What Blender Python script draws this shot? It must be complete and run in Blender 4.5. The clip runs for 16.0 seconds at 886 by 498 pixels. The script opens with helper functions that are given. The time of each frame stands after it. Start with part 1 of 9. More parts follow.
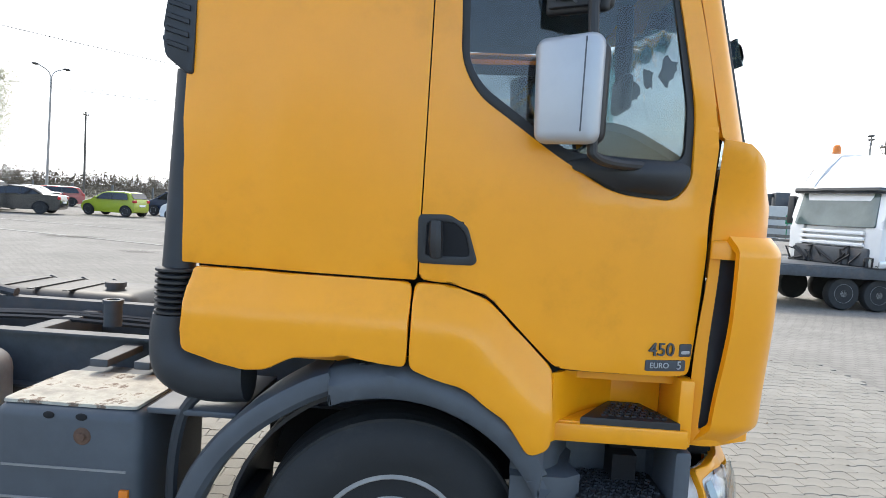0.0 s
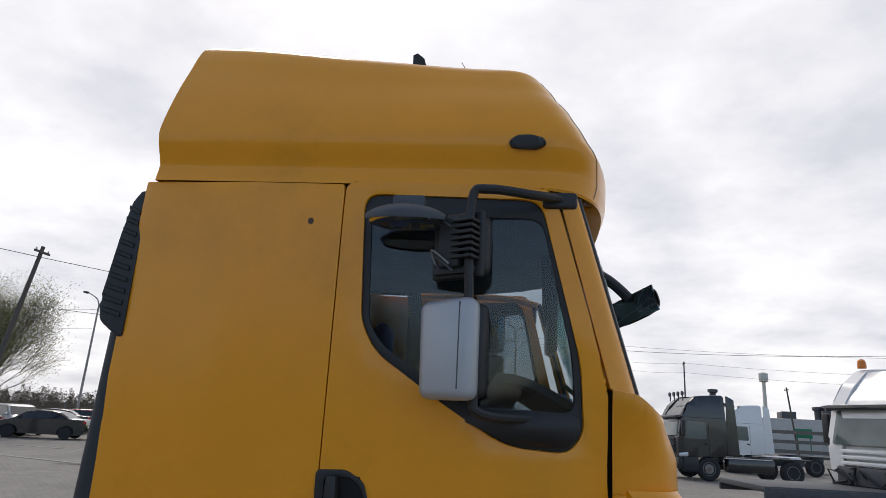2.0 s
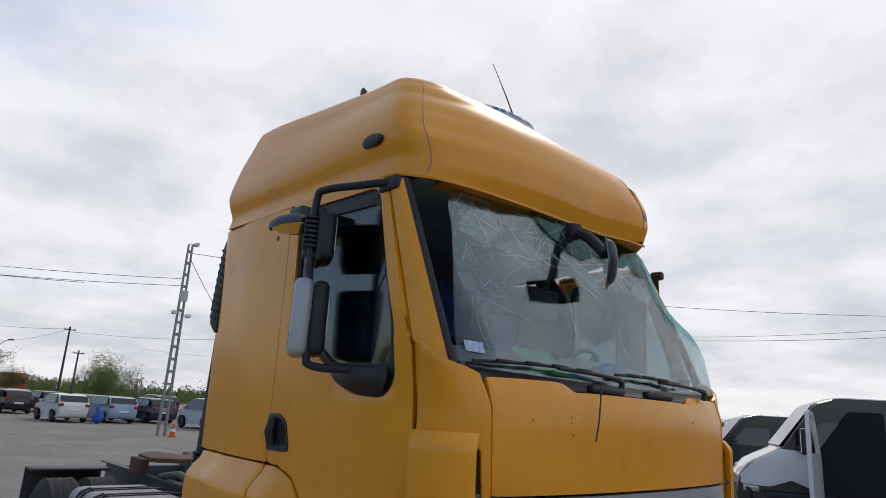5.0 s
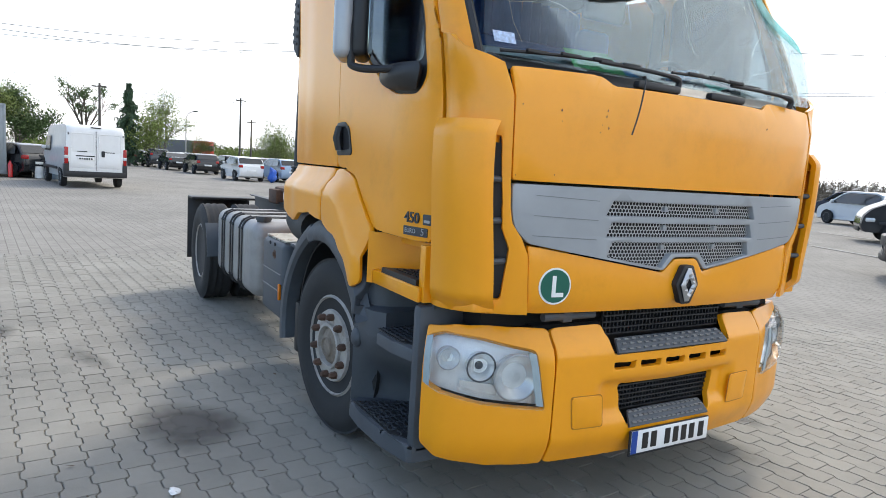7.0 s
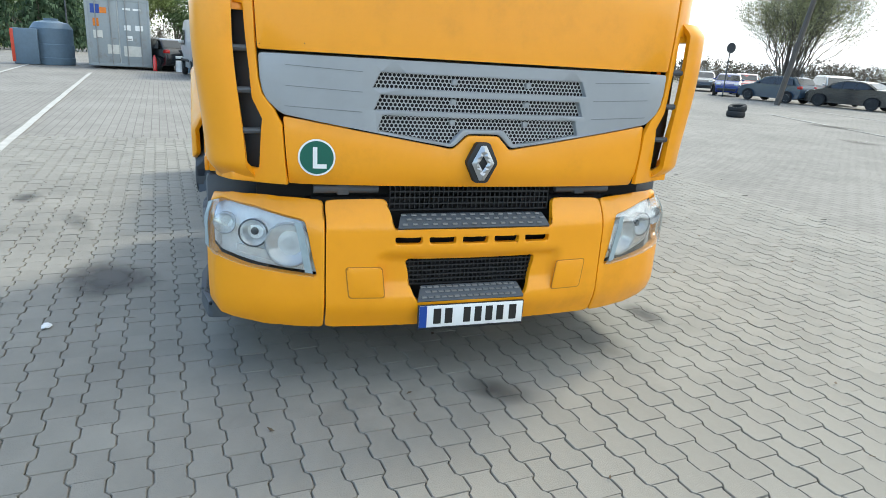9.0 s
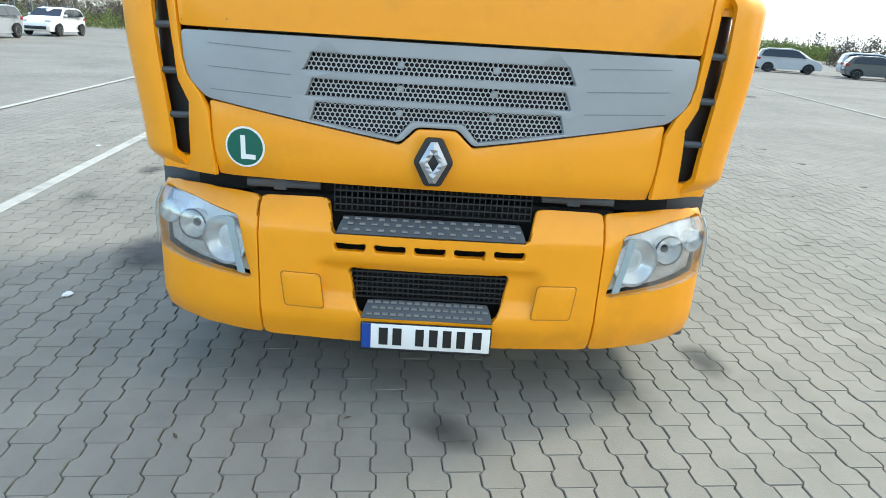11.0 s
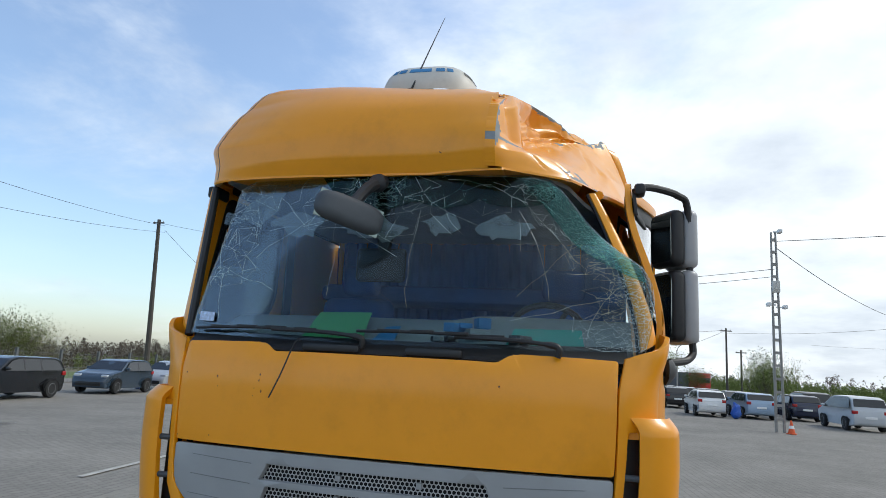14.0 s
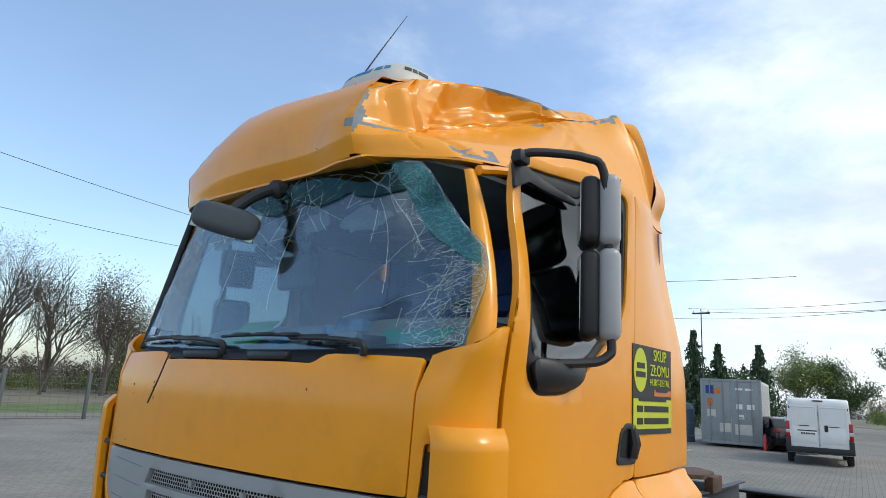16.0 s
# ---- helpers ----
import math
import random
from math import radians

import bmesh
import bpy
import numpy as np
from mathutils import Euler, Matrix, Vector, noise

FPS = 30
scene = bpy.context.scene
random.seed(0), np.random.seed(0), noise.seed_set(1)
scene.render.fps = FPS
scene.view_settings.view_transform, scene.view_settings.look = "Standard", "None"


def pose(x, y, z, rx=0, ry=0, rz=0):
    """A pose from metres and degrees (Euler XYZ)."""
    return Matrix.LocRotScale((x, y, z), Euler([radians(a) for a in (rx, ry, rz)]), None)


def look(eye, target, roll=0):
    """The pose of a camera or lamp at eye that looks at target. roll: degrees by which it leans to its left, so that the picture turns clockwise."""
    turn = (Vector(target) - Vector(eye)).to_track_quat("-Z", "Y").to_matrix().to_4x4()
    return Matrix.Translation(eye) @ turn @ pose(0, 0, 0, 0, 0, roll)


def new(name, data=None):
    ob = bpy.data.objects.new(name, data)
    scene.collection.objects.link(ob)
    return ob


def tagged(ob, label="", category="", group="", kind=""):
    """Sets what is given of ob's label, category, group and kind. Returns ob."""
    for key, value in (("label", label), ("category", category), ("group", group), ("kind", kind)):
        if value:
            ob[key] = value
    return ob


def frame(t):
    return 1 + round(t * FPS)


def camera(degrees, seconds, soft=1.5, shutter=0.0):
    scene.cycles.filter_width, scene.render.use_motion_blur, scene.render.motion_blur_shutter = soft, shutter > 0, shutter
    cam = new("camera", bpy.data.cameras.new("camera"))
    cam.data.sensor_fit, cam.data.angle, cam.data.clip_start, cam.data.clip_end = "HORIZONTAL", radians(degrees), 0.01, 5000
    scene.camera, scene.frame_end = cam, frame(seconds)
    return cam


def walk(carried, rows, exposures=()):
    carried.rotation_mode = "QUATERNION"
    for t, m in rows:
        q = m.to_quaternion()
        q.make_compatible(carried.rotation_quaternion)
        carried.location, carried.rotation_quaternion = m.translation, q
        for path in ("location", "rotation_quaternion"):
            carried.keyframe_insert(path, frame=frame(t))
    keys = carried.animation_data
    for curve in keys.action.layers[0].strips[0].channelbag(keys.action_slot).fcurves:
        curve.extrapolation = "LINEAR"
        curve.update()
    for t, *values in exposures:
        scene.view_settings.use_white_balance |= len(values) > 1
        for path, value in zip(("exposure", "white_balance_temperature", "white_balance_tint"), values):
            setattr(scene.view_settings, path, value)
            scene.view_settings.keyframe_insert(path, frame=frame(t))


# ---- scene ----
cam = camera(68.6, 16.0, 0.75)
PATH = [
    (0, (-1.225, -3.42, 1.755), (-1.279, -1.425, 1.623), 3.6),
    (0.5, (-1.224, -3.426, 1.843), (-1.275, -1.427, 1.885), 3.6),
    (1, (-1.244, -3.474, 1.918), (-1.255, -1.501, 2.243), 3.5),
    (1.5, (-1.041, -3.505, 1.943), (-1.105, -1.566, 2.428), 3.5),
    (2, (-0.742, -3.535, 1.905), (-0.928, -1.611, 2.419), 3.0),
    (2.5, (-0.304, -3.442, 1.836), (-0.697, -1.547, 2.342), 3.3),
    (3, (0.112, -3.35, 1.811), (-0.435, -1.494, 2.316), 3.1),
    (3.2, (0.306, -3.315, 1.836), (-0.355, -1.492, 2.326), 2.8),
    (5.3, (1.706, -2.728, 1.783), (0.201, -1.491, 2.236), 3.8),
    (5.5, (1.733, -2.684, 1.786), (0.186, -1.484, 2.197), 3.8),
    (6, (1.811, -2.568, 1.708), (0.106, -1.545, 1.923), 3.7),
    (6.5, (1.879, -2.512, 1.614), (0.147, -1.511, 1.636), 3.7),
    (7, (1.962, -2.421, 1.518), (0.247, -1.423, 1.272), 3.6),
    (7.5, (2.042, -2.229, 1.466), (0.364, -1.25, 0.992), 3.5),
    (8, (2.169, -1.877, 1.476), (0.598, -0.764, 0.934), 3.2),
    (8.5, (2.453, -1.459, 1.482), (0.786, -0.502, 0.929), 3.2),
    (9, (2.655, -1.024, 1.51), (0.833, -0.429, 0.937), 3.5),
    (9.2, (2.694, -0.854, 1.548), (0.867, -0.287, 0.962), 3.5),
    (11.3, (2.32, 0.075, 1.527), (0.42, 0.046, 0.904), 3.5),
    (11.5, (2.312, 0.093, 1.551), (0.404, 0.045, 0.955), 3.6),
    (12, (2.321, 0.088, 1.635), (0.333, 0.027, 1.425), 3.8),
    (12.5, (2.394, 0.188, 1.823), (0.398, 0.067, 1.87), 3.8),
    (13, (2.545, 0.32, 1.875), (0.571, 0.154, 2.151), 3.6),
    (13.5, (2.62, 0.509, 1.866), (0.669, 0.217, 2.193), 3.5),
    (14, (2.547, 0.881, 1.857), (0.638, 0.409, 2.219), 3.2),
    (14.5, (2.312, 1.3, 1.8), (0.482, 0.581, 2.166), 3.6),
    (15, (2.076, 1.708, 1.766), (0.262, 0.958, 2.151), 3.2),
    (15.5, (1.796, 2.088, 1.806), (0.146, 1.024, 2.186), 3.3),
    (16, (1.544, 2.317, 1.822), (0.008, 1.109, 2.247), 3.2),
]
walk(cam, [(t, look(eye, aim, roll)) for t, eye, aim, roll in PATH],
     [(0.0, 1.5, 6800, 10), (0.5, 1.25, 6800, 11), (1.0, 0.86, 7050, 12), (1.5, 0.72, 7000, 13), (2.0, 0.10, 6900, 14), (3.0, 0.02, 6850, 14), (5.3, -0.08, 6750, 13), (6.0, 0.18, 6900, 11),
      (6.5, 0.65, 6800, 10), (7.0, 1.15, 6700, 10), (8.0, 1.46, 6600, 6), (9.0, 1.37, 6580, 3), (11.5, 1.44, 6450, 0), (12.0, 1.35, 6450, 0), (12.5, 1.10, 6400, 3), (13.0, 0.52, 6350, 8),
      (13.5, 0.26, 6300, 7), (14.0, 0.27, 6400, 7), (16.0, 0.36, 6350, 6)])

# ---- light ----
world = bpy.data.worlds.new("world")
scene.world = world
world.use_nodes = True
SUN_EL, SUN_AZ = radians(46), radians(118)      # azimuth measured from +x towards +y


def build_sky():
    nt = world.node_tree
    nt.nodes.clear()
    N = nt.nodes.new
    out, bg = N("ShaderNodeOutputWorld"), N("ShaderNodeBackground")
    sky = N("ShaderNodeTexSky")
    sky.sky_type, sky.sun_disc = "NISHITA", False
    sky.sun_elevation, sky.sun_rotation = SUN_EL, radians(90) - SUN_AZ
    sky.air_density, sky.dust_density, sky.ozone_density = 1.0, 1.5, 1.2
    co = N("ShaderNodeTexCoord")
    sep = N("ShaderNodeSeparateXYZ")
    nt.links.new(co.outputs["Generated"], sep.inputs[0])
    # flatten the cloud layer towards the horizon
    zz = N("ShaderNodeMath"); zz.operation = "MAXIMUM"; zz.inputs[1].default_value = 0.0
    nt.links.new(sep.outputs[2], zz.inputs[0])
    add = N("ShaderNodeMath"); add.operation = "ADD"; add.inputs[1].default_value = 0.22
    nt.links.new(zz.outputs[0], add.inputs[0])
    div = N("ShaderNodeVectorMath"); div.operation = "DIVIDE"
    comb = N("ShaderNodeCombineXYZ")
    for i in range(3):
        nt.links.new(add.outputs[0], comb.inputs[i])
    nt.links.new(co.outputs["Generated"], div.inputs[0])
    nt.links.new(comb.outputs[0], div.inputs[1])
    big = N("ShaderNodeTexNoise"); big.inputs["Scale"].default_value = 1.1
    big.inputs["Detail"].default_value = 7; big.inputs["Roughness"].default_value = 0.6
    big.inputs["Distortion"].default_value = 0.3
    nt.links.new(div.outputs[0], big.inputs["Vector"])
    # the overcast lies over the half of the sky towards +y; blue opens towards -y
    side = N("ShaderNodeVectorMath"); side.operation = "DOT_PRODUCT"
    side.inputs[1].default_value = (-0.1, 0.62, 0.0)
    nt.links.new(co.outputs["Generated"], side.inputs[0])
    sm = N("ShaderNodeMath"); sm.operation = "MULTIPLY_ADD"; sm.inputs[1].default_value = 1.5
    nt.links.new(big.outputs["Fac"], sm.inputs[0])
    nt.links.new(side.outputs["Value"], sm.inputs[2])
    cover = N("ShaderNodeMapRange"); cover.interpolation_type = "SMOOTHSTEP"
    cover.inputs["From Min"].default_value, cover.inputs["From Max"].default_value = 0.45, 0.98
    cover.inputs["To Min"].default_value, cover.inputs["To Max"].default_value = 0.06, 0.97
    nt.links.new(sm.outputs[0], cover.inputs["Value"])
    tone = N("ShaderNodeTexNoise"); tone.inputs["Scale"].default_value = 1.7
    tone.inputs["Detail"].default_value = 6; tone.inputs["Roughness"].default_value = 0.55
    nt.links.new(div.outputs[0], tone.inputs["Vector"])
    ramp = N("ShaderNodeValToRGB")
    ramp.color_ramp.elements[0].position, ramp.color_ramp.elements[0].color = 0.36, (6.2, 6.7, 7.5, 1)
    ramp.color_ramp.elements[1].position, ramp.color_ramp.elements[1].color = 0.60, (9.0, 9.4, 9.9, 1)
    nt.links.new(tone.outputs["Fac"], ramp.inputs[0])
    mix = N("ShaderNodeMixRGB")
    nt.links.new(cover.outputs[0], mix.inputs[0])
    br = N("ShaderNodeMixRGB"); br.blend_type = "MULTIPLY"; br.inputs[0].default_value = 1.0; br.inputs[2].default_value = (1.78, 1.84, 1.90, 1)
    nt.links.new(sky.outputs[0], br.inputs[1])
    nt.links.new(br.outputs[0], mix.inputs[1])
    nt.links.new(ramp.outputs[0], mix.inputs[2])
    nt.links.new(mix.outputs[0], bg.inputs[0])
    bg.inputs[1].default_value = 0.1
    nt.links.new(bg.outputs[0], out.inputs[0])


build_sky()
sun = new("sun", bpy.data.lights.new("sun", "SUN"))
sun.data.energy, sun.data.angle, sun.data.color = 1.15, radians(12), (1.0, 0.95, 0.87)
sun.matrix_world = look((0, 0, 0), (-math.cos(SUN_EL) * math.cos(SUN_AZ), -math.cos(SUN_EL) * math.sin(SUN_AZ), -math.sin(SUN_EL)))


# ---- materials ----
def material(name, color, rough=0.6, metal=0.0, var=0.12, scale=6.0, bump=0.0, bscale=60.0, coat=0.0, stain=None, stain_amt=0.0,
             stain_scale=2.0, spec=0.5, rand=0.0, stain_edge=(0.5, 0.72)):
    """Principled surface with a fine and a coarse variation of its base colour and gloss."""
    m = bpy.data.materials.new(name)
    m.use_nodes = True
    nt = m.node_tree
    b = nt.nodes["Principled BSDF"]
    N = nt.nodes.new
    co = N("ShaderNodeTexCoord")
    n1 = N("ShaderNodeTexNoise"); n1.inputs["Scale"].default_value = scale; n1.inputs["Detail"].default_value = 8
    n1.inputs["Roughness"].default_value = 0.65
    nt.links.new(co.outputs["Object"], n1.inputs["Vector"])
    lo = [max(0.0, c * (1 - var)) for c in color[:3]] + [1]
    hi = [min(1.0, c * (1 + var)) for c in color[:3]] + [1]
    ramp = N("ShaderNodeValToRGB")
    ramp.color_ramp.elements[0].position, ramp.color_ramp.elements[0].color = 0.3, lo
    ramp.color_ramp.elements[1].position, ramp.color_ramp.elements[1].color = 0.7, hi
    nt.links.new(n1.outputs["Fac"], ramp.inputs[0])
    col = ramp.outputs[0]
    if stain:
        n2 = N("ShaderNodeTexNoise"); n2.inputs["Scale"].default_value = stain_scale; n2.inputs["Detail"].default_value = 10
        n2.inputs["Roughness"].default_value = 0.7
        nt.links.new(co.outputs["Object"], n2.inputs["Vector"])
        r2 = N("ShaderNodeMapRange"); r2.interpolation_type = "SMOOTHSTEP"
        r2.inputs["From Min"].default_value, r2.inputs["From Max"].default_value = stain_edge
        r2.inputs["To Max"].default_value = stain_amt
        nt.links.new(n2.outputs["Fac"], r2.inputs["Value"])
        mx = N("ShaderNodeMixRGB"); mx.inputs[2].default_value = (*stain[:3], 1)
        nt.links.new(r2.outputs[0], mx.inputs[0]); nt.links.new(col, mx.inputs[1])
        col = mx.outputs[0]
    if rand:
        oi = N("ShaderNodeObjectInfo"); gi = N("ShaderNodeNewGeometry")
        ad = N("ShaderNodeMath"); ad.operation = "ADD"
        nt.links.new(oi.outputs["Random"], ad.inputs[0]); nt.links.new(gi.outputs["Random Per Island"], ad.inputs[1])
        fr = N("ShaderNodeMath"); fr.operation = "FRACT"; nt.links.new(ad.outputs[0], fr.inputs[0])
        mr = N("ShaderNodeMapRange"); mr.inputs["To Min"].default_value, mr.inputs["To Max"].default_value = 1 - rand, 1 + rand
        nt.links.new(fr.outputs[0], mr.inputs["Value"])
        hs = N("ShaderNodeHueSaturation"); nt.links.new(mr.outputs[0], hs.inputs["Value"]); nt.links.new(col, hs.inputs["Color"])
        col = hs.outputs[0]
    nt.links.new(col, b.inputs["Base Color"])
    rr = N("ShaderNodeMapRange")
    rr.inputs["To Min"].default_value, rr.inputs["To Max"].default_value = max(0.02, rough * 0.8), min(1, rough * 1.2)
    nt.links.new(n1.outputs["Fac"], rr.inputs["Value"]); nt.links.new(rr.outputs[0], b.inputs["Roughness"])
    b.inputs["Metallic"].default_value, b.inputs["Coat Weight"].default_value = metal, coat
    b.inputs["Coat Roughness"].default_value = 0.12
    b.inputs["Specular IOR Level"].default_value = spec
    if bump:
        n3 = N("ShaderNodeTexNoise"); n3.inputs["Scale"].default_value = bscale; n3.inputs["Detail"].default_value = 6
        nt.links.new(co.outputs["Object"], n3.inputs["Vector"])
        bp = N("ShaderNodeBump"); bp.inputs["Strength"].default_value = bump; bp.inputs["Distance"].default_value = 0.01
        nt.links.new(n3.outputs["Fac"], bp.inputs["Height"]); nt.links.new(bp.outputs[0], b.inputs["Normal"])
    return m


def glass_mat(name, tint=(0.8, 0.9, 0.88), rough=0.02, dark=0.5, cracks=0.0, sheen=0.45, webs=((3.0, 0.006, 0.47, 0.55), (19.0, 0.04, 0.60, 0.66)), chip=(0.75, 0.85, 0.83)):
    """A pane: see-through by a plain share, with a glossy coat; cracks whiten it along a broken web."""
    m = bpy.data.materials.new(name)
    m.use_nodes = True
    nt = m.node_tree
    nt.nodes.clear()
    N = nt.nodes.new
    out, tr, gl, mix = N("ShaderNodeOutputMaterial"), N("ShaderNodeBsdfTransparent"), N("ShaderNodeBsdfGlossy"), N("ShaderNodeMixShader")
    tr.inputs[0].default_value = (*[c * dark for c in tint], 1)
    gl.inputs["Roughness"].default_value = rough
    fr = N("ShaderNodeFresnel"); fr.inputs[0].default_value = 1.5
    ml = N("ShaderNodeMath"); ml.operation = "MULTIPLY_ADD"; ml.inputs[1].default_value = sheen; ml.inputs[2].default_value = 0.01
    nt.links.new(fr.outputs[0], ml.inputs[0]); nt.links.new(ml.outputs[0], mix.inputs[0])
    nt.links.new(tr.outputs[0], mix.inputs[1]); nt.links.new(gl.outputs[0], mix.inputs[2])
    last = mix.outputs[0]
    if cracks:
        co = N("ShaderNodeTexCoord")
        wob = N("ShaderNodeTexNoise"); wob.inputs["Scale"].default_value = 3.0; wob.inputs["Detail"].default_value = 3
        nt.links.new(co.outputs["Object"], wob.inputs["Vector"])
        addv = N("ShaderNodeMixRGB"); addv.blend_type = "ADD"; addv.inputs[0].default_value = 0.35
        nt.links.new(co.outputs["Object"], addv.inputs[1]); nt.links.new(wob.outputs["Color"], addv.inputs[2])
        fine = None
        for sc, wid, lo, hi in webs:
            v = N("ShaderNodeTexVoronoi"); v.feature = "DISTANCE_TO_EDGE"; v.inputs["Scale"].default_value = sc
            nt.links.new(addv.outputs[0], v.inputs["Vector"])
            mr = N("ShaderNodeMapRange"); mr.inputs["From Min"].default_value = 0.0; mr.inputs["From Max"].default_value = wid
            mr.inputs["To Min"].default_value, mr.inputs["To Max"].default_value = 1.0, 0.0
            nt.links.new(v.outputs["Distance"], mr.inputs["Value"])
            zone = N("ShaderNodeTexNoise"); zone.inputs["Scale"].default_value = 2.2; zone.inputs["Detail"].default_value = 4
            nt.links.new(co.outputs["Object"], zone.inputs["Vector"])
            zr = N("ShaderNodeMapRange"); zr.inputs["From Min"].default_value, zr.inputs["From Max"].default_value = lo, hi
            nt.links.new(zone.outputs["Fac"], zr.inputs["Value"])
            pr = N("ShaderNodeMath"); pr.operation = "MULTIPLY"
            nt.links.new(mr.outputs[0], pr.inputs[0]); nt.links.new(zr.outputs[0], pr.inputs[1])
            if fine is None:
                fine = pr.outputs[0]
            else:
                mxx = N("ShaderNodeMath"); mxx.operation = "MAXIMUM"
                nt.links.new(fine, mxx.inputs[0]); nt.links.new(pr.outputs[0], mxx.inputs[1])
                fine = mxx.outputs[0]
        amt = N("ShaderNodeMath"); amt.operation = "MULTIPLY"; amt.inputs[1].default_value = cracks
        nt.links.new(fine, amt.inputs[0])
        df = N("ShaderNodeBsdfDiffuse"); df.inputs[0].default_value = (*chip, 1)
        m2 = N("ShaderNodeMixShader")
        nt.links.new(amt.outputs[0], m2.inputs[0]); nt.links.new(last, m2.inputs[1]); nt.links.new(df.outputs[0], m2.inputs[2])
        last = m2.outputs[0]
    nt.links.new(last, out.inputs[0])
    return m


YELLOW = material("yellow_paint", (0.86, 0.332, 0.007), 0.32, var=0.04, scale=2.5, spec=0.42, coat=0.22, stain=(0.55, 0.22, 0.006), stain_amt=0.35, bump=0.015, bscale=7)
HUBDIRT = material("dusty_hub", (0.24, 0.20, 0.155), 0.85, var=0.4, scale=14, stain=(0.09, 0.07, 0.055), stain_amt=0.7, bump=0.2)
PRIMER = material("bared_primer", (0.22, 0.25, 0.27), 0.7, var=0.2, scale=20)
DKGREY = material("dark_grey_plastic", (0.022, 0.026, 0.031), 0.6, var=0.2, scale=8, bump=0.05, bscale=200)
GREYP = material("grey_plastic", (0.058, 0.068, 0.079), 0.55, var=0.15, scale=8, bump=0.05, bscale=300)
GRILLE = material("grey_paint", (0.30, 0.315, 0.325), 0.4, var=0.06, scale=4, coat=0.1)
# grille paint darkened as the shade in its grooves; also the roof joint
GROOVE = material("grey_groove_shade", (0.17, 0.18, 0.19), 0.5, var=0.06, scale=4)
BLACK = material("black_plastic", (0.014, 0.015, 0.017), 0.5, var=0.2, scale=10, bump=0.05, bscale=200)
# near-black, painted as shade in hollows and gaps; also plain black parts
DARK = material("void_shade_black", (0.006, 0.006, 0.007), 0.9, var=0.3)
RUBBER = material("tyre_rubber", (0.016, 0.017, 0.018), 0.8, var=0.3, scale=12, stain=(0.05, 0.047, 0.042), stain_amt=0.5, stain_scale=4, bump=0.1, bscale=90)
RIM = material("rim_paint", (0.34, 0.32, 0.29), 0.6, var=0.2, scale=9, stain=(0.10, 0.06, 0.035), stain_amt=0.75, stain_scale=6)
RUST = material("rusty_steel", (0.10, 0.055, 0.035), 0.85, var=0.4, scale=14, stain=(0.03, 0.025, 0.022), stain_amt=0.7, bump=0.2)
STEEL = material("painted_steel", (0.05, 0.057, 0.065), 0.6, var=0.25, scale=10, stain=(0.12, 0.09, 0.07), stain_amt=0.5)
ALU = material("dull_aluminium", (0.27, 0.27, 0.268), 0.5, metal=0.35, var=0.15, scale=5, stain=(0.16, 0.15, 0.14), stain_amt=0.6, stain_scale=3)
CHROME = material("chrome", (0.42, 0.43, 0.44), 0.3, metal=0.7, var=0.05)
SILVER = material("silver_paint", (0.40, 0.42, 0.44), 0.42, metal=0.25, var=0.05, coat=0.2)
WHITE = material("white_plastic", (0.78, 0.78, 0.76), 0.4, var=0.05)
CREAM = material("weathered_white", (0.55, 0.54, 0.49), 0.5, var=0.12, scale=5, stain=(0.3, 0.29, 0.26), stain_amt=0.5)
WORN = material("worn_tread_plate", (0.38, 0.36, 0.30), 0.8, var=0.4, scale=9, stain=(0.10, 0.055, 0.03), stain_amt=0.9, stain_scale=9, stain_edge=(0.53, 0.60), bump=0.3, bscale=25)
LENS = glass_mat("lamp_glass", (0.97, 0.98, 0.98), 0.05, 0.98)
REFLECT = material("lamp_reflector", (0.78, 0.80, 0.81), 0.18, metal=0.45, var=0.10, scale=30)
LAMPBACK = material("lamp_housing", (0.78, 0.80, 0.81), 0.32, metal=0.12, var=0.14, scale=25)
PANE = glass_mat("tinted_pane", (0.80, 0.87, 0.91), 0.01, 0.68, sheen=0.85)
DUSTPANE = glass_mat("mirroring_pane", (0.72, 0.80, 0.84), 0.012, 0.75, sheen=2.4)
SHATTER = glass_mat("shattered_windscreen", (0.87, 0.95, 0.97), 0.015, 0.93, cracks=0.3, sheen=0.48, webs=((2.6, 0.0015, 0.52, 0.58), (26.0, 0.02, 0.68, 0.74)))
CRAZED = glass_mat("crazed_glass", (0.62, 0.90, 0.88), 0.06, 0.95, cracks=0.26, sheen=0.3, webs=((60.0, 0.05, 0.38, 0.66), (120.0, 0.08, 0.48, 0.60)), chip=(0.40, 0.64, 0.61))
SUNBAND = glass_mat("green_sun_band", (0.28, 0.66, 0.60), 0.05, 0.62, cracks=0.22, webs=((14.0, 0.03, 0.45, 0.60), (40.0, 0.08, 0.55, 0.62)), chip=(0.40, 0.62, 0.60))
CARGLASS = material("car_glass", (0.012, 0.015, 0.018), 0.08, var=0.1, spec=0.7)
GREEN = material("green_sticker", (0.0, 0.10, 0.065), 0.45, var=0.05)
BLUE = material("plate_blue", (0.005, 0.05, 0.28), 0.4, var=0.05)
INK = material("ink_black", (0.01, 0.01, 0.01), 0.5, var=0.05)
AMBER = material("amber_lens", (0.6, 0.16, 0.01), 0.25, var=0.1)
LIME = material("sign_lime", (0.55, 0.60, 0.02), 0.5, var=0.05)
CABBLUE = material("cab_cloth_blue", (0.040, 0.110, 0.360), 0.9, var=0.3, scale=5, bump=0.1)
CABGREY = material("cab_plastic_grey", (0.25, 0.285, 0.285), 0.7, var=0.2, scale=5)
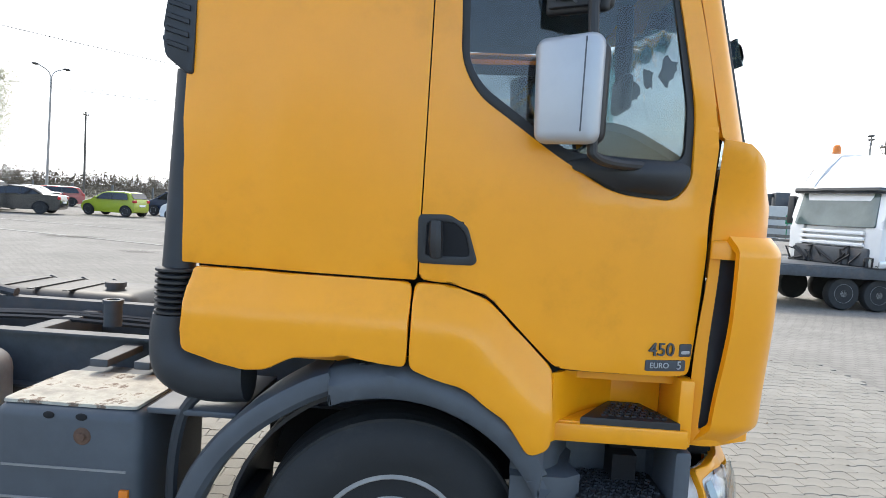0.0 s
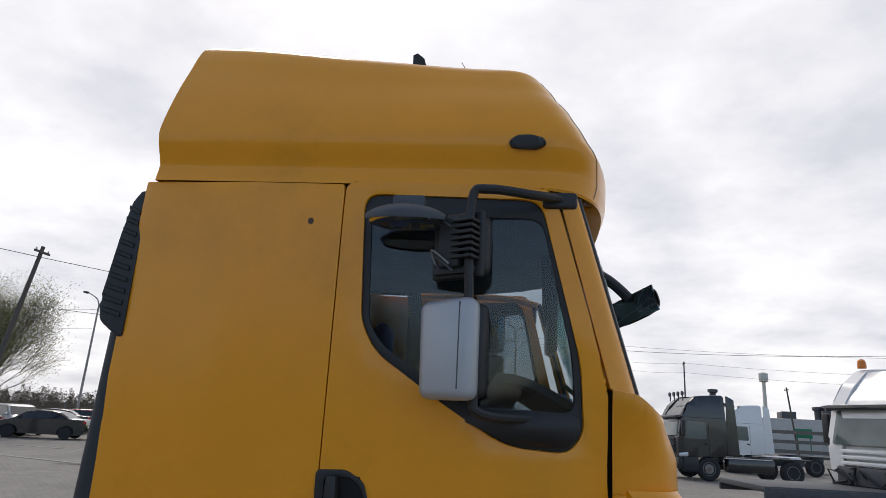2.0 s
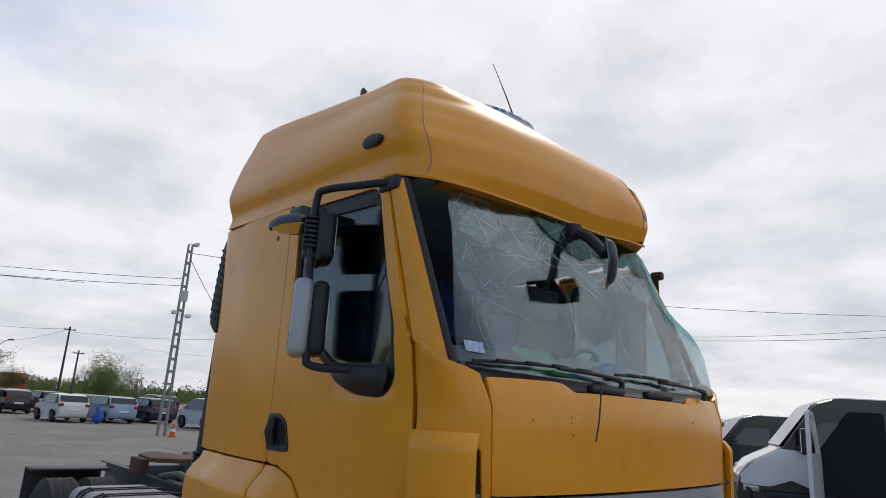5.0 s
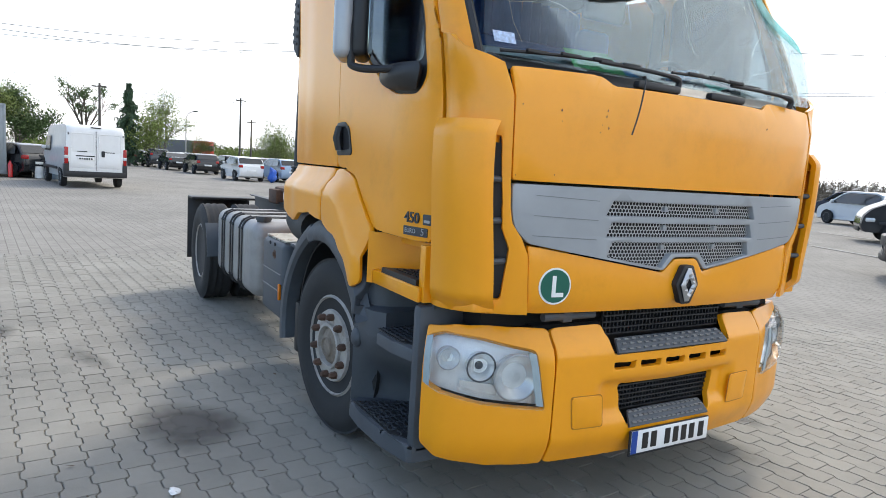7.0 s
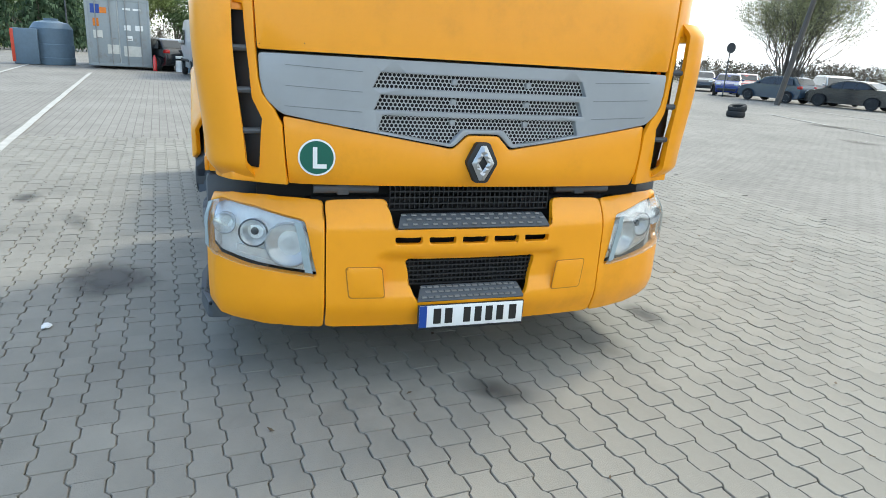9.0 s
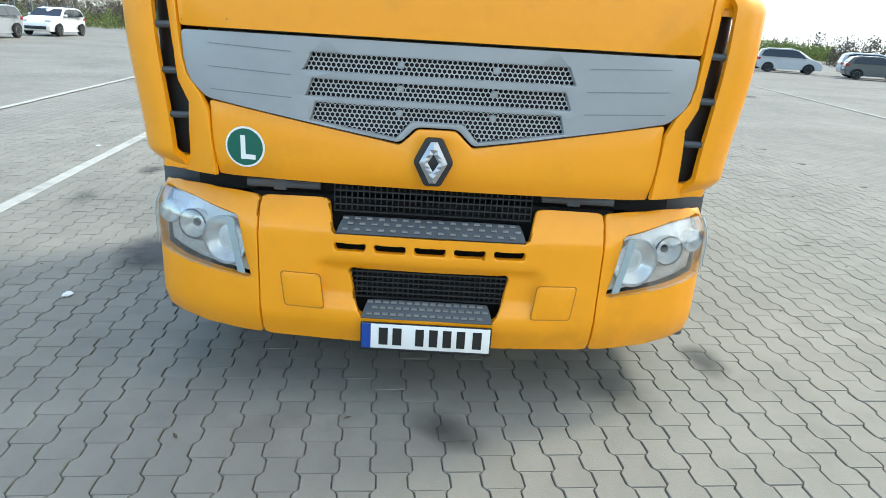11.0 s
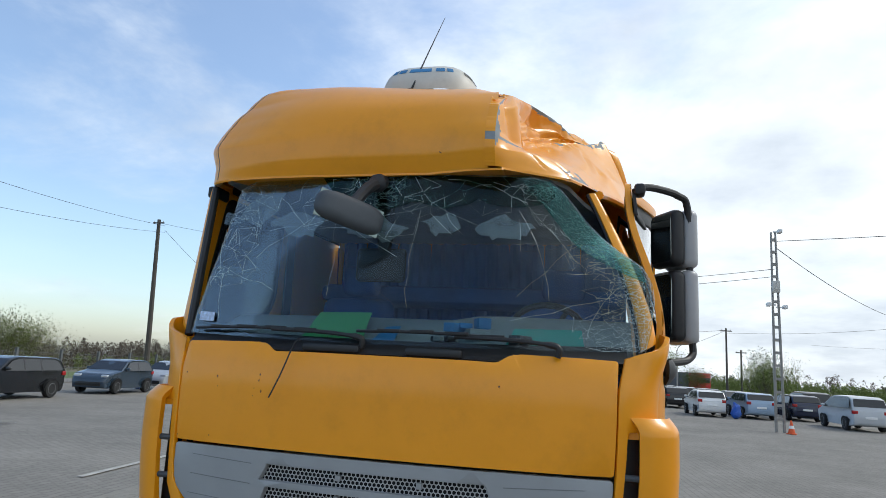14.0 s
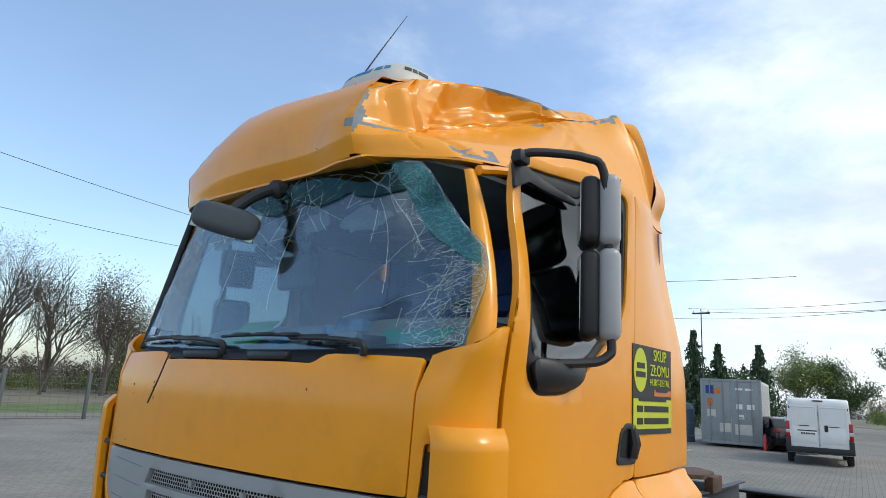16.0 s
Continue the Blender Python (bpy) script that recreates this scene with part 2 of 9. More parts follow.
PAPER = material("paper_green", (0.10, 0.42, 0.14), 0.8, var=0.1)
PAPERB = material("paper_blue", (0.05, 0.22, 0.45), 0.8, var=0.3)
MIRROR = material("mirror_glass", (0.75, 0.78, 0.8), 0.03, metal=1.0, var=0.02)


# ---- mesh helpers ----
from mathutils.geometry import delaunay_2d_cdt


def part(name, bm, mat, parent=None, label="", angle=35, recalc=True):
    if recalc:
        bmesh.ops.recalc_face_normals(bm, faces=bm.faces)
    me = bpy.data.meshes.new(name)
    bm.to_mesh(me)
    bm.free()
    me.materials.append(mat)
    me.polygons.foreach_set("use_smooth", [True] * len(me.polygons))
    me.set_sharp_from_angle(angle=radians(angle))
    ob = new(name, me)
    if parent is not None:
        ob.parent = parent
    return tagged(ob, label)


def thing(name, label, category, m=None, group="", kind=""):
    ob = new(name)
    if m is not None:
        ob.matrix_basis = m
    return tagged(ob, label, category, group, kind)


def box(bm, x0, x1, y0, y1, z0, z1, bev=0.0, m=None, seg=2):
    r = bmesh.ops.create_cube(bm, size=1.0, matrix=Matrix.Translation(((x0 + x1) / 2, (y0 + y1) / 2, (z0 + z1) / 2)) @ Matrix.Diagonal((abs(x1 - x0), abs(y1 - y0), abs(z1 - z0), 1)))
    vs = r["verts"]
    if bev:
        es = list({e for v in vs for e in v.link_edges})
        q = bmesh.ops.bevel(bm, geom=es, offset=bev, segments=seg, affect="EDGES", profile=0.5)
        vs = list(set(q["verts"]) | {v for v in vs if v.is_valid})
    if m is not None:
        bmesh.ops.transform(bm, matrix=m, verts=list({v for v in vs}))
    return vs


def lathe(bm, prof, origin=(0, 0, 0), axis="y", n=32):
    """Turn a profile of (radius, along) about an axis through origin."""
    rings = []
    for r, a in prof:
        ring = []
        for i in range(n):
            t = 2 * math.pi * i / n
            c, s = r * math.cos(t), r * math.sin(t)
            p = {"x": (a, c, s), "y": (c, a, s), "z": (c, s, a)}[axis]
            ring.append(bm.verts.new(Vector(p) + Vector(origin)))
        rings.append(ring)
    for a, b in zip(rings, rings[1:]):
        for i in range(n):
            bm.faces.new((a[i], a[(i + 1) % n], b[(i + 1) % n], b[i]))
    for ring, (r, a) in ((rings[0], prof[0]), (rings[-1], prof[-1])):
        if r > 1e-6:
            bm.faces.new(ring)
    bmesh.ops.remove_doubles(bm, verts=[v for rg in (rings[0], rings[-1]) for v in rg], dist=1e-6)


def tube(bm, pts, r, n=10, caps=True):
    """Sweep a round section along a line; r is a number or one number a point."""
    pts = [Vector(p) for p in pts]
    rs = r if isinstance(r, (list, tuple)) else [r] * len(pts)
    rings, ref = [], None
    for i, p in enumerate(pts):
        d = (pts[min(i + 1, len(pts) - 1)] - pts[max(i - 1, 0)]).normalized()
        if ref is None:
            ref = d.orthogonal().normalized()
        ref = (ref - d * ref.dot(d)).normalized()
        o = d.cross(ref)
        rings.append([bm.verts.new(p + (ref * math.cos(2 * math.pi * k / n) + o * math.sin(2 * math.pi * k / n)) * rs[i]) for k in range(n)])
    for a, b in zip(rings, rings[1:]):
        for k in range(n):
            bm.faces.new((a[k], a[(k + 1) % n], b[(k + 1) % n], b[k]))
    if caps:
        bm.faces.new(rings[0]); bm.faces.new(rings[-1])


def curve_pts(pts, k=6):
    """A smooth line through points."""
    P = [Vector(p) for p in pts]
    out = []
    for i in range(len(P) - 1):
        a, b, c, d = P[max(i - 1, 0)], P[i], P[i + 1], P[min(i + 2, len(P) - 1)]
        for j in range(k):
            t = j / k
            out.append(0.5 * ((2 * b) + (c - a) * t + (2 * a - 5 * b + 4 * c - d) * t * t + (3 * b - a - 3 * c + d) * t ** 3))
    return out + [P[-1]]


def rounded(poly, r=0.02, k=4):
    """Round the corners of a 2D outline."""
    out, n = [], len(poly)
    for i in range(n):
        p, a, b = Vector(poly[i]), Vector(poly[i - 1]), Vector(poly[(i + 1) % n])
        da, db = (a - p), (b - p)
        q = min(r, da.length * 0.45, db.length * 0.45)
        s, e = p + da.normalized() * q, p + db.normalized() * q
        for j in range(k + 1):
            t = j / k
            out.append(tuple((1 - t) ** 2 * s + 2 * t * (1 - t) * p + t * t * e))
    return out


def inside(p, poly):
    c, n = False, len(poly)
    for i in range(n):
        (x1, y1), (x2, y2) = poly[i - 1], poly[i]
        if (y1 > p[1]) != (y2 > p[1]) and p[0] < (x2 - x1) * (p[1] - y1) / (y2 - y1) + x1:
            c = not c
    return c


def edge_dist(p, loops):
    best = 9.0
    for poly in loops:
        for i in range(len(poly)):
            (x1, y1), (x2, y2) = poly[i - 1], poly[i]
            dx, dy = x2 - x1, y2 - y1
            t = max(0, min(1, ((p[0] - x1) * dx + (p[1] - y1) * dy) / (dx * dx + dy * dy + 1e-12)))
            best = min(best, math.hypot(p[0] - x1 - t * dx, p[1] - y1 - t * dy))
    return best


def dense(poly, step):
    out = []
    for i in range(len(poly)):
        a, b = poly[i], poly[(i + 1) % len(poly)]
        k = max(1, int(math.hypot(b[0] - a[0], b[1] - a[1]) / step))
        out += [(a[0] + (b[0] - a[0]) * j / k, a[1] + (b[1] - a[1]) * j / k) for j in range(k)]
    return out


def panel(bm, outer, fn, holes=(), thick=0.012, step=0.09, bev=0.004, out=(0, 0, 0)):
    """A sheet with the outline outer (and holes), laid on the surface fn(u, v) -> place; it is thickened away from the outside, whose
    direction out gives roughly, and its outer edge is rounded."""
    loops = [dense(l, step) for l in (outer, *holes)]
    vs, es = [], []
    for l in loops:
        b = len(vs)
        vs += [Vector(p) for p in l]
        es += [(b + i, b + (i + 1) % len(l)) for i in range(len(l))]
    us, ws = [p[0] for p in loops[0]], [p[1] for p in loops[0]]
    u = min(us) + step * 0.5
    row = 0
    while u < max(us):
        w = min(ws) + step * (0.5 if row % 2 else 0.25)
        while w < max(ws):
            if inside((u, w), loops[0]) and not any(inside((u, w), h) for h in loops[1:]) and edge_dist((u, w), loops) > step * 0.35:
                vs.append(Vector((u, w)))
            w += step
        u += step
        row += 1
    V, _, F, *_ = delaunay_2d_cdt(vs, es, [], 1, 1e-6)
    top, bot = [], []
    h = 1e-3
    for p in V:
        q = Vector(fn(p[0], p[1]))
        n = (Vector(fn(p[0] + h, p[1])) - q).cross(Vector(fn(p[0], p[1] + h)) - q)
        n = n.normalized() if n.length > 1e-12 else Vector(out)
        if n.dot(Vector(out)) < 0:
            n = -n
        top.append(bm.verts.new(q))
        bot.append(bm.verts.new(q - n * thick))
    count, tris = {}, []
    for f in F:
        c = sum((V[i] for i in f), Vector((0, 0))) / len(f)
        if inside(c, loops[0]) and not any(inside(c, l) for l in loops[1:]):
            tris.append(f)
            for i in range(len(f)):
                k = tuple(sorted((f[i - 1], f[i])))
                count[k] = count.get(k, 0) + 1
    rim = []
    for f in tris:
        bm.faces.new([top[i] for i in f])
        bm.faces.new([bot[i] for i in reversed(f)])
    for (a, b), k in count.items():
        if k == 1:
            bm.faces.new((top[a], top[b], bot[b], bot[a]))
            rim.append(bm.edges.get((top[a], top[b])))
    for v in top + bot:
        if not v.link_faces:
            bm.verts.remove(v)
    if bev:
        bmesh.ops.bevel(bm, geom=rim, offset=bev, segments=2, affect="EDGES", profile=0.5)
    return bm


def sheet(bm, fn, us, vs):
    """A grid of faces over fn(u, v)."""
    g = [[bm.verts.new(fn(u, v)) for v in vs] for u in us]
    for a, b in zip(g, g[1:]):
        for i in range(len(vs) - 1):
            bm.faces.new((a[i], a[i + 1], b[i + 1], b[i]))
    return g


def solid(bm, t):
    """Give an open sheet a thickness."""
    bmesh.ops.recalc_face_normals(bm, faces=bm.faces)
    bmesh.ops.solidify(bm, geom=bm.faces[:], thickness=t)


def steps(a, b, n):
    return [float(x) for x in np.linspace(a, b, n)]


def lerp(a, b, t):
    return a + (b - a) * t


def piece(x, xs, ys):
    return float(np.interp(x, xs, ys))


def ss(t):
    t = max(0.0, min(1.0, t))
    return t * t * (3 - 2 * t)


def text_on(name, s, size, m, mat, parent, label="", depth=0.002, align="CENTER"):
    """Raised lettering turned into a mesh."""
    cu = bpy.data.curves.new(name, "FONT")
    cu.body, cu.size, cu.extrude, cu.align_x, cu.align_y = s, size, depth, align, "CENTER"
    tmp = bpy.data.objects.new(name, cu)
    scene.collection.objects.link(tmp)
    bpy.context.view_layer.update()
    me = bpy.data.meshes.new_from_object(tmp.evaluated_get(bpy.context.evaluated_depsgraph_get()))
    bpy.data.objects.remove(tmp)
    me.transform(m)
    me.materials.clear()
    me.materials.append(mat)
    ob = new(name, me)
    ob.parent = parent
    return tagged(ob, label)


# ---- the tractor unit: x forward with its front at 0, y to its left, z up ----
def y_side(x, z):
    """Half width of the cab's flank."""
    w = 1.165 + 0.013 * (z - 1.2)
    if x > -0.66:
        w -= 0.07 * ((x + 0.66) / 0.32) ** 2 * (1 - ss((z - 1.7) / 0.7))
    if x < -1.82:
        w -= 0.022 * ss((-1.82 - x) / 0.2) * (1 - ss((z - 2.2) / 0.7) * 0.5)
    if x < -2.08:
        w -= 0.9 * (x + 2.08) ** 2
    return w


def y_flare(x, z):
    away = min(0.695 * (1.45 - z) - 0.72 * (x + 1.115), -0.84 - x + 0.05)
    return y_side(x, z) + 0.085 * ss((1.475 - z) / 0.13) * (0.15 + 0.85 * ss(max(0.0, away) / 0.13))


def flank(s, f=y_side):
    return lambda x, z: (x, s * f(x, z), z)


def x_front(y, z):
    return -0.012 - 0.075 * (abs(y) / 0.95) ** 2.2 - 0.045 * ss((z - 1.80) / 0.15) ** 2


def front(y, z):
    return (x_front(y, z), y, z)


BX = [0, 0.35, 0.67, 0.88, 1.06, 1.20, 1.33]
BPX = [0.0, -0.012, -0.045, -0.095, -0.155, -0.225, -0.308]
BPY = [0, 0.35, 0.67, 0.87, 1.03, 1.13, 1.168]


def bumper_at(s, z):
    """The bumper's skin by the way round it from the middle, and the height."""
    a = abs(s)
    x, y = piece(a, BX, BPX), piece(a, BX, BPY)
    tuck = 0.075 * ss((z - 0.76) / 0.15) + 0.05 * ss((0.42 - z) / 0.16)
    return (x - tuck * (1 - 0.4 * ss((a - 0.9) / 0.4)), math.copysign(y - tuck * 0.55 * ss((a - 0.8) / 0.4), s), z)


truck = thing("tractor_unit", "yellow tractor unit with a shattered windscreen and a crushed roof corner", "truck")


def yellow(name, bm, label="", mat=YELLOW, parent=None):
    return part(name, bm, mat, parent or truck, label)


DOOR = [(-1.366, 1.492), (-1.25, 1.488), (-1.115, 1.45), (-0.868, 1.212), (-0.385, 1.203), (-0.36, 1.62), (-0.36, 2.05), (-0.545, 2.735), (-0.58, 2.785), (-1.335, 2.80), (-1.362, 2.775)]
WINDOW = [(-1.285, 2.748), (-1.262, 2.25), (-1.20, 2.14), (-0.92, 1.95), (-0.71, 1.832), (-0.50, 1.82), (-0.445, 1.89), (-0.455, 2.12), (-0.605, 2.735)]
GLASS = [(-1.255, 2.68), (-1.235, 2.25), (-1.18, 2.17), (-0.935, 2.0), (-0.86, 1.965), (-0.475, 1.955), (-0.485, 2.14), (-0.60, 2.66)]


def build_door(s):
    # the crash bent the left window frame inwards at its front corner
    leaf = (lambda x, z: y_side(x, z) - 0.165 * ss((z - 2.0) / 0.72) * ss((x + 1.25) / 0.65)) if s > 0 else y_side
    bm = bmesh.new()
    panel(bm, rounded(DOOR, 0.035), flank(s, leaf), [rounded(WINDOW, 0.07, 5)], 0.03, 0.07, 0.006, (0, s, 0))
    d = yellow("door", bm, "yellow cab door" if s < 0 else "yellow cab door bent outwards at its window frame")
    deep = lambda x, z: (x, s * (leaf(x, z) - 0.012), z)
    bm = bmesh.new()
    panel(bm, rounded([(p[0], p[1]) for p in WINDOW], 0.07, 5), deep, [rounded(GLASS, 0.05)], 0.02, 0.085, 0.003, (0, s, 0))
    part("window_frame", bm, BLACK, d, "black plastic window surround")
    bm = bmesh.new()
    panel(bm, rounded(GLASS, 0.05), lambda x, z: (x, s * (leaf(x, z) - 0.02), z), (), 0.005, 0.12, 0, (0, s, 0))
    g = part("pane", bm, PANE if s < 0 else DUSTPANE, d, "tinted side window" if s < 0 else "side window mirroring the sky")
    # black mirror base swelling out of the lower front corner
    base = [(-0.90, 1.925), (-0.71, 1.845), (-0.50, 1.833), (-0.458, 1.895), (-0.463, 1.95), (-0.80, 1.958)]
    bm = bmesh.new()

    def swell(x, z):
        k = max(0.0, 1 - ((x + 0.63) / 0.24) ** 2) * max(0.0, 1 - ((z - 1.905) / 0.075) ** 2)
        return (x, s * (y_side(x, z) - 0.004 + 0.055 * k), z)
    panel(bm, rounded(base, 0.03), swell, (), 0.02, 0.03, 0.003, (0, s, 0))
    part("mirror_base", bm, BLACK, d)
    hand = [(-1.378, 1.722), (-1.27, 1.727), (-1.205, 1.69), (-1.165, 1.57), (-1.18, 1.555), (-1.372, 1.552)]
    bm = bmesh.new()
    proud = lambda x, z: (x, s * (y_side(x, z) + 0.006), z)
    panel(bm, rounded(hand, 0.02), proud, [rounded([(-1.345, 1.70), (-1.25, 1.70), (-1.21, 1.665), (-1.19, 1.585), (-1.345, 1.578)], 0.02)], 0.02, 0.04, 0.003, (0, s, 0))
    h = part("handle", bm, BLACK, d, "black recessed door handle")
    bm = bmesh.new()
    panel(bm, [(-1.35, 1.705), (-1.22, 1.705), (-1.18, 1.575), (-1.35, 1.57)], lambda x, z: (x, s * (y_side(x, z) + 0.001), z), (), 0.01, 0.06, 0, (0, s, 0))
    part("recess", bm, DARK, h)
    bm = bmesh.new()
    tube(bm, [(-1.315, s * 1.185, 1.70), (-1.312, s * 1.197, 1.64), (-1.308, s * 1.185, 1.58)], [0.022, 0.026, 0.022], 8)
    part("lever", bm, BLACK, h)
    return d


door_right = build_door(-1)
build_door(1)

def y_pressed(x, z):
    """The left flank leans in towards its upper rear corner."""
    return y_side(x, z) - 0.135 * ss((z - 1.85) / 0.95) * ss((-1.45 - x) / 0.65)


for s in (-1, 1):
    # sleeper flank
    bm = bmesh.new()
    panel(bm, rounded([(-2.222 if s > 0 else -2.255, 1.498), (-1.371, 1.492), (-1.367, 2.785), (-2.16 if s > 0 else -2.192, 2.788)], 0.012), flank(s, y_pressed if s > 0 else y_side), (), 0.02, 0.09, 0.004, (0, s, 0))
    yellow("side_panel", bm)
    # skirt behind the arch
    bm = bmesh.new()
    panel(bm, rounded([(-2.18, 1.488), (-1.386, 1.483), (-1.386, 1.195), (-1.60, 1.225), (-1.78, 1.205), (-1.87, 1.155), (-1.96, 1.145), (-2.18, 1.20)], 0.03), flank(s, y_flare), (), 0.025, 0.045, 0.01, (0, s, 0))
    yellow("side_skirt", bm)
    # arch panel in front of it
    bm = bmesh.new()
    panel(bm, rounded([(-1.379, 1.484), (-1.25, 1.480), (-1.119, 1.443), (-0.873, 1.206), (-0.868, 0.945), (-0.95, 0.915), (-1.03, 1.03), (-1.18, 1.135), (-1.377, 1.192)], 0.03), flank(s, y_flare), (), 0.025, 0.045, 0.01, (0, s, 0))
    yellow("arch_panel", bm)
    # upper step well
    for nm, q in (("step_sill", (-0.865, -0.385, s * 1.145, s * 1.165, 0.955, 1.02)), ("well_back", (-0.845, -0.42, s * 0.90, s * 0.92, 0.955, 1.20)), ("well_front", (-0.42, -0.37, s * 0.91, s * 1.145, 0.955, 1.195))):
        bm = bmesh.new()
        box(bm, *q, 0.006)
        yellow(nm, bm)
    bm = bmesh.new()
    WELL = curve_pts([(-0.872, 1.185, 0), (-0.84, 1.150, 0), (-0.77, 1.06, 0), (-0.69, 0.97, 0), (-0.60, 0.915, 0)], 4)
    sheet(bm, lambda k, z: (WELL[int(k)][0], s * WELL[int(k)][1], z), range(len(WELL)), (0.955, 1.03, 1.12, 1.20))
    solid(bm, 0.01)
    yellow("well_rear", bm)
    bm = bmesh.new()
    panel(bm, [(-0.862, s * 1.15), (-0.60, s * 1.15), (-0.60, s * 0.93), (-0.68, s * 0.96), (-0.77, s * 1.05)], lambda x, y: (x, y, 1.026), (), 0.02, 0.1, 0.003, (0, 0, 1))
    yellow("well_ledge", bm)
    bm = bmesh.new()
    panel(bm, [(-0.765, s * 1.158), (-0.415, s * 1.158), (-0.50, s * 0.93), (-0.62, s * 0.93)], lambda x, y: (x, y, 1.045), (), 0.03, 0.1, 0.004, (0, 0, 1))
    for i in range(14):
        for j in range(6):
            x, y = -0.725 + 0.027 * i + 0.013 * (j % 2), s * (0.97 + 0.03 * j)
            if x > -0.715 + (1.15 - abs(y)) * 0.5 and x < -0.43 - (1.15 - abs(y)) * 0.5:
                box(bm, x, x + 0.016, y - 0.006, y + 0.006, 1.043, 1.051)
    part("step_tread", bm, BLACK, truck, "black cleated step tread")

# dark jamb behind the joints of doors and panels
for s in (-1, 1):
    for (x0, x1, z0, z1) in ((-0.415, -0.335, 1.18, 2.06), (-0.87, -0.34, 1.198, 1.225), (-1.42, -1.32, 1.21, 2.79), (-2.17, -1.10, 1.43, 1.52), (-2.14, -0.62 if s < 0 else -1.32, 2.76, 2.80)):
        bm = bmesh.new()
        panel(bm, [(x0, z0), (x1, z0), (x1, z1), (x0, z1)], lambda x, z: (x, s * (y_side(x, z) - 0.045 - (0.15 if s > 0 and z > 2.7 else 0)), z), (), 0.012, 0.12, 0, (0, s, 0))
        part("jamb", bm, DARK, truck)
    bm = bmesh.new()
    for a, b in zip(((-1.28, 1.46), (-1.1, 1.43)), ((-1.1, 1.43), (-0.86, 1.19))):
        tube(bm, [(a[0], s * 1.12, a[1]), (b[0], s * 1.12, b[1])], 0.018, 6)
    part("jamb", bm, DARK, truck)

# cab back wall, floor and inner lining
bm = bmesh.new()
panel(bm, [(-1.06, 1.15), (1.06, 1.15), (1.08, 2.0), (0.97, 2.79), (-1.10, 2.79)], lambda y, z: (-2.165 + 0.02 * (z - 1.2), y, z), (), 0.03, 0.4, 0.0, (-1, 0, 0))
yellow("back_wall", bm)
bm = bmesh.new()
box(bm, -2.13, -0.36, -1.06, 1.06, 1.16, 1.19)
yellow("floor_pan", bm)


# ---- front ----
for s in (-1, 1):
    # corner panel between door and bonnet, its top running into the pillar foot
    bm = bmesh.new()

    def corner(u, z, s=s):
        xa_ = -0.344 - 0.030 * ss((1.64 - z) / 0.42)
        a = Vector((xa_, s * y_side(xa_, z), z))
        top = ss((z - 1.80) / 0.2)
        c = Vector((lerp(-0.19, -0.21, top), s * lerp(1.09, 1.14, top), z))
        yb = piece(z, [0.95, 1.235, 1.30, 1.36, 1.49, 1.93], [0.832, 0.853, 0.92, 0.938, 0.948, 0.962])
        b = Vector((lerp(x_front(yb, z) + 0.002, -0.135, top), s * lerp(yb, 0.985, top), z))
        if z < 1.2:
            c += Vector((-0.02, -s * 0.02, 0)) * (1.2 - z) / 0.25
        return (1 - u) ** 2 * a + 2 * u * (1 - u) * (2 * c - (a + b) / 2) + u * u * b
    outline = [(0, 0.955), (1, 0.955), (1, 1.935), (0.86, 1.955), (0.6, 1.98), (0.3, 2.03), (0, 2.045)]
    duct = [(0.10, 1.015), (0.83, 1.015), (0.88, 1.20), (0.93, 1.40), (0.90, 1.655), (0.10, 1.655)]
    panel(bm, outline, corner, [rounded(duct, 0.02)], 0.02, 0.06, 0.003, (1, s, 0))
    yellow("corner_panel", bm)
    bm = bmesh.new()
    panel(bm, duct, lambda u, z, s=s, c=corner: Vector(c(u, z)) - Vector((0.02, s * 0.025, 0)), (), 0.01, 0.09, 0, (1, s, 0))
    part("duct_liner", bm, DKGREY, truck)
    # pillar
    bm = bmesh.new()

    def pillar(u, v, s=s):
        crush = v if s > 0 else 0
        a = Vector((-0.352, s * y_side(-0.352, 2.05), 2.05)).lerp(Vector((-0.54, s * 1.185, 2.755)), v)
        b = Vector((-0.225, s * 1.045, 1.97)).lerp(Vector((-0.462, s * 1.15, 2.75)), v)
        p = a.lerp(b, u if s < 0 else lerp(0.35, 1.0, u)) + Vector((0.014, s * 0.018, 0)) * 4 * u * (1 - u)
        return p + Vector((0.0, -0.325, -0.05)) * (0.12 * crush + 0.88 * max(0.0, crush) ** 1.35)
    sheet(bm, pillar, steps(0, 1, 6), steps(0, 1, 10))
    solid(bm, 0.03)
    yellow("pillar", bm, "bent yellow windscreen pillar" if s > 0 else "")
    bm = bmesh.new()
    tube(bm, [Vector(pillar(1.04, v)) - Vector((0.010 if s < 0 else 0.03, 0, 0)) for v in steps(-0.02, 1.0, 9)], 0.020 if s < 0 else 0.012, 8)
    part("windscreen_seal", bm, BLACK, truck)
    # air vane standing off the corner, with its cap, foot and bars
    VX = [(-0.082, 1.032), (-0.088, 1.085), (-0.13, 1.15), (-0.19, 1.182), (-0.278, 1.192)]
    VS = curve_pts([(p[0], p[1], 0) for p in VX], 5)
    bm = bmesh.new()

    def vane(u, z, s=s):
        k = u * (len(VS) - 1)
        i = min(int(k), len(VS) - 2)
        x, y, _ = VS[i].lerp(VS[i + 1], k - i)
        t = (z - 0.98) / 0.7
        y -= 0.04 * (1 - ss(t * 1.2)) + 0.05 * ss((z - 1.655) / 0.09) + 0.045 * ss((1.04 - z) / 0.09)
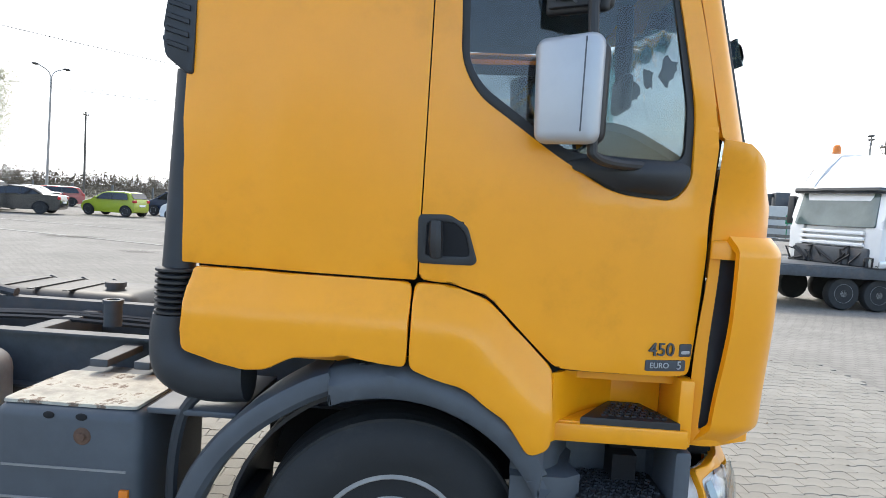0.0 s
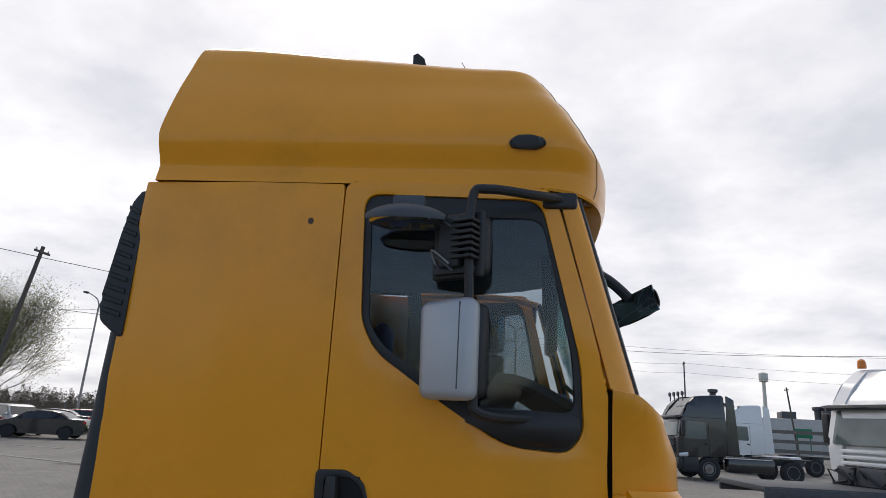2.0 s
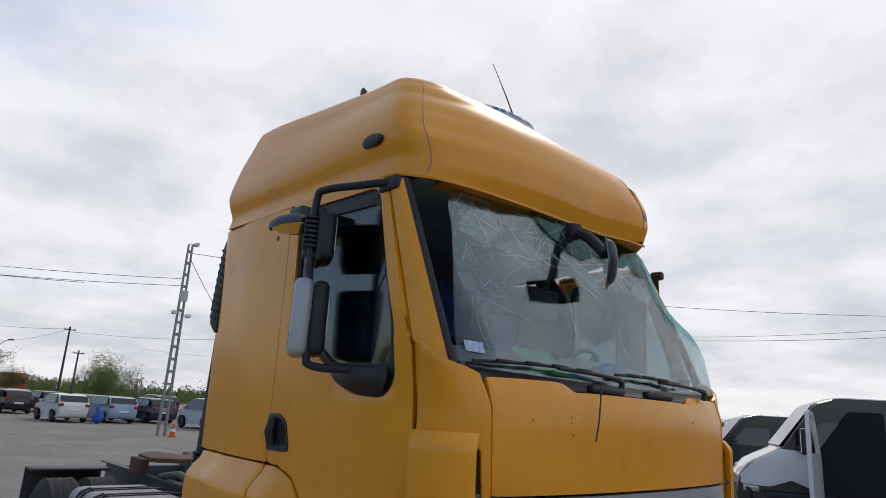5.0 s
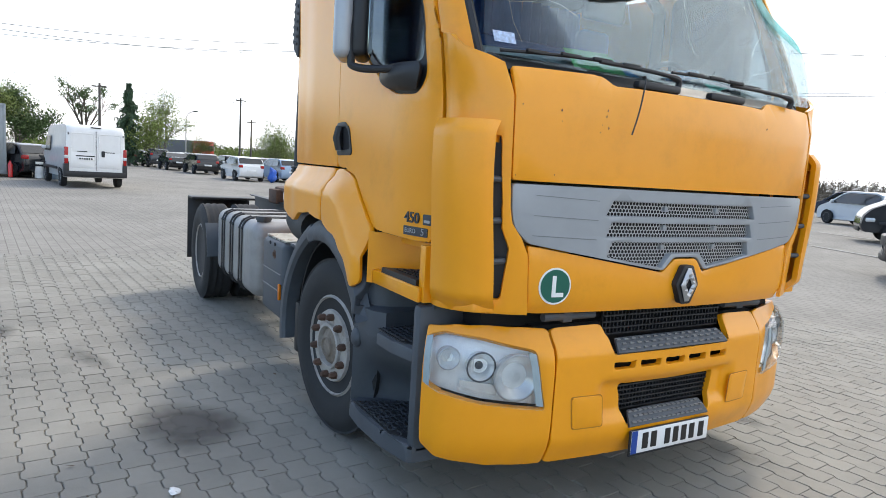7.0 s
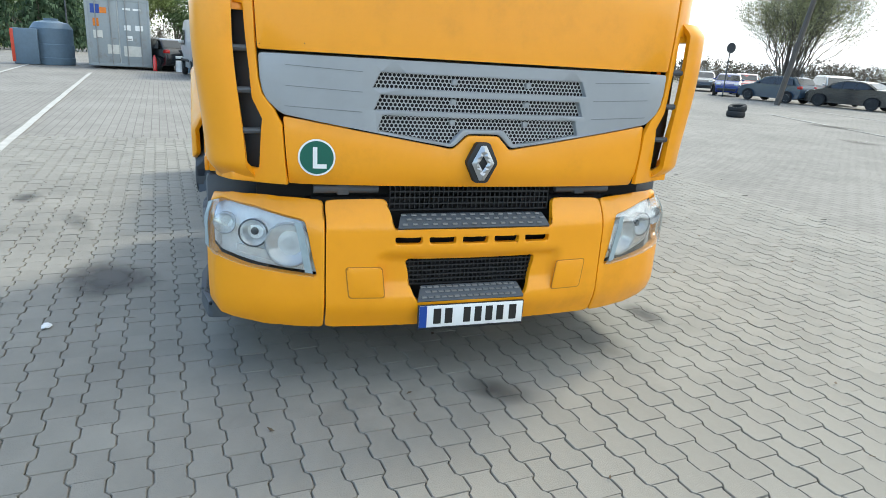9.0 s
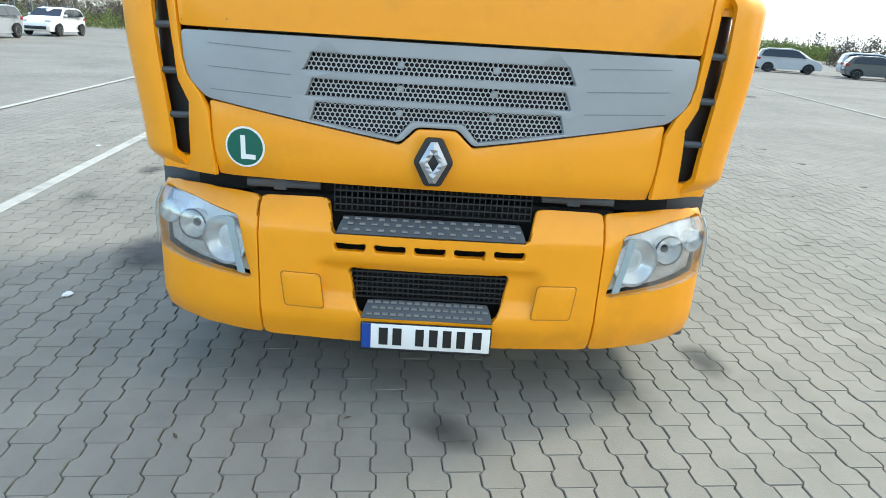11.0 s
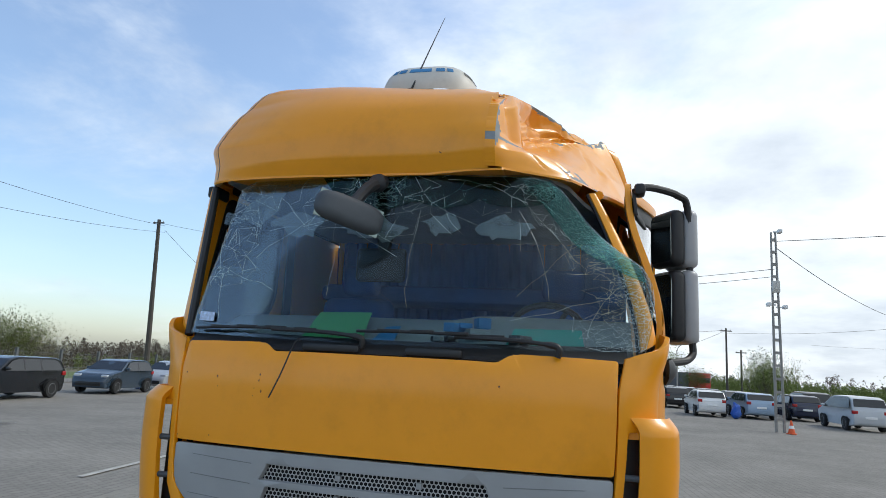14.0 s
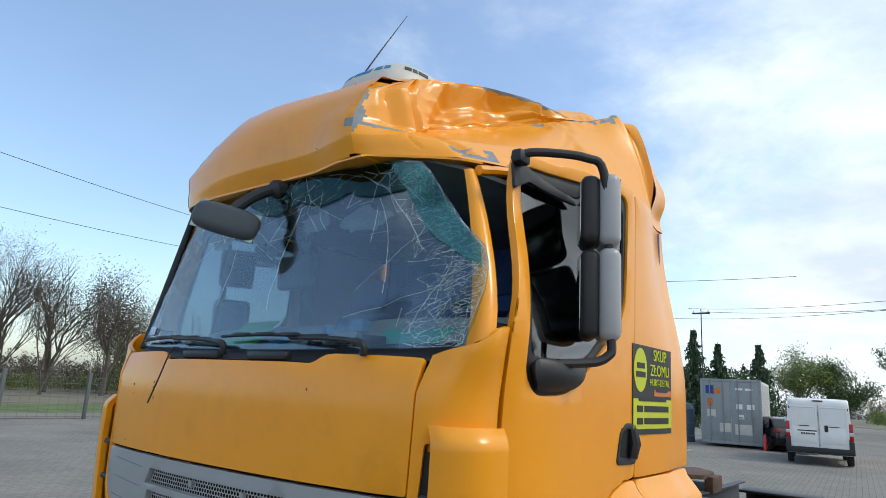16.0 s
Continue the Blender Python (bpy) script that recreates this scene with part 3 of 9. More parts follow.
        x -= 0.03 * (1 - ss(t * 1.5)) * u + 0.05 * ss((1.04 - z) / 0.09) + 0.035 * ss((z - 1.655) / 0.09)
        return (x, s * y, z)
    sheet(bm, vane, steps(0, 1, 18), steps(0.957, 1.713, 44))
    solid(bm, 0.028)
    for z0, z1, tip in ((1.63, 1.695, 0.035), (0.965, 1.01, 0.085)):
        pl = [(-0.352, 1.105), (-0.24, 1.04), (-0.14, 0.965), (-0.125, 1.03 - tip), (-0.125, 1.08 - tip), (-0.13, 1.135 - tip), (-0.2, 1.172 - tip), (-0.30, 1.182 - tip)]
        panel(bm, rounded([(p[0], s * p[1]) for p in pl], 0.015), lambda x, y, z1=z1: (x, y, z1), (), z1 - z0, 0.2, 0.012, (0, 0, 1))
    v = yellow("air_vane", bm)
    for z in (1.17, 1.33, 1.49):
        bm = bmesh.new()
        dy = 0.05 * (1 - ss((z - 0.98) / 0.7 * 1.2))
        tube(bm, [(-0.115, s * (0.97 - dy), z), (-0.10, s * (1.075 - dy), z)], 0.013, 8)
        part("vane_bar", bm, GREYP, truck)

bm = bmesh.new()
HOOD = [(-0.955, 1.925), (-0.56, 1.93), (-0.53, 1.925), (-0.485, 1.895), (0.485, 1.895), (0.53, 1.925), (0.56, 1.93), (0.955, 1.925), (0.94, 1.49), (-0.94, 1.49)]
panel(bm, rounded(HOOD, 0.015), front, (), 0.02, 0.1, 0.006, (1, 0, 0))
yellow("bonnet", bm)
GR = [(-0.938, 1.478), (0.938, 1.478), (0.93, 1.36), (0.912, 1.30), (0.85, 1.243), (0.135, 1.127), (0.075, 1.187), (-0.075, 1.187), (-0.135, 1.127), (-0.85, 1.243), (-0.912, 1.30), (-0.93, 1.36)]
M3 = [(-0.445, 1.255), (0.445, 1.255), (0.465, 1.19), (0.15, 1.142), (0.095, 1.205), (-0.095, 1.205), (-0.15, 1.142), (-0.465, 1.19)]
holes = [[(-0.458, 1.427), (0.458, 1.427), (0.488, 1.364), (-0.488, 1.364)], [(-0.455, 1.338), (0.455, 1.338), (0.480, 1.275), (-0.480, 1.275)], M3]
bm = bmesh.new()
panel(bm, rounded(GR, 0.02), front, [rounded(h, 0.006) for h in holes], 0.03, 0.1, 0.005, (1, 0, 0))
grille = part("grille", bm, GRILLE, truck, "grey painted radiator grille")
# no cut grooves: thin raised strips carry their shade as darker grey
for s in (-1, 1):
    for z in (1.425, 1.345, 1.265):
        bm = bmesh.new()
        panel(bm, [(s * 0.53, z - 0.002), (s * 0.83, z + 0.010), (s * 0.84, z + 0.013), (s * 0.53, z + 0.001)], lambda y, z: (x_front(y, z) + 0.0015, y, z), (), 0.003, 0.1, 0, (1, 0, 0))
        part("groove_shade", bm, GROOVE, grille)


MESHM = material("mesh_metal", (0.42, 0.43, 0.44), 0.45, metal=0.3, var=0.05)


def perforated(poly, pitch, parent):
    """A sheet pierced by staggered six-sided holes."""
    bm = bmesh.new()
    r, dz = pitch * 0.43, pitch * 0.866
    z0, z1 = min(p[1] for p in poly), max(p[1] for p in poly)
    y0, y1 = min(p[0] for p in poly), max(p[0] for p in poly)
    row, z = 0, z0 + dz / 2
    P = lambda y, z: bm.verts.new((x_front(y, z) - 0.021, y, z))
    while z < z1:
        y = y0 + (pitch / 2 if row % 2 else 0)
        while y < y1:
            if inside((y, z), poly):
                inner = [P(y + r * math.cos(math.pi / 3 * k + math.pi / 6), z + r * math.sin(math.pi / 3 * k + math.pi / 6)) for k in range(6)]
                outer = [P(y + pitch * 0.577 * math.cos(math.pi / 3 * k + math.pi / 6), z + pitch * 0.577 * math.sin(math.pi / 3 * k + math.pi / 6)) for k in range(6)]
                for k in range(6):
                    bm.faces.new((outer[k], outer[(k + 1) % 6], inner[(k + 1) % 6], inner[k]))
            y += pitch
        z += dz
        row += 1
    bmesh.ops.remove_doubles(bm, verts=bm.verts, dist=0.001)
    return part("mesh_insert", bm, MESHM, parent, recalc=False)


for h in holes:
    perforated([(p[0] * 1.02, p[1]) for p in h], 0.018, grille)
# near-black sheet behind the mesh, painted as the shade in its holes
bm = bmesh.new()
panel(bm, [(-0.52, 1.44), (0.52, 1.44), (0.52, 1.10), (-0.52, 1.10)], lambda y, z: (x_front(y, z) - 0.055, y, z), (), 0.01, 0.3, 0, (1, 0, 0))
part("grille_shade_backing", bm, DARK, grille)
for z in (1.40, 1.318, 1.232):
    for y in (-0.14, 0.20):
        bm = bmesh.new()
        box(bm, x_front(y, z) - 0.035, x_front(y, z) - 0.012, y - 0.012, y + 0.012, z - 0.012, z + 0.012, 0.003)
        part("clip", bm, GRILLE, grille)
# lower bonnet with the badge hump
LOW = [(-0.845, 1.236), (-0.135, 1.119), (-0.07, 1.18), (0.07, 1.18), (0.135, 1.119), (0.845, 1.236), (0.825, 0.945), (-0.825, 0.955)]
bm = bmesh.new()


def low(y, z):
    hump = 0.010 * ss((0.15 - abs(y)) / 0.07) * ss((z - 0.98) / 0.05)
    crease = 0.006 * ss((1.235 - abs(y) * 0 - z + (abs(y) - 0.85) * 0.16) / 0.06)
    return (x_front(y, z) + hump + crease - 0.010 - 0.03 * ss((1.0 - z) / 0.06), y, z)


panel(bm, rounded(LOW, 0.012), low, (), 0.02, 0.045, 0.006, (1, 0, 0))
yellow("lower_bonnet", bm)
# lozenge badge as a plain shape
bm = bmesh.new()
o = [(0.03, 0.088), (0.074, 0.0), (0.03, -0.088), (-0.03, -0.088), (-0.074, 0.0), (-0.03, 0.088)]
panel(bm, [(p[0] - 0.007, 1.067 + p[1]) for p in rounded(o, 0.012, 3)], lambda y, z: (0.020, y, z), (), 0.03, 0.1, 0.004, (1, 0, 0))
badge = part("badge", bm, BLACK, truck, "chrome lozenge on a black base")
bm = bmesh.new()
o = [(0.012, 0.076), (0.052, 0.0), (0.012, -0.076), (-0.012, -0.076), (-0.052, 0.0), (-0.012, 0.076)]
i_ = [(0, 0.032), (0.02, 0.0), (0, -0.032), (-0.02, 0.0)]


def roofed(y, z):
    q = abs(y + 0.007) / 0.052 + abs(z - 1.067) / 0.078
    return (0.024 + 0.014 * (1 - abs(q - 0.7) / 0.5), y, z)


panel(bm, [(p[0] - 0.007, 1.067 + p[1]) for p in o], roofed, [[(p[0] - 0.007, 1.067 + p[1]) for p in i_]], 0.008, 0.015, 0, (1, 0, 0))
part("lozenge", bm, CHROME, badge, angle=20)
# round sticker with a letter
bm = bmesh.new()
disc = [(-0.712 + 0.076 * math.cos(2 * math.pi * k / 40), 1.072 + 0.076 * math.sin(2 * math.pi * k / 40)) for k in range(40)]
panel(bm, disc, lambda y, z: (low(y, z)[0] + 0.003, y, z), (), 0.002, 0.05, 0, (1, 0, 0))
st = part("sticker", bm, WHITE, truck, "round green sticker with a white L")
bm = bmesh.new()
panel(bm, [(-0.712 + (p[0] + 0.712) * 0.9, 1.072 + (p[1] - 1.072) * 0.9) for p in disc], lambda y, z: (low(y, z)[0] + 0.0045, y, z), (), 0.001, 0.05, 0, (1, 0, 0))
part("field", bm, GREEN, st)
SIDE = Matrix(((1, 0, 0, 0), (0, 0, -1, 0), (0, 1, 0, 0), (0, 0, 0, 1)))      # lettering that faces -y
SIDEL = Matrix(((-1, 0, 0, 0), (0, 0, 1, 0), (0, 1, 0, 0), (0, 0, 0, 1)))     # lettering that faces +y
bm = bmesh.new()
panel(bm, [(-0.728, 1.115), (-0.71, 1.115), (-0.71, 1.045), (-0.672, 1.045), (-0.672, 1.027), (-0.728, 1.027)], lambda y, z: (low(y, z)[0] + 0.006, y, z), (), 0.001, 0.05, 0, (1, 0, 0))
part("letter", bm, WHITE, st)

# gap behind the bonnet's foot: cross member, beam and radiator, near-black as its shade
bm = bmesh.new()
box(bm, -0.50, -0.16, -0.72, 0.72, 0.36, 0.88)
part("shade_cross_member", bm, DARK, truck)
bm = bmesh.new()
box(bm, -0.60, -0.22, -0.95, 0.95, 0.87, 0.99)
part("gap_shade_beam", bm, DARK, truck)
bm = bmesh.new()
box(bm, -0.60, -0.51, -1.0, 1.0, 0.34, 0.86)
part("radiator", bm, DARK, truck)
for y0, y1 in ((-0.72, -0.44), (0.42, 0.70)):
    bm = bmesh.new()
    tube(bm, [(-0.105, y0, 0.93), (-0.105, y1, 0.93)], 0.018, 10)
    box(bm, -0.125, -0.09, y0 + 0.1, y0 + 0.15, 0.905, 0.955, 0.004)
    part("hinge_bar", bm, STEEL, truck)

# ---- bumper ----
mid = [(-0.672, 0.295), (0.672, 0.295), (0.672, 0.88), (0.405, 0.888), (0.375, 0.765), (-0.375, 0.765), (-0.405, 0.888), (-0.672, 0.88)]
slots = [[(-0.375 + 0.155 * k, 0.728), (-0.25 + 0.155 * k, 0.728), (-0.254 + 0.155 * k, 0.697), (-0.37 + 0.155 * k, 0.697)] for k in range(5)]
slots = [[(min(p[0], 0.372), p[1]) for p in q] for q in slots]
openl = [(-0.318, 0.620), (0.318, 0.620), (0.295, 0.500), (0.268, 0.428), (-0.268, 0.428), (-0.295, 0.500)]
bm = bmesh.new()


def mid_at(s, z):
    x, y, z = bumper_at(s, z)
    k = ss((0.47 - abs(s)) / 0.08)
    x -= k * (0.030 * ss((0.665 - z) / 0.05) * ss((z - 0.44) / 0.08))
    return (x, y, z)


panel(bm, rounded(mid, 0.02), mid_at, [rounded(openl, 0.025)] + [rounded(q, 0.01, 2) for q in slots], 0.03, 0.02, 0.006, (1, 0, 0))
bumper = yellow("bumper", bm)
for s in (-1, 1):
    LAMP = [(s * 0.712, 0.548), (s * 0.765, 0.80), (s * 1.0, 0.845), (s * 1.20, 0.862), (s * 1.315, 0.838), (s * 1.315, 0.645), (s * 1.2, 0.622), (s * 1.0, 0.582)]
    end = [(s * 0.679, 0.292), (s * 0.679, 0.88), (s * 0.95, 0.89), (s * 1.14, 0.89), (s * 1.31, 0.875), (s * 1.322, 0.87), (s * 1.322, 0.38), (s * 1.2, 0.33), (s * 0.95, 0.30)]
    bm = bmesh.new()
    panel(bm, rounded(end, 0.02), bumper_at, [rounded([(p[0] + (0 if abs(p[0]) < 1.3 else -s * 0.012), p[1]) for p in LAMP], 0.02)], 0.03, 0.05, 0.006, (1, s * 0.6, 0))
    yellow("bumper_corner", bm)
    # headlamp: housing, two bowls, side strips, cover
    bm = bmesh.new()
    panel(bm, LAMP, lambda a, z, s=s: Vector(bumper_at(a, z)) - Vector((0.055, s * 0.03, 0)), (), 0.02, 0.08, 0, (1, s, 0))
    lamp = part("headlamp", bm, LAMPBACK, truck, "clear headlamp with two round bowls")
    for a, z, r in ((0.84, 0.68, 0.088), (1.0, 0.725, 0.055), (1.15, 0.755, 0.042)):
        q = Vector(bumper_at(s * a, z))
        d = (Vector((1, s * 0.25, 0))).normalized()
        bm = bmesh.new()
        prof = [(0.012, -0.045), (r * 0.5, -0.035), (r * 0.85, -0.012), (r, 0.006), (r * 1.06, 0.008), (r * 1.06, -0.03)]
        lathe(bm, prof, axis="x", n=28)
        bmesh.ops.transform(bm, matrix=Matrix.Translation(q - d * 0.035) @ d.to_track_quat("X", "Z").to_matrix().to_4x4(), verts=bm.verts)
        part("bowl", bm, REFLECT, lamp)
        bm = bmesh.new()
        tube(bm, [(0.008, r * 1.1 * math.cos(k), r * 1.1 * math.sin(k)) for k in steps(0, 2 * math.pi, 33)], r * 0.07, 8, False)
        bmesh.ops.transform(bm, matrix=Matrix.Translation(q - d * 0.035) @ d.to_track_quat("X", "Z").to_matrix().to_4x4(), verts=bm.verts)
        part("bezel", bm, GREYP if 0.9 < a < 1.1 else SILVER, lamp)
        bm = bmesh.new()
        bmesh.ops.create_uvsphere(bm, u_segments=12, v_segments=8, radius=r * 0.32, matrix=Matrix.Translation(q - d * 0.06))
        part("bulb", bm, GREYP if 0.9 < a < 1.1 else LENS, lamp)
    bm = bmesh.new()
    panel(bm, [(s * 0.93, 0.60), (s * 1.10, 0.635), (s * 1.10, 0.665), (s * 0.93, 0.645)], lambda a, z, s=s: Vector(bumper_at(a, z)) - Vector((0.04, s * 0.02, 0)), (), 0.01, 0.08, 0, (1, s, 0))
    part("side_light", bm, REFLECT, lamp)
    bm = bmesh.new()
    cover = lambda a, z, s=s: Vector(bumper_at(a, z)) + Vector((0.012, s * 0.008, 0)) * 1.0
    panel(bm, rounded(LAMP, 0.02), cover, (), 0.006, 0.05, 0.003, (1, s, 0))
    c = part("cover", bm, LENS, lamp)
    c.visible_shadow = False
    strip = material("ribbed_strip", (0.30, 0.37, 0.39), 0.3, var=0.1, scale=40)
    for q in ([(s * 0.722, 0.568), (s * 0.768, 0.79), (s * 0.80, 0.796), (s * 0.755, 0.573)], [(s * 1.27, 0.845), (s * 1.312, 0.835), (s * 1.312, 0.65), (s * 1.27, 0.64)]):
        bm = bmesh.new()
        panel(bm, q, lambda a, z, s=s: Vector(bumper_at(a, z)) + Vector((0.0145, s * 0.0095, 0)), (), 0.004, 0.05, 0, (1, s, 0))
        part("edge_strip", bm, strip, lamp)
    # jacking hatch outline
    bm = bmesh.new()
    h = [(s * 0.415, 0.45), (s * 0.43, 0.59), (s * 0.585, 0.59), (s * 0.57, 0.45)]
    panel(bm, rounded(h, 0.015), lambda a, z: Vector(bumper_at(a, z)) + Vector((0.004, 0, 0)), (), 0.006, 0.08, 0.003, (1, 0, 0))
    yellow("hatch", bm, "", YELLOW, bumper)
    # larger panel beneath, darker than the yellow, paints the shade round the hatch
    bm = bmesh.new()
    hy, hz = sum(p[0] for p in h) / 4, sum(p[1] for p in h) / 4
    panel(bm, rounded([(hy + (a - hy) * 1.06, hz + (z - hz) * 1.06) for a, z in h], 0.017), lambda a, z: Vector(bumper_at(a, z)) + Vector((0.001, 0, 0)), (), 0.002, 0.08, 0, (1, 0, 0))
    part("hatch_gap_shade", bm, material("gap_shade_ochre", (0.42, 0.16, 0.01), 0.7, var=0.1), bumper) if s < 0 else part("hatch_gap_shade", bm, bpy.data.materials["gap_shade_ochre"], bumper)


def grid_mesh(y0, y1, z0, z1, x, parent, ny, nz):
    bm = bmesh.new()
    for k in range(ny + 1):
        y = lerp(y0, y1, k / ny)
        box(bm, x - 0.012, x, y - 0.002, y + 0.002, z0, z1)
    for k in range(nz + 1):
        z = lerp(z0, z1, k / nz)
        box(bm, x - 0.008, x + 0.004, y0, y1, z - 0.003, z + 0.003)
    return part("grid", bm, BLACK, parent)


grid_mesh(-0.385, 0.385, 0.835, 0.945, -0.10, bumper, 34, 4)
grid_mesh(-0.31, 0.31, 0.490, 0.620, -0.07, bumper, 30, 6)
for (y0, y1, za, zb, xa, xb, w) in ((-0.352, 0.352, 0.826, 0.772, -0.065, -0.006, 0.012), (-0.25, 0.25, 0.488, 0.428, -0.05, 0.004, 0.012)):
    bm = bmesh.new()

    def ramp(y, t, za=za, zb=zb, xa=xa, xb=xb):
        return (lerp(xa, xb, t), y, lerp(za, zb, t ** 1.3))
    panel(bm, [(y0 + w, 0), (y1 - w, 0), (y1 + w, 1), (y0 - w, 1)], ramp, (), 0.012, 0.08, 0.003, (0.5, 0, 1))
    st = part("front_step", bm, GREYP, truck, "grey step with raised studs")
    bm = bmesh.new()
    for i in range(15):
        for j in range(3):
            y, t = lerp(y0 + 0.03, y1 - 0.03, i / 14), 0.2 + 0.3 * j
            p = ramp(y + (0.01 if j % 2 else -0.01), t)
            box(bm, p[0] - 0.008, p[0] + 0.008, p[1] - 0.011, p[1] + 0.011, p[2] - 0.001, p[2] + 0.005)
    tagged(part("studs", bm, ALU, st), kind="stuff")
# plate, its characters given as bars
bm = bmesh.new()
box(bm, 0.0, 0.012, -0.262, 0.262, 0.290, 0.412, 0.004)
box(bm, -0.03, 0.0, -0.2, 0.2, 0.31, 0.39)
plate = part("number_plate", bm, BLACK, truck, "white registration plate in a black holder")
bm = bmesh.new()
box(bm, 0.012, 0.0145, -0.256, 0.256, 0.303, 0.409, 0.001)
part("plate_face", bm, WHITE, plate)
bm = bmesh.new()
box(bm, 0.0145, 0.0155, -0.256, -0.220, 0.303, 0.409)
part("blue_band", bm, BLUE, plate)
for y, w in ((-0.17, 0.036), (-0.115, 0.036), (-0.025, 0.034), (0.03, 0.034), (0.085, 0.034), (0.14, 0.034), (0.205, 0.036)):
    bm = bmesh.new()
    box(bm, 0.0145, 0.0165, y - w / 2, y + w / 2, 0.320, 0.394)
    part("bar", bm, INK, plate)

# ---- windscreen, scuttle, wipers ----
def screen(u, v):
    """u runs from the right pillar (-1) to the left one (1), v from sill to roof."""
    zb, zt = 1.965 - 0.02 * (1 - u * u), 2.785 - 0.02 * (1 - u * u)
    hw = lerp(1.02, 1.125, v)
    x = lerp(-0.10, -0.335, v) - lerp(0.115, 0.122, v) * abs(u) ** 2.3
    z = lerp(zb, zt, v)
    dent = ss((u - 0.35) / 0.6) * ss((v - 0.25) / 0.6)                   # pushed in at the crushed corner
    out_ = ss((u - 0.72) / 0.28) * (1 - ss((v - 0.40) / 0.4))             # sprung out over the pillar lower down
    return (x - 0.05 * dent + 0.03 * out_, u * hw - 0.06 * dent + 0.055 * out_, z - 0.05 * dent)


bm = bmesh.new()
SCREEN = [(-0.995, 0.0), (-0.5, 0.0), (0.5, 0.0), (0.985, 0.0), (0.998, 0.10), (1.0, 0.24), (0.985, 0.36), (0.955, 0.47), (0.90, 0.57), (0.83, 0.70), (0.745, 0.83), (0.665, 0.93), (0.60, 0.99), (0.5, 1.0), (0.32, 0.985), (0.18, 1.0),
          (-0.5, 1.01), (-0.74, 1.0), (-0.80, 0.965), (-0.845, 0.93), (-0.865, 0.86), (-0.87, 0.76), (-0.905, 0.55), (-0.945, 0.34), (-0.985, 0.12)]


def crazed(u, v):
    p = Vector(screen(u, v))
    k = ss((v - 0.55) / 0.3)
    n = noise.noise(p * 4.0) * 0.012 + noise.noise(p * 11.0) * 0.004
    return p + Vector((n * k + 0.002 * noise.noise(p * 7), 0, 0))


panel(bm, SCREEN, crazed, (), 0.006, 0.045, 0, (1, 0, 0.3))
ws = part("windscreen", bm, SHATTER, truck, "shattered windscreen, torn from its frame at both upper corners", angle=40)
ws.visible_shadow = False
rnd = random.Random(5)
# the laminate keeps its splinters: polygons of cracks where it was hit, long cracks between
CRACKM = material("crack_white", (0.60, 0.74, 0.73), 0.35, var=0.1)
zones = []                                                            # spots, share of edges kept, line width
for k in range(950):                                                  # crazed strip along the sprung left edge
    v = rnd.uniform(0.0, 0.97)
    e = float(np.interp(v, [0.0, 0.24, 0.36, 0.47, 0.57, 0.70, 0.83, 0.93, 0.99], [0.985, 1.0, 0.985, 0.955, 0.90, 0.83, 0.745, 0.665, 0.60]))
    zones.append((e - abs(rnd.gauss(0, 0.085)), v))
spots_a, spots_b, spots_c = zones, [], []
for k in range(150):                                                  # band below the visor
    spots_b.append((rnd.uniform(-0.72, 0.68), 1.0 - abs(rnd.gauss(0, 0.20))))
for k in range(150):                                                  # right edge
    v = rnd.uniform(0.25, 0.98)
    spots_c.append((float(np.interp(v, [0.12, 0.55, 0.93], [-0.985, -0.905, -0.845])) + abs(rnd.gauss(0, 0.09)), v))


def hairline(bq, a, b, r):
    n = max(2, int((Vector(a) - Vector(b)).length / 0.07))
    pts = [Vector(crazed(lerp(a[0], b[0], k / n), lerp(a[1], b[1], k / n))) + Vector((0.004, 0, 0)) for k in range(n + 1)]
    tube(bq, pts, r, 3, False)


bm = bmesh.new()
for spots, keep, r0, longest in ((spots_a, 0.60, 0.00042, 0.09), (spots_b, 0.34, 0.00055, 0.17), (spots_c, 0.40, 0.0004, 0.14)):
    pts = [Vector(q) for q in spots if inside(q, SCREEN)]
    V, E, *_ = delaunay_2d_cdt(pts, [], [], 0, 1e-5)
    for a, b in E:
        if (V[a] - V[b]).length < longest and rnd.random() < keep:
            hairline(bm, V[a], V[b], r0 * rnd.uniform(0.6, 1.5))
for k in range(26):                                                   # long runners
    u, v = rnd.choice(((0.93, 0.40), (0.97, 0.22), (0.80, 0.62), (0.10, 0.86), (-0.30, 0.84), (-0.80, 0.62), (-0.84, 0.45), (0.45, 0.82)))
    u, v = u + rnd.uniform(-0.05, 0.05), v + rnd.uniform(-0.10, 0.06)
    a = rnd.uniform(-2.9, -0.3)
    for j in range(rnd.randint(2, 6)):
        w = (u + 0.08 * math.cos(a) + rnd.uniform(-0.008, 0.008), v + 0.095 * math.sin(a) + rnd.uniform(-0.01, 0.01))
        if not (inside((u, v), SCREEN) and inside(w, SCREEN)):
            break
        hairline(bm, (u, v), w, 0.0006)
        u, v = w
        a += rnd.uniform(-0.25, 0.25)
tagged(part("cracks", bm, CRACKM, truck, recalc=False), kind="stuff")


def jagged(pts, amp, n):
    """Break the sides of an outline into splinters."""
    out = []
    for i, a in enumerate(pts):
        b = pts[(i + 1) % len(pts)]
        for k in range(n):
            t = k / n
            j = amp if k else 0.0
            out.append((lerp(a[0], b[0], t) + rnd.uniform(-j, j), lerp(a[1], b[1], t) + rnd.uniform(-j, j)))
    return out


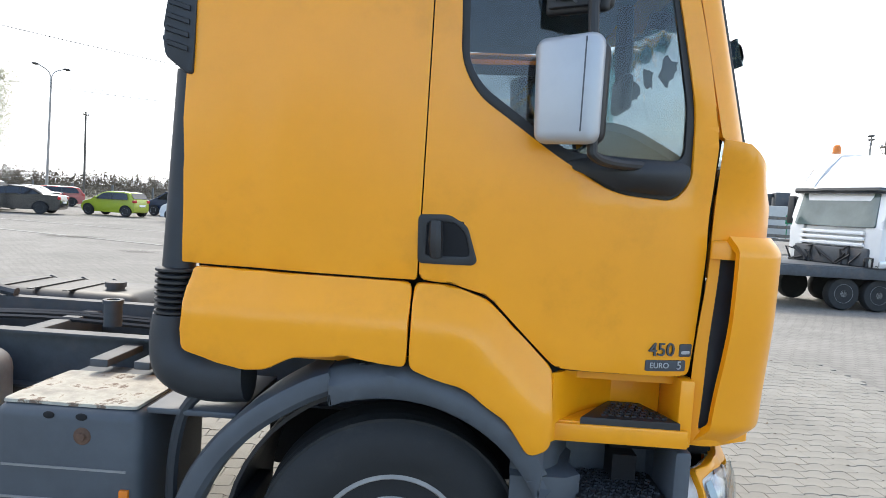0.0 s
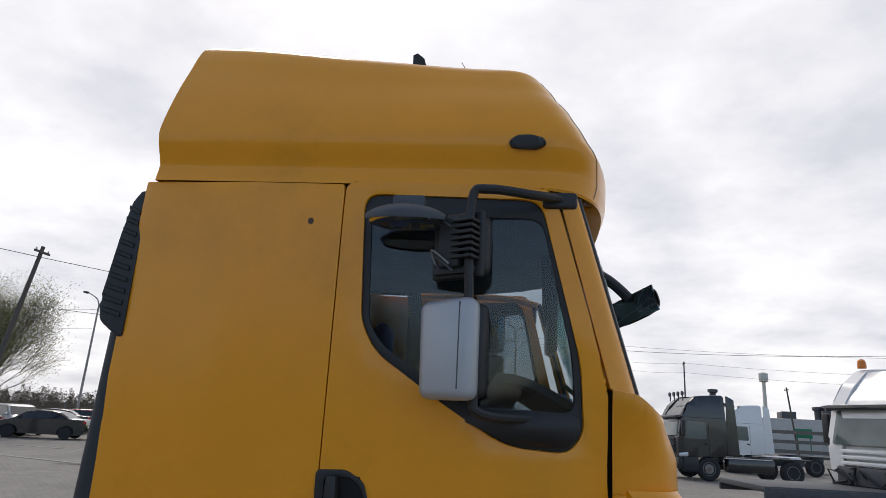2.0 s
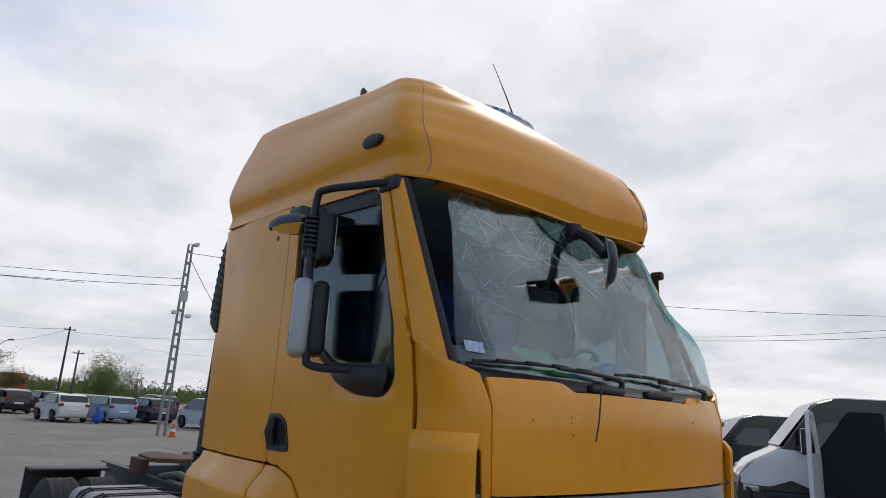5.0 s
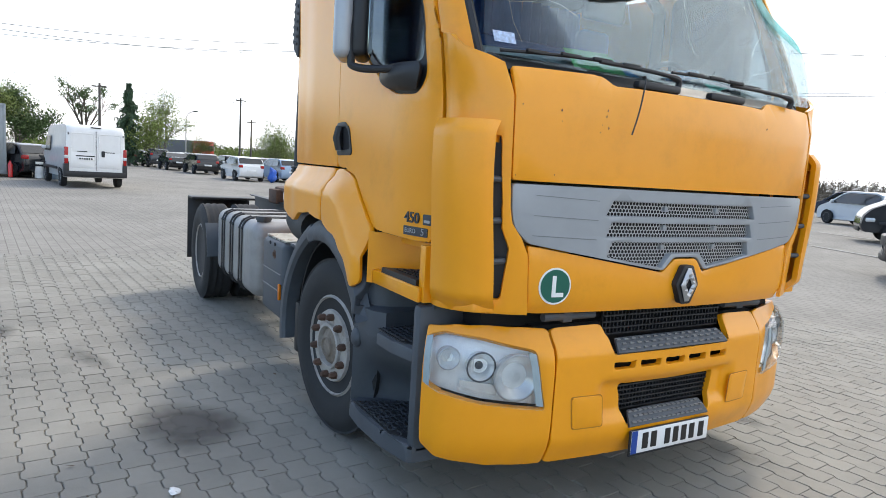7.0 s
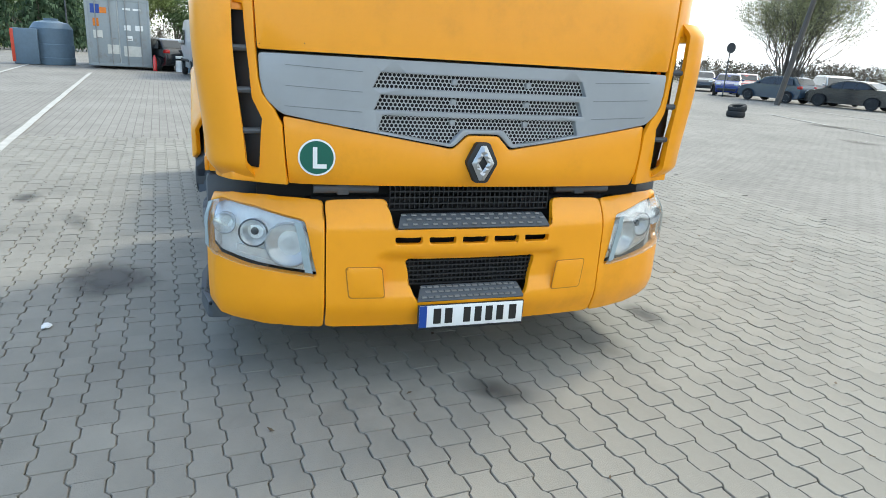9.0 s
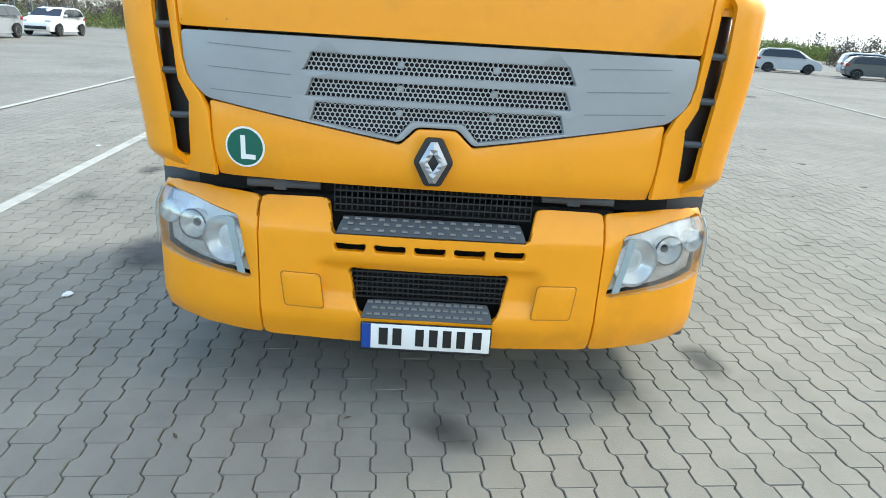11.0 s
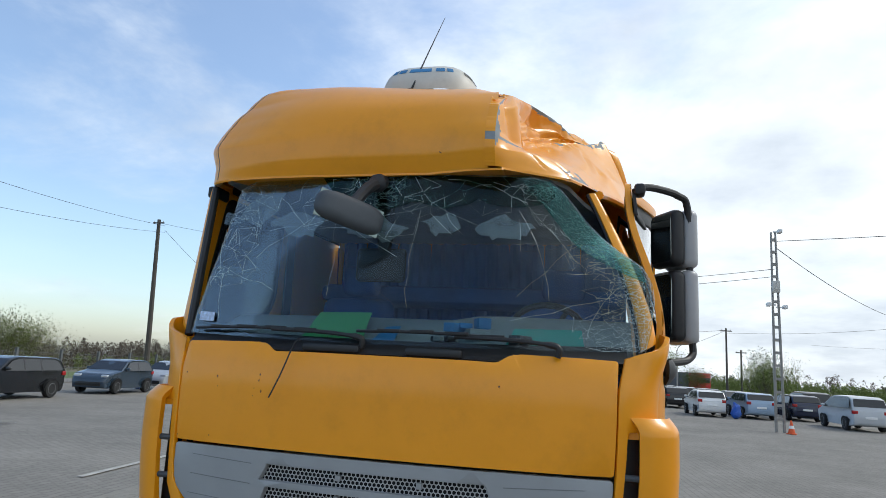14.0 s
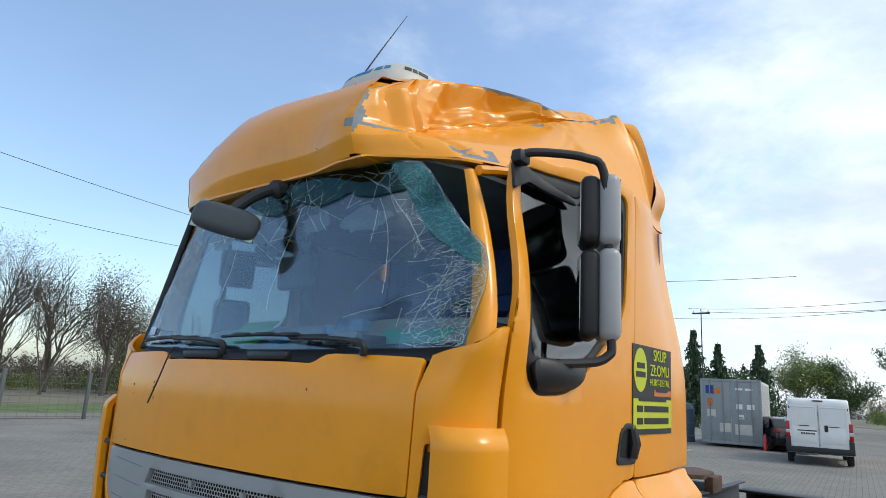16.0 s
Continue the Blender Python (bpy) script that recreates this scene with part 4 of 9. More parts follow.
BANDLOW = jagged([(0.60, 0.84), (0.45, 0.79), (0.30, 0.84), (0.16, 0.78), (0.02, 0.83), (-0.10, 0.76), (-0.24, 0.82), (-0.36, 0.90)], 0.014, 3)[:-2]
for nm, o_, mt in (("crazed_edge", [(0.46, 0.98), (0.56, 0.86), (0.66, 0.72), (0.75, 0.58), (0.84, 0.48), (0.91, 0.40), (0.965, 0.36), (0.945, 0.47), (0.89, 0.57), (0.82, 0.70), (0.735, 0.83), (0.655, 0.93), (0.595, 0.98)], CRAZED),
                   ("sun_band", [(-0.42, 0.995), (0.18, 0.99), (0.32, 0.975), (0.5, 0.99), (0.585, 0.975), (0.64, 0.90)] + BANDLOW, SUNBAND)):
    bq = bmesh.new()
    panel(bq, o_, lambda u, v: Vector(crazed(u, v)) + Vector((0.004 if nm == "sun_band" else 0.007, 0, 0)), (), 0.001, 0.05, 0, (1, 0, 0.3))
    part(nm, bq, mt, ws)
# pale half-clear patches with jagged edges just behind the screen
PALEGLASS = glass_mat("pale_half_clear", (0.80, 0.88, 0.88), 0.3, 0.72, cracks=0.34, sheen=1.2, webs=((7.0, 0.9, 0.20, 0.5), (60.0, 0.05, 0.45, 0.6)), chip=(0.42, 0.47, 0.47))
for o_ in ([(-0.66, 0.70), (-0.52, 0.77), (-0.38, 0.72), (-0.42, 0.60), (-0.56, 0.62)], [(-0.30, 0.66), (-0.14, 0.74), (0.02, 0.66), (-0.06, 0.58), (-0.20, 0.60)], [(0.30, 0.66), (0.42, 0.75), (0.56, 0.68), (0.50, 0.60), (0.38, 0.59)], [(0.06, 0.70), (0.18, 0.76), (0.24, 0.66), (0.14, 0.61)],
           [(-0.84, 0.72), (-0.74, 0.93), (-0.60, 0.90), (-0.64, 0.76), (-0.72, 0.66)]):
    bq = bmesh.new()
    panel(bq, jagged(o_, 0.016, 4), lambda u, v: Vector(crazed(u, v)) + Vector((-0.010, 0, 0)), (), 0.001, 0.05, 0, (1, 0, 0.3))
    part("pale_patch", bq, PALEGLASS, ws, "pale half-clear jagged patch in the windscreen")
# scuttle below the screen
bm = bmesh.new()
SC = [(-0.99, 1.0), (-0.57, 1.0), (-0.49, 0), (0.49, 0), (0.57, 1.0), (0.99, 1.0), (0.99, 2.0), (-0.99, 2.0)]


def scuttle(y, t):
    z = lerp(1.90, 1.915, t) if t < 1 else lerp(1.915, 1.985 - 0.02 * (1 - y * y), t - 1)
    x = x_front(y, 1.9) - 0.02 - 0.03 * t
    return (x - 0.05 * max(0, t - 1), y, z)


panel(bm, SC, scuttle, (), 0.02, 0.12, 0.003, (1, 0, 0.5))
part("scuttle", bm, BLACK, truck, "black plastic scuttle below the windscreen")
for y0, y1 in ((-0.36, -0.10), (0.10, 0.34)):
    bm = bmesh.new()
    box(bm, -0.085, -0.045, y0, y1, 1.90, 1.935, 0.012)
    part("scuttle_vent", bm, BLACK, truck)
for yp, yt, zt in ((-0.10, -0.97, 1.985), (0.72, -0.13, 1.995)):
    bm = bmesh.new()
    p = [(-0.075, yp, 1.925), (-0.07, yp + 0.005, 1.955), (-0.07, yp - 0.03, 1.972), (-0.085, yp - 0.2, 1.985), (-0.10, lerp(yp, yt, 0.5), 1.99)]
    tube(bm, curve_pts(p, 4), [0.014] * 9 + [0.009] * 8, 8)
    w = part("wiper", bm, BLACK, truck)
    bm = bmesh.new()
    e = [(screen(lerp(yp - 0.12, yt, k / 10) / 1.005, 0.03)[0] + 0.025, lerp(yp - 0.12, yt, k / 10), lerp(1.985, zt, k / 10) + 0.01 * math.sin(k * 0.31)) for k in range(11)]
    tube(bm, e, 0.007, 6)
    for k in (2, 4, 6, 8):
        a = Vector(e[k])
        box(bm, a.x - 0.004, a.x + 0.012, a.y - 0.05, a.y + 0.05, a.z - 0.003, a.z + 0.010, 0.002)
    part("blade", bm, BLACK, w)
# stray aerial whip hanging over the bonnet
bm = bmesh.new()
tube(bm, curve_pts([(-0.03, -0.36, 1.94), (0.0, -0.37, 1.93), (0.02, -0.41, 1.80), (0.03, -0.45, 1.70)], 5), 0.0035, 6)
part("loose_rod", bm, BLACK, truck)
# paint chips
random.seed(11)
bm = bmesh.new()
for y, z in [(-0.92, 1.78), (-0.75, 1.77), (-0.745, 1.73), (-0.53, 1.79), (-0.52, 1.72), (-0.56, 1.70), (-0.93, 1.51), (-0.76, 1.52), (0.5, 1.8), (-0.535, 1.765), (-0.555, 1.73)]:
    r = random.uniform(0.0015, 0.004)
    o = [(y + r * random.uniform(0.5, 1.4) * math.cos(k), z + 1.7 * r * random.uniform(0.5, 1.4) * math.sin(k)) for k in (0, 1, 2, 3, 4, 5)]
    panel(bm, o, lambda a, b: (x_front(a, b) + 0.0015, a, b), (), 0.001, 0.1, 0, (1, 0, 0))
tagged(part("paint_chips", bm, RUST, truck), kind="stuff")

# ---- roof ----
def roof_side(x, z):
    """Half width of the roof's flank at a height."""
    return piece(z, [2.79, 2.845, 2.875, 2.955, 3.02, 3.13, 3.30, 3.365, 3.405, 3.43], [1.185, 1.168, 1.170, 1.197, 1.197, 1.165, 1.11, 1.075, 1.01, 0.85])


def roof_pt(th, v):
    """The roof as rings of plan outlines: th goes round from the rear right (0) over the front (0.5) to the rear left (1); v climbs from the gutter to the crown."""
    zs = [2.79, 2.845, 2.875, 2.955, 3.02, 3.13, 3.26, 3.36, 3.415, 3.445, 3.465, 3.48]
    hw = [1.182, 1.168, 1.170, 1.197, 1.197, 1.165, 1.115, 1.082, 1.05, 0.975, 0.72, 0.0]
    xf = [-0.31, -0.285, -0.275, -0.27, -0.28, -0.32, -0.42, -0.54, -0.68, -0.88, -1.08, -1.4]
    xr = [-2.15, -2.15, -2.15, -2.155, -2.155, -2.14, -2.12, -2.105, -2.09, -2.05, -1.95, -1.5]
    k = v * (len(zs) - 1)
    i = min(int(k), len(zs) - 2)
    t = k - i

    def flow(q):
        """Catmull-Rom through the ring values."""
        a, b, c, d = q[max(i - 1, 0)], q[i], q[i + 1], q[min(i + 2, len(q) - 1)]
        return b + 0.5 * t * (c - a + t * (2 * a - 5 * b + 4 * c - d + t * (3 * (b - c) + d - a)))
    z, w, f, r = (flow(q) for q in (zs, hw, xf, xr))
    w = max(w, 0.0)
    s = -1 if th < 0.5 else 1
    h = 1 - abs(th - 0.5) * 2                              # 0 at the rear, 1 at the middle of the front
    # the flank runs to the shoulder, then the front sweeps round
    tight = 1.0 if s < 0 else 0.0                          # the right corner kept its tighter curve
    corner = tight * ss((h - 0.4) / 0.15) * (1 - ss((h - 0.75) / 0.25))
    f -= corner * piece(v, [0.0, 0.27, 0.36, 0.45, 0.54, 0.64, 0.73, 0.82, 1.0], [0.0, 0.04, 0.07, 0.09, 0.06, -0.02, -0.11, -0.19, 0.0])
    cx = f - lerp(0.42, 0.26, v) + tight * lerp(0.09, 0.08, v)
    if h < 0.55:
        x, y = lerp(r, cx, h / 0.55), w
    else:
        a = (h - 0.55) / 0.45 * math.pi / 2
        n = 0.63 - 0.15 * tight
        x, y = cx + (f - cx) * math.sin(a) ** n, w * math.cos(a) ** n
    z += 0.05 * ss((-1.25 - x) / 0.8) * ss((v - 0.35) / 0.2)
    front_ = ss((h - 0.5) / 0.2)
    z -= front_ * 0.02 * (1 - v)
    z -= tight * 0.03 * ss((v - 0.45) / 0.2) * ss((x + 1.4) / 0.6) * (1 - ss((h - 0.7) / 0.3))
    # the visor hangs lower at the front
    z -= front_ * 0.005 * (1 - ss(v * 3.2))
    return Vector((x, s * y, z)), h, s


# line where the roof's top breaks off towards the crushed side: along, across, height
CREST = ([-1.93, -1.86, -1.74, -1.62, -1.475, -1.34, -1.10, -0.80, -0.62, -0.54, -0.40],
         [0.945, 0.89, 0.80, 0.735, 0.658, 0.585, 0.480, 0.430, 0.425, 0.405, 0.405],
         [3.42, 3.415, 3.385, 3.372, 3.402, 3.428, 3.418, 3.338, 3.275, 3.232, 3.20])


def sunk(th, v):
    """The roof before it was torn: its middle and left sagged a little."""
    p, h, s = roof_pt(th, v)
    if p.y > 0:
        # rear corner folded down and pressed in
        back = ss((-1.45 - p.x) / 0.65)
        p.y -= 0.14 * back * ss((p.y - 0.55) / 0.5)
        cap = 3.438 - 0.40 * ss((-1.84 - p.x) / 0.36)
        k = ss((p.y - 0.40) / 0.45) * ss((-1.80 - p.x) / 0.06)
        p.z = lerp(p.z, min(p.z, cap), k)
    p.z -= ss((v - 0.42) / 0.3) * (0.02 * ss((p.x + 1.85) / 1.1) + 0.06 * ss((p.y + 0.62) / 0.85) * ss((p.x + 1.75) / 0.5))
    if h > 0.6 and s > 0:                                   # the visor's torn end is sprung forward
        p.x += 0.065 * ss((p.y - 0.02) / 0.36) * (1 - ss((p.z - 2.86) / 0.30))
    if v > 0.3:
        k = ss(1 - (piece(p.x, CREST[0], CREST[1]) - p.y) / 0.17) * ss((p.x + 2.0) / 0.12)
        p.z = lerp(p.z, min(p.z, piece(p.x, CREST[0], CREST[2])), k)
    return p, h, s


def sunk_at(th, v):
    return sunk(th, v)[0]


# the torn side: cross-sections from the crest over the crumpled wall and the bowed lower panel to the gutter
TORN = [
    ((-0.545, 0.405, 3.232), (-0.40, 0.408, 3.09), (-0.285, 0.410, 2.95), (-0.245, 0.412, 2.85), (-0.285, 0.413, 2.772)),
    ((-0.600, 0.430, 3.265), (-0.505, 0.488, 3.16), (-0.538, 0.494, 2.965), (-0.36, 0.535, 2.872), (-0.355, 0.550, 2.778)),
    ((-0.80, 0.430, 3.338), (-0.77, 0.395, 3.18), (-0.69, 0.435, 3.025), (-0.51, 0.640, 2.890), (-0.535, 0.735, 2.792)),
    ((-1.10, 0.480, 3.418), (-1.09, 0.420, 3.29), (-1.117, 0.512, 3.170), (-0.88, 0.735, 2.960), (-0.80, 0.865, 2.800)),
    ((-1.34, 0.585, 3.428), (-1.33, 0.555, 3.355), (-1.427, 0.648, 3.282), (-1.24, 0.850, 3.030), (-1.12, 0.985, 2.800)),
    ((-1.475, 0.658, 3.402), (-1.475, 0.665, 3.350), (-1.51, 0.700, 3.325), (-1.40, 0.925, 3.060), (-1.30, 1.050, 2.800)),
    ((-1.62, 0.735, 3.372), (-1.65, 0.760, 3.368), (-1.69, 0.795, 3.370), (-1.60, 0.985, 3.085), (-1.52, 1.095, 2.798)),
    ((-1.74, 0.800, 3.385), (-1.79, 0.850, 3.415), (-1.86, 0.905, 3.438), (-1.83, 1.030, 3.130), (-1.77, 1.115, 2.792)),
    ((-1.90, 0.900, 3.440), (-1.925, 0.960, 3.400), (-1.94, 1.020, 3.320), (-1.945, 1.155, 3.070), (-1.945, 1.180, 2.790)),
]


def flow4(a, b, c, d, t):
    return b + 0.5 * t * (c - a + t * (2 * a - 5 * b + 4 * c - d + t * (3 * (b - c) + d - a)))


def along_line(P, k):
    i = min(int(k), len(P) - 2)
    return flow4(P[max(i - 1, 0)], P[i], P[i + 1], P[min(i + 2, len(P) - 1)], k - i)


TORNV = [[Vector(p) for p in row] for row in TORN]


def along_folds(P, k):
    """Straight between the folds, hardly rounded at them."""
    i = min(int(k), len(P) - 2)
    t = k - i
    return P[i].lerp(P[i + 1], t).lerp(along_line(P, k), 0.25)


def ridge(t, at, w):
    return max(0.0, 1 - abs(t - at) / w)


def torn_at(s_, c):
    """s_ runs from the visor (0) to the rear (1), c from the crest (0) to the gutter (1); below 0 it laps onto the roof."""
    n_ = len(TORNV) - 1
    if s_ < 0:                                              # laps onto the visor
        q = torn_at(0.0, max(c, 0.0))
        near = min(front_, key=lambda p: abs(p.z - q.z) + 0.5 * abs(p.x - q.x))
        return Vector((near.x + 0.003, 0.365, q.z + 0.002))
    if c < 0:
        q = along_folds([row[0] for row in TORNV], s_ * n_)
        near = min(top_, key=lambda p: (p.x - q.x + 0.02) ** 2 + (p.y - q.y + 0.05) ** 2)
        return Vector((q.x - 0.02, q.y - 0.05, near.z + 0.002))
    sec = [along_folds([row[j] for row in TORNV], s_ * n_) for j in range(5)]
    q = along_folds(sec, c * 4) if s_ < 0.86 else along_line(sec, c * 4)
    wall = ss(c / 0.05) * (1 - ss((c - 0.50) / 0.05)) * ss(s_ / 0.06) * (1 - ss((s_ - 0.66) / 0.10))
    low_ = ss((c - 0.5) / 0.1) * (1 - ss((c - 0.90) / 0.08)) * ss(s_ / 0.10) * (1 - ss((s_ - 0.80) / 0.12))
    # large flat facets: the panel's dents run to straight ridges
    d = 0.0
    for at, lean, w, dep in ((0.055, 0.05, 0.030, 0.022), (0.128, 0.02, 0.018, 0.030), (0.215, -0.06, 0.055, -0.030), (0.275, 0.10, 0.020, 0.018), (0.345, -0.05, 0.050, -0.028), (0.43, 0.12, 0.045, 0.022), (0.52, -0.10, 0.05, -0.016), (0.60, 0.05, 0.02, 0.016)):
        d += wall * dep * ridge(s_, at + lean * (c - 0.25) * 2, w)
    for at, lean, w, dep in ((0.36, 0.16, 0.035, 0.016), (0.43, 0.08, 0.030, 0.018), (0.30, -0.10, 0.05, -0.012)):
        d += wall * dep * ridge(c, at + lean * (0.5 - s_), w) * ss((s_ - 0.14) / 0.08)
    d += wall * (0.010 * noise.noise(Vector((s_ * 13, c * 5, 0.7))) + 0.003 * noise.noise(Vector((s_ * 40, c * 13, 3.7))))
    for s0, c0, s1, c1, w, dep in ((0.24, 0.60, 0.30, 1.0, 0.030, 0.020), (0.36, 0.93, 0.62, 0.70, 0.05, 0.016), (0.42, 0.80, 0.66, 0.55, 0.035, 0.010), (0.13, 0.55, 0.19, 0.95, 0.02, 0.010)):
        ds, dc = (s1 - s0) * 2.4, c1 - c0
        us, uc = (s_ - s0) * 2.4, c - c0
        L = math.hypot(ds, dc)
        a, off = (us * ds + uc * dc) / L, abs(us * dc - uc * ds) / L
        d += low_ * dep * max(0.0, 1 - off / w) * ss(a / 0.08) * ss((L - a) / 0.08)
    d += low_ * 0.006 * noise.noise(Vector((s_ * 9, c * 5, 4.7)))
    # the cut lip over the crease curls up
    return q + Vector((0.25 * d, -d, -0.45 * d + 0.004 * wall * noise.noise(Vector((s_ * 45, 5, 3)))))


def crushed(p):
    """Whether a place of the whole roof lies in the part that was torn away."""
    return p.x > -1.93 and p.y > piece(p.x, CREST[0], CREST[1]) - 0.004


bm = bmesh.new()
ths = sorted(set(list(steps(0, 0.5, 60)) + list(steps(0.5, 1, 170))))
vs_ = sorted(set(list(steps(0, 1, 80)) + [0.0, 0.045, 0.09, 0.18, 0.27]))
pts_ = [[sunk_at(t_, v) for v in vs_] for t_ in ths]
top_ = [p for row, t_ in zip(pts_, ths) if t_ > 0.45 for p, v in zip(row, vs_) if v > 0.4]
front_ = [p for row, t_ in zip(pts_, ths) if t_ > 0.5 for p in row if 0.33 < p.y < 0.40 and p.x > -0.75]
vis_ = [min((p for row, t_ in zip(pts_, ths) if t_ > 0.5 for p in row if 0.36 < p.y < 0.45), key=lambda p, z=z: abs(p.z - z) + abs(p.y - 0.405)) for z in (3.232, 3.09, 2.95, 2.85, 2.775)]
for row0, p in zip(TORNV[0], vis_):                        # the tear begins on the visor
    row0.x = p.x + 0.002
col = min((row for row, t_ in zip(pts_, ths) if t_ > 0.7), key=lambda row: abs(row[0].x + 1.935))
edge_ = [p for p in col if p.z < 3.40 or p.y > 0.86]
TORNV[-1] = [edge_[round((len(edge_) - 1) * (1 - k / 4))].copy() for k in range(5)]
g = [[bm.verts.new(p) for p in row] for row in pts_]
for i in range(len(ths) - 1):
    for j in range(len(vs_) - 1):
        if not (ths[i] > 0.5 and any(crushed(pts_[a][b]) for a, b in ((i, j), (i, j + 1), (i + 1, j + 1), (i + 1, j)))):
            bm.faces.new((g[i][j], g[i][j + 1], g[i + 1][j + 1], g[i + 1][j]))
for i in range(len(vs_) - 1):      # rear closing strip
    bm.faces.new((g[0][i], g[-1][i], g[-1][i + 1], g[0][i + 1]))
sheet(bm, torn_at, [-0.01] + list(steps(0, 1, 150)), [-0.02] + list(steps(0, 1, 70)))
bmesh.ops.delete(bm, geom=[v for v in bm.verts if not v.link_faces], context="VERTS")
bmesh.ops.remove_doubles(bm, verts=bm.verts, dist=0.0005)
roof = part("roof", bm, YELLOW, truck, "tall yellow roof, crushed and torn along its left edge", angle=24)
roof.data.materials.append(PRIMER)
# bare primer and plastic where the paint was scraped off the folds
n_torn = 150 * 70
for f in roof.data.polygons[len(roof.data.polygons) - n_torn:]:
    k = f.index - (len(roof.data.polygons) - n_torn)
    s_, c_ = (k // 70 - 1) / 149, (k % 70 - 1) / 69
    n1, n2 = noise.noise(Vector((s_ * 9, c_ * 3, 2))), noise.noise(Vector((s_ * 34, c_ * 16, 5)))
    rim_ = c_ < 0.05 + 0.05 * n2 + 0.05 * ss((s_ - 0.40) / 0.1) and 0.36 < s_ < 0.66 and n1 > -0.3
    fold_ = abs(c_ - 0.5) < 0.014 + 0.03 * n2 + 0.02 * ridge(s_, 0.40, 0.06) and n1 > -0.05 and 0.14 < s_ < 0.84
    torn_ = (s_ < 0.006 + 0.012 * n2 + 0.016 * ridge(c_, 0.6, 0.15) if s_ >= 0 else 0.58 + 0.04 * n2 < c_ < 0.68) and 0.05 < c_ < 0.75
    foot_ = s_ < 0.12 + 0.05 * n2 and 0.60 < c_ < 0.65 + 0.03 * n2
    rear_ = abs(c_ - 0.42) < 0.06 + 0.05 * n2 and 0.66 < s_ < 0.86
    gut_ = 0.86 + 0.06 * n2 < c_ and 0.25 < s_ < 0.34 and n2 > -0.2
    if rim_ or fold_ or torn_ or foot_ or rear_ or gut_:
        f.material_index = 1
# joint in the roof's right front corner
bm = bmesh.new()
tube(bm, [sunk_at(0.352 + 0.006 * v, v) + Vector((0.001, -0.001, 0)) for v in steps(0.02, 0.80, 40)], 0.0016, 4, False)
part("roof_joint", bm, GROOVE, truck)
# bent header over the left door
bm = bmesh.new()
tube(bm, curve_pts([(-0.50, 0.87, 2.70), (-0.70, 0.90, 2.745), (-1.0, 1.0, 2.775), (-1.36, 1.13, 2.79)], 5), 0.022, 8)
part("door_header", bm, YELLOW, truck, "buckled yellow rail over the door")
# underside of the visor
bm = bmesh.new()
lip = [sunk_at(t, 0) for t in steps(0.24, 0.53, 22)] + [torn_at(q, 1.0) for q in steps(0.03, 0.30, 8)]
rows_ = [[bm.verts.new(p) for p in lip], [bm.verts.new(Vector((p.x - 0.16 if abs(p.y) < 1.0 else p.x - 0.02, p.y * 0.97, p.z + 0.015))) for p in lip]]
for i in range(len(lip) - 1):
    bm.faces.new((rows_[0][i], rows_[0][i + 1], rows_[1][i + 1], rows_[1][i]))
solid(bm, 0.01)
yellow("visor_lip", bm)
bm = bmesh.new()
panel(bm, [(-2.14, -1.13), (-0.47, -1.08), (-0.47, 0.62), (-0.62, 0.72), (-1.2, 0.88), (-1.6, 0.95), (-2.12, 0.93)], lambda x, y: (x, y, 2.775 - 0.06 * ss((y - 0.6) / 0.4) * ss((x + 1.4) / 0.6)), (), 0.02, 0.3, 0, (0, 0, -1))
part("headlining", bm, CABGREY, truck)
# side marker lamps, roof fin, aerial, hole
for s in (-1,):
    bm = bmesh.new()
    panel(bm, rounded([(-0.735, 2.965), (-0.70, 2.995), (-0.60, 2.985), (-0.585, 2.95), (-0.62, 2.93), (-0.725, 2.935)], 0.02), lambda x, z, s=s: (x, s * (roof_side(x, z) + 0.022), z), (), 0.03, 0.03, 0.01, (0, s, 0))
    mk = part("marker_lamp", bm, BLACK, truck)
    bm = bmesh.new()
    bmesh.ops.create_uvsphere(bm, u_segments=12, v_segments=8, radius=0.02, matrix=Matrix.Translation((-0.612, s * 1.215, 2.96)))
    part("lens", bm, LENS, mk)
bm = bmesh.new()
panel(bm, [(-1.17, 3.385), (-1.09, 3.385), (-1.12, 3.475), (-1.15, 3.50), (-1.17, 3.49)], lambda x, z: (x, -0.965, z), (), 0.012, 0.1, 0.003, (0, -1, 0))
part("roof_fin", bm, BLACK, truck)
bm = bmesh.new()
tube(bm, [(-0.69, -0.156, 3.30), (-0.69, -0.156, 3.37)], 0.02, 10)
tube(bm, [(-0.69, -0.156, 3.36), (-0.86, -0.11, 3.69), (-1.022, -0.07, 3.99)], [0.006, 0.004, 0.002], 6)
part("aerial", bm, BLACK, truck, "thin whip aerial leaning back")
bm = bmesh.new()
o = [(0.155 + 0.014 * math.cos(k * 0.8), 2.86 + 0.018 * math.sin(k * 0.8)) for k in range(8)]
panel(bm, o, lambda y, z: (-0.262 + (2.9 - z) * 0.1, y, z), (), 0.004, 0.1, 0, (1, 0, 0))
part("rust_hole", bm, RUST, truck)
bm = bmesh.new()
o = [(-1.489 + 0.012 * math.cos(k * 0.8), 2.631 + 0.014 * math.sin(k * 0.8)) for k in range(8)]
panel(bm, o, lambda x, z: (x, -y_side(x, z) - 0.002, z), (), 0.002, 0.1, 0, (0, -1, 0))
part("rust_hole", bm, RUST, truck)

# ---- roof cooler (sits on the roof) ----
cooler = thing("roof_air_conditioner", "weathered white rounded roof air conditioner on the yellow roof", "air conditioner")
bm = bmesh.new()


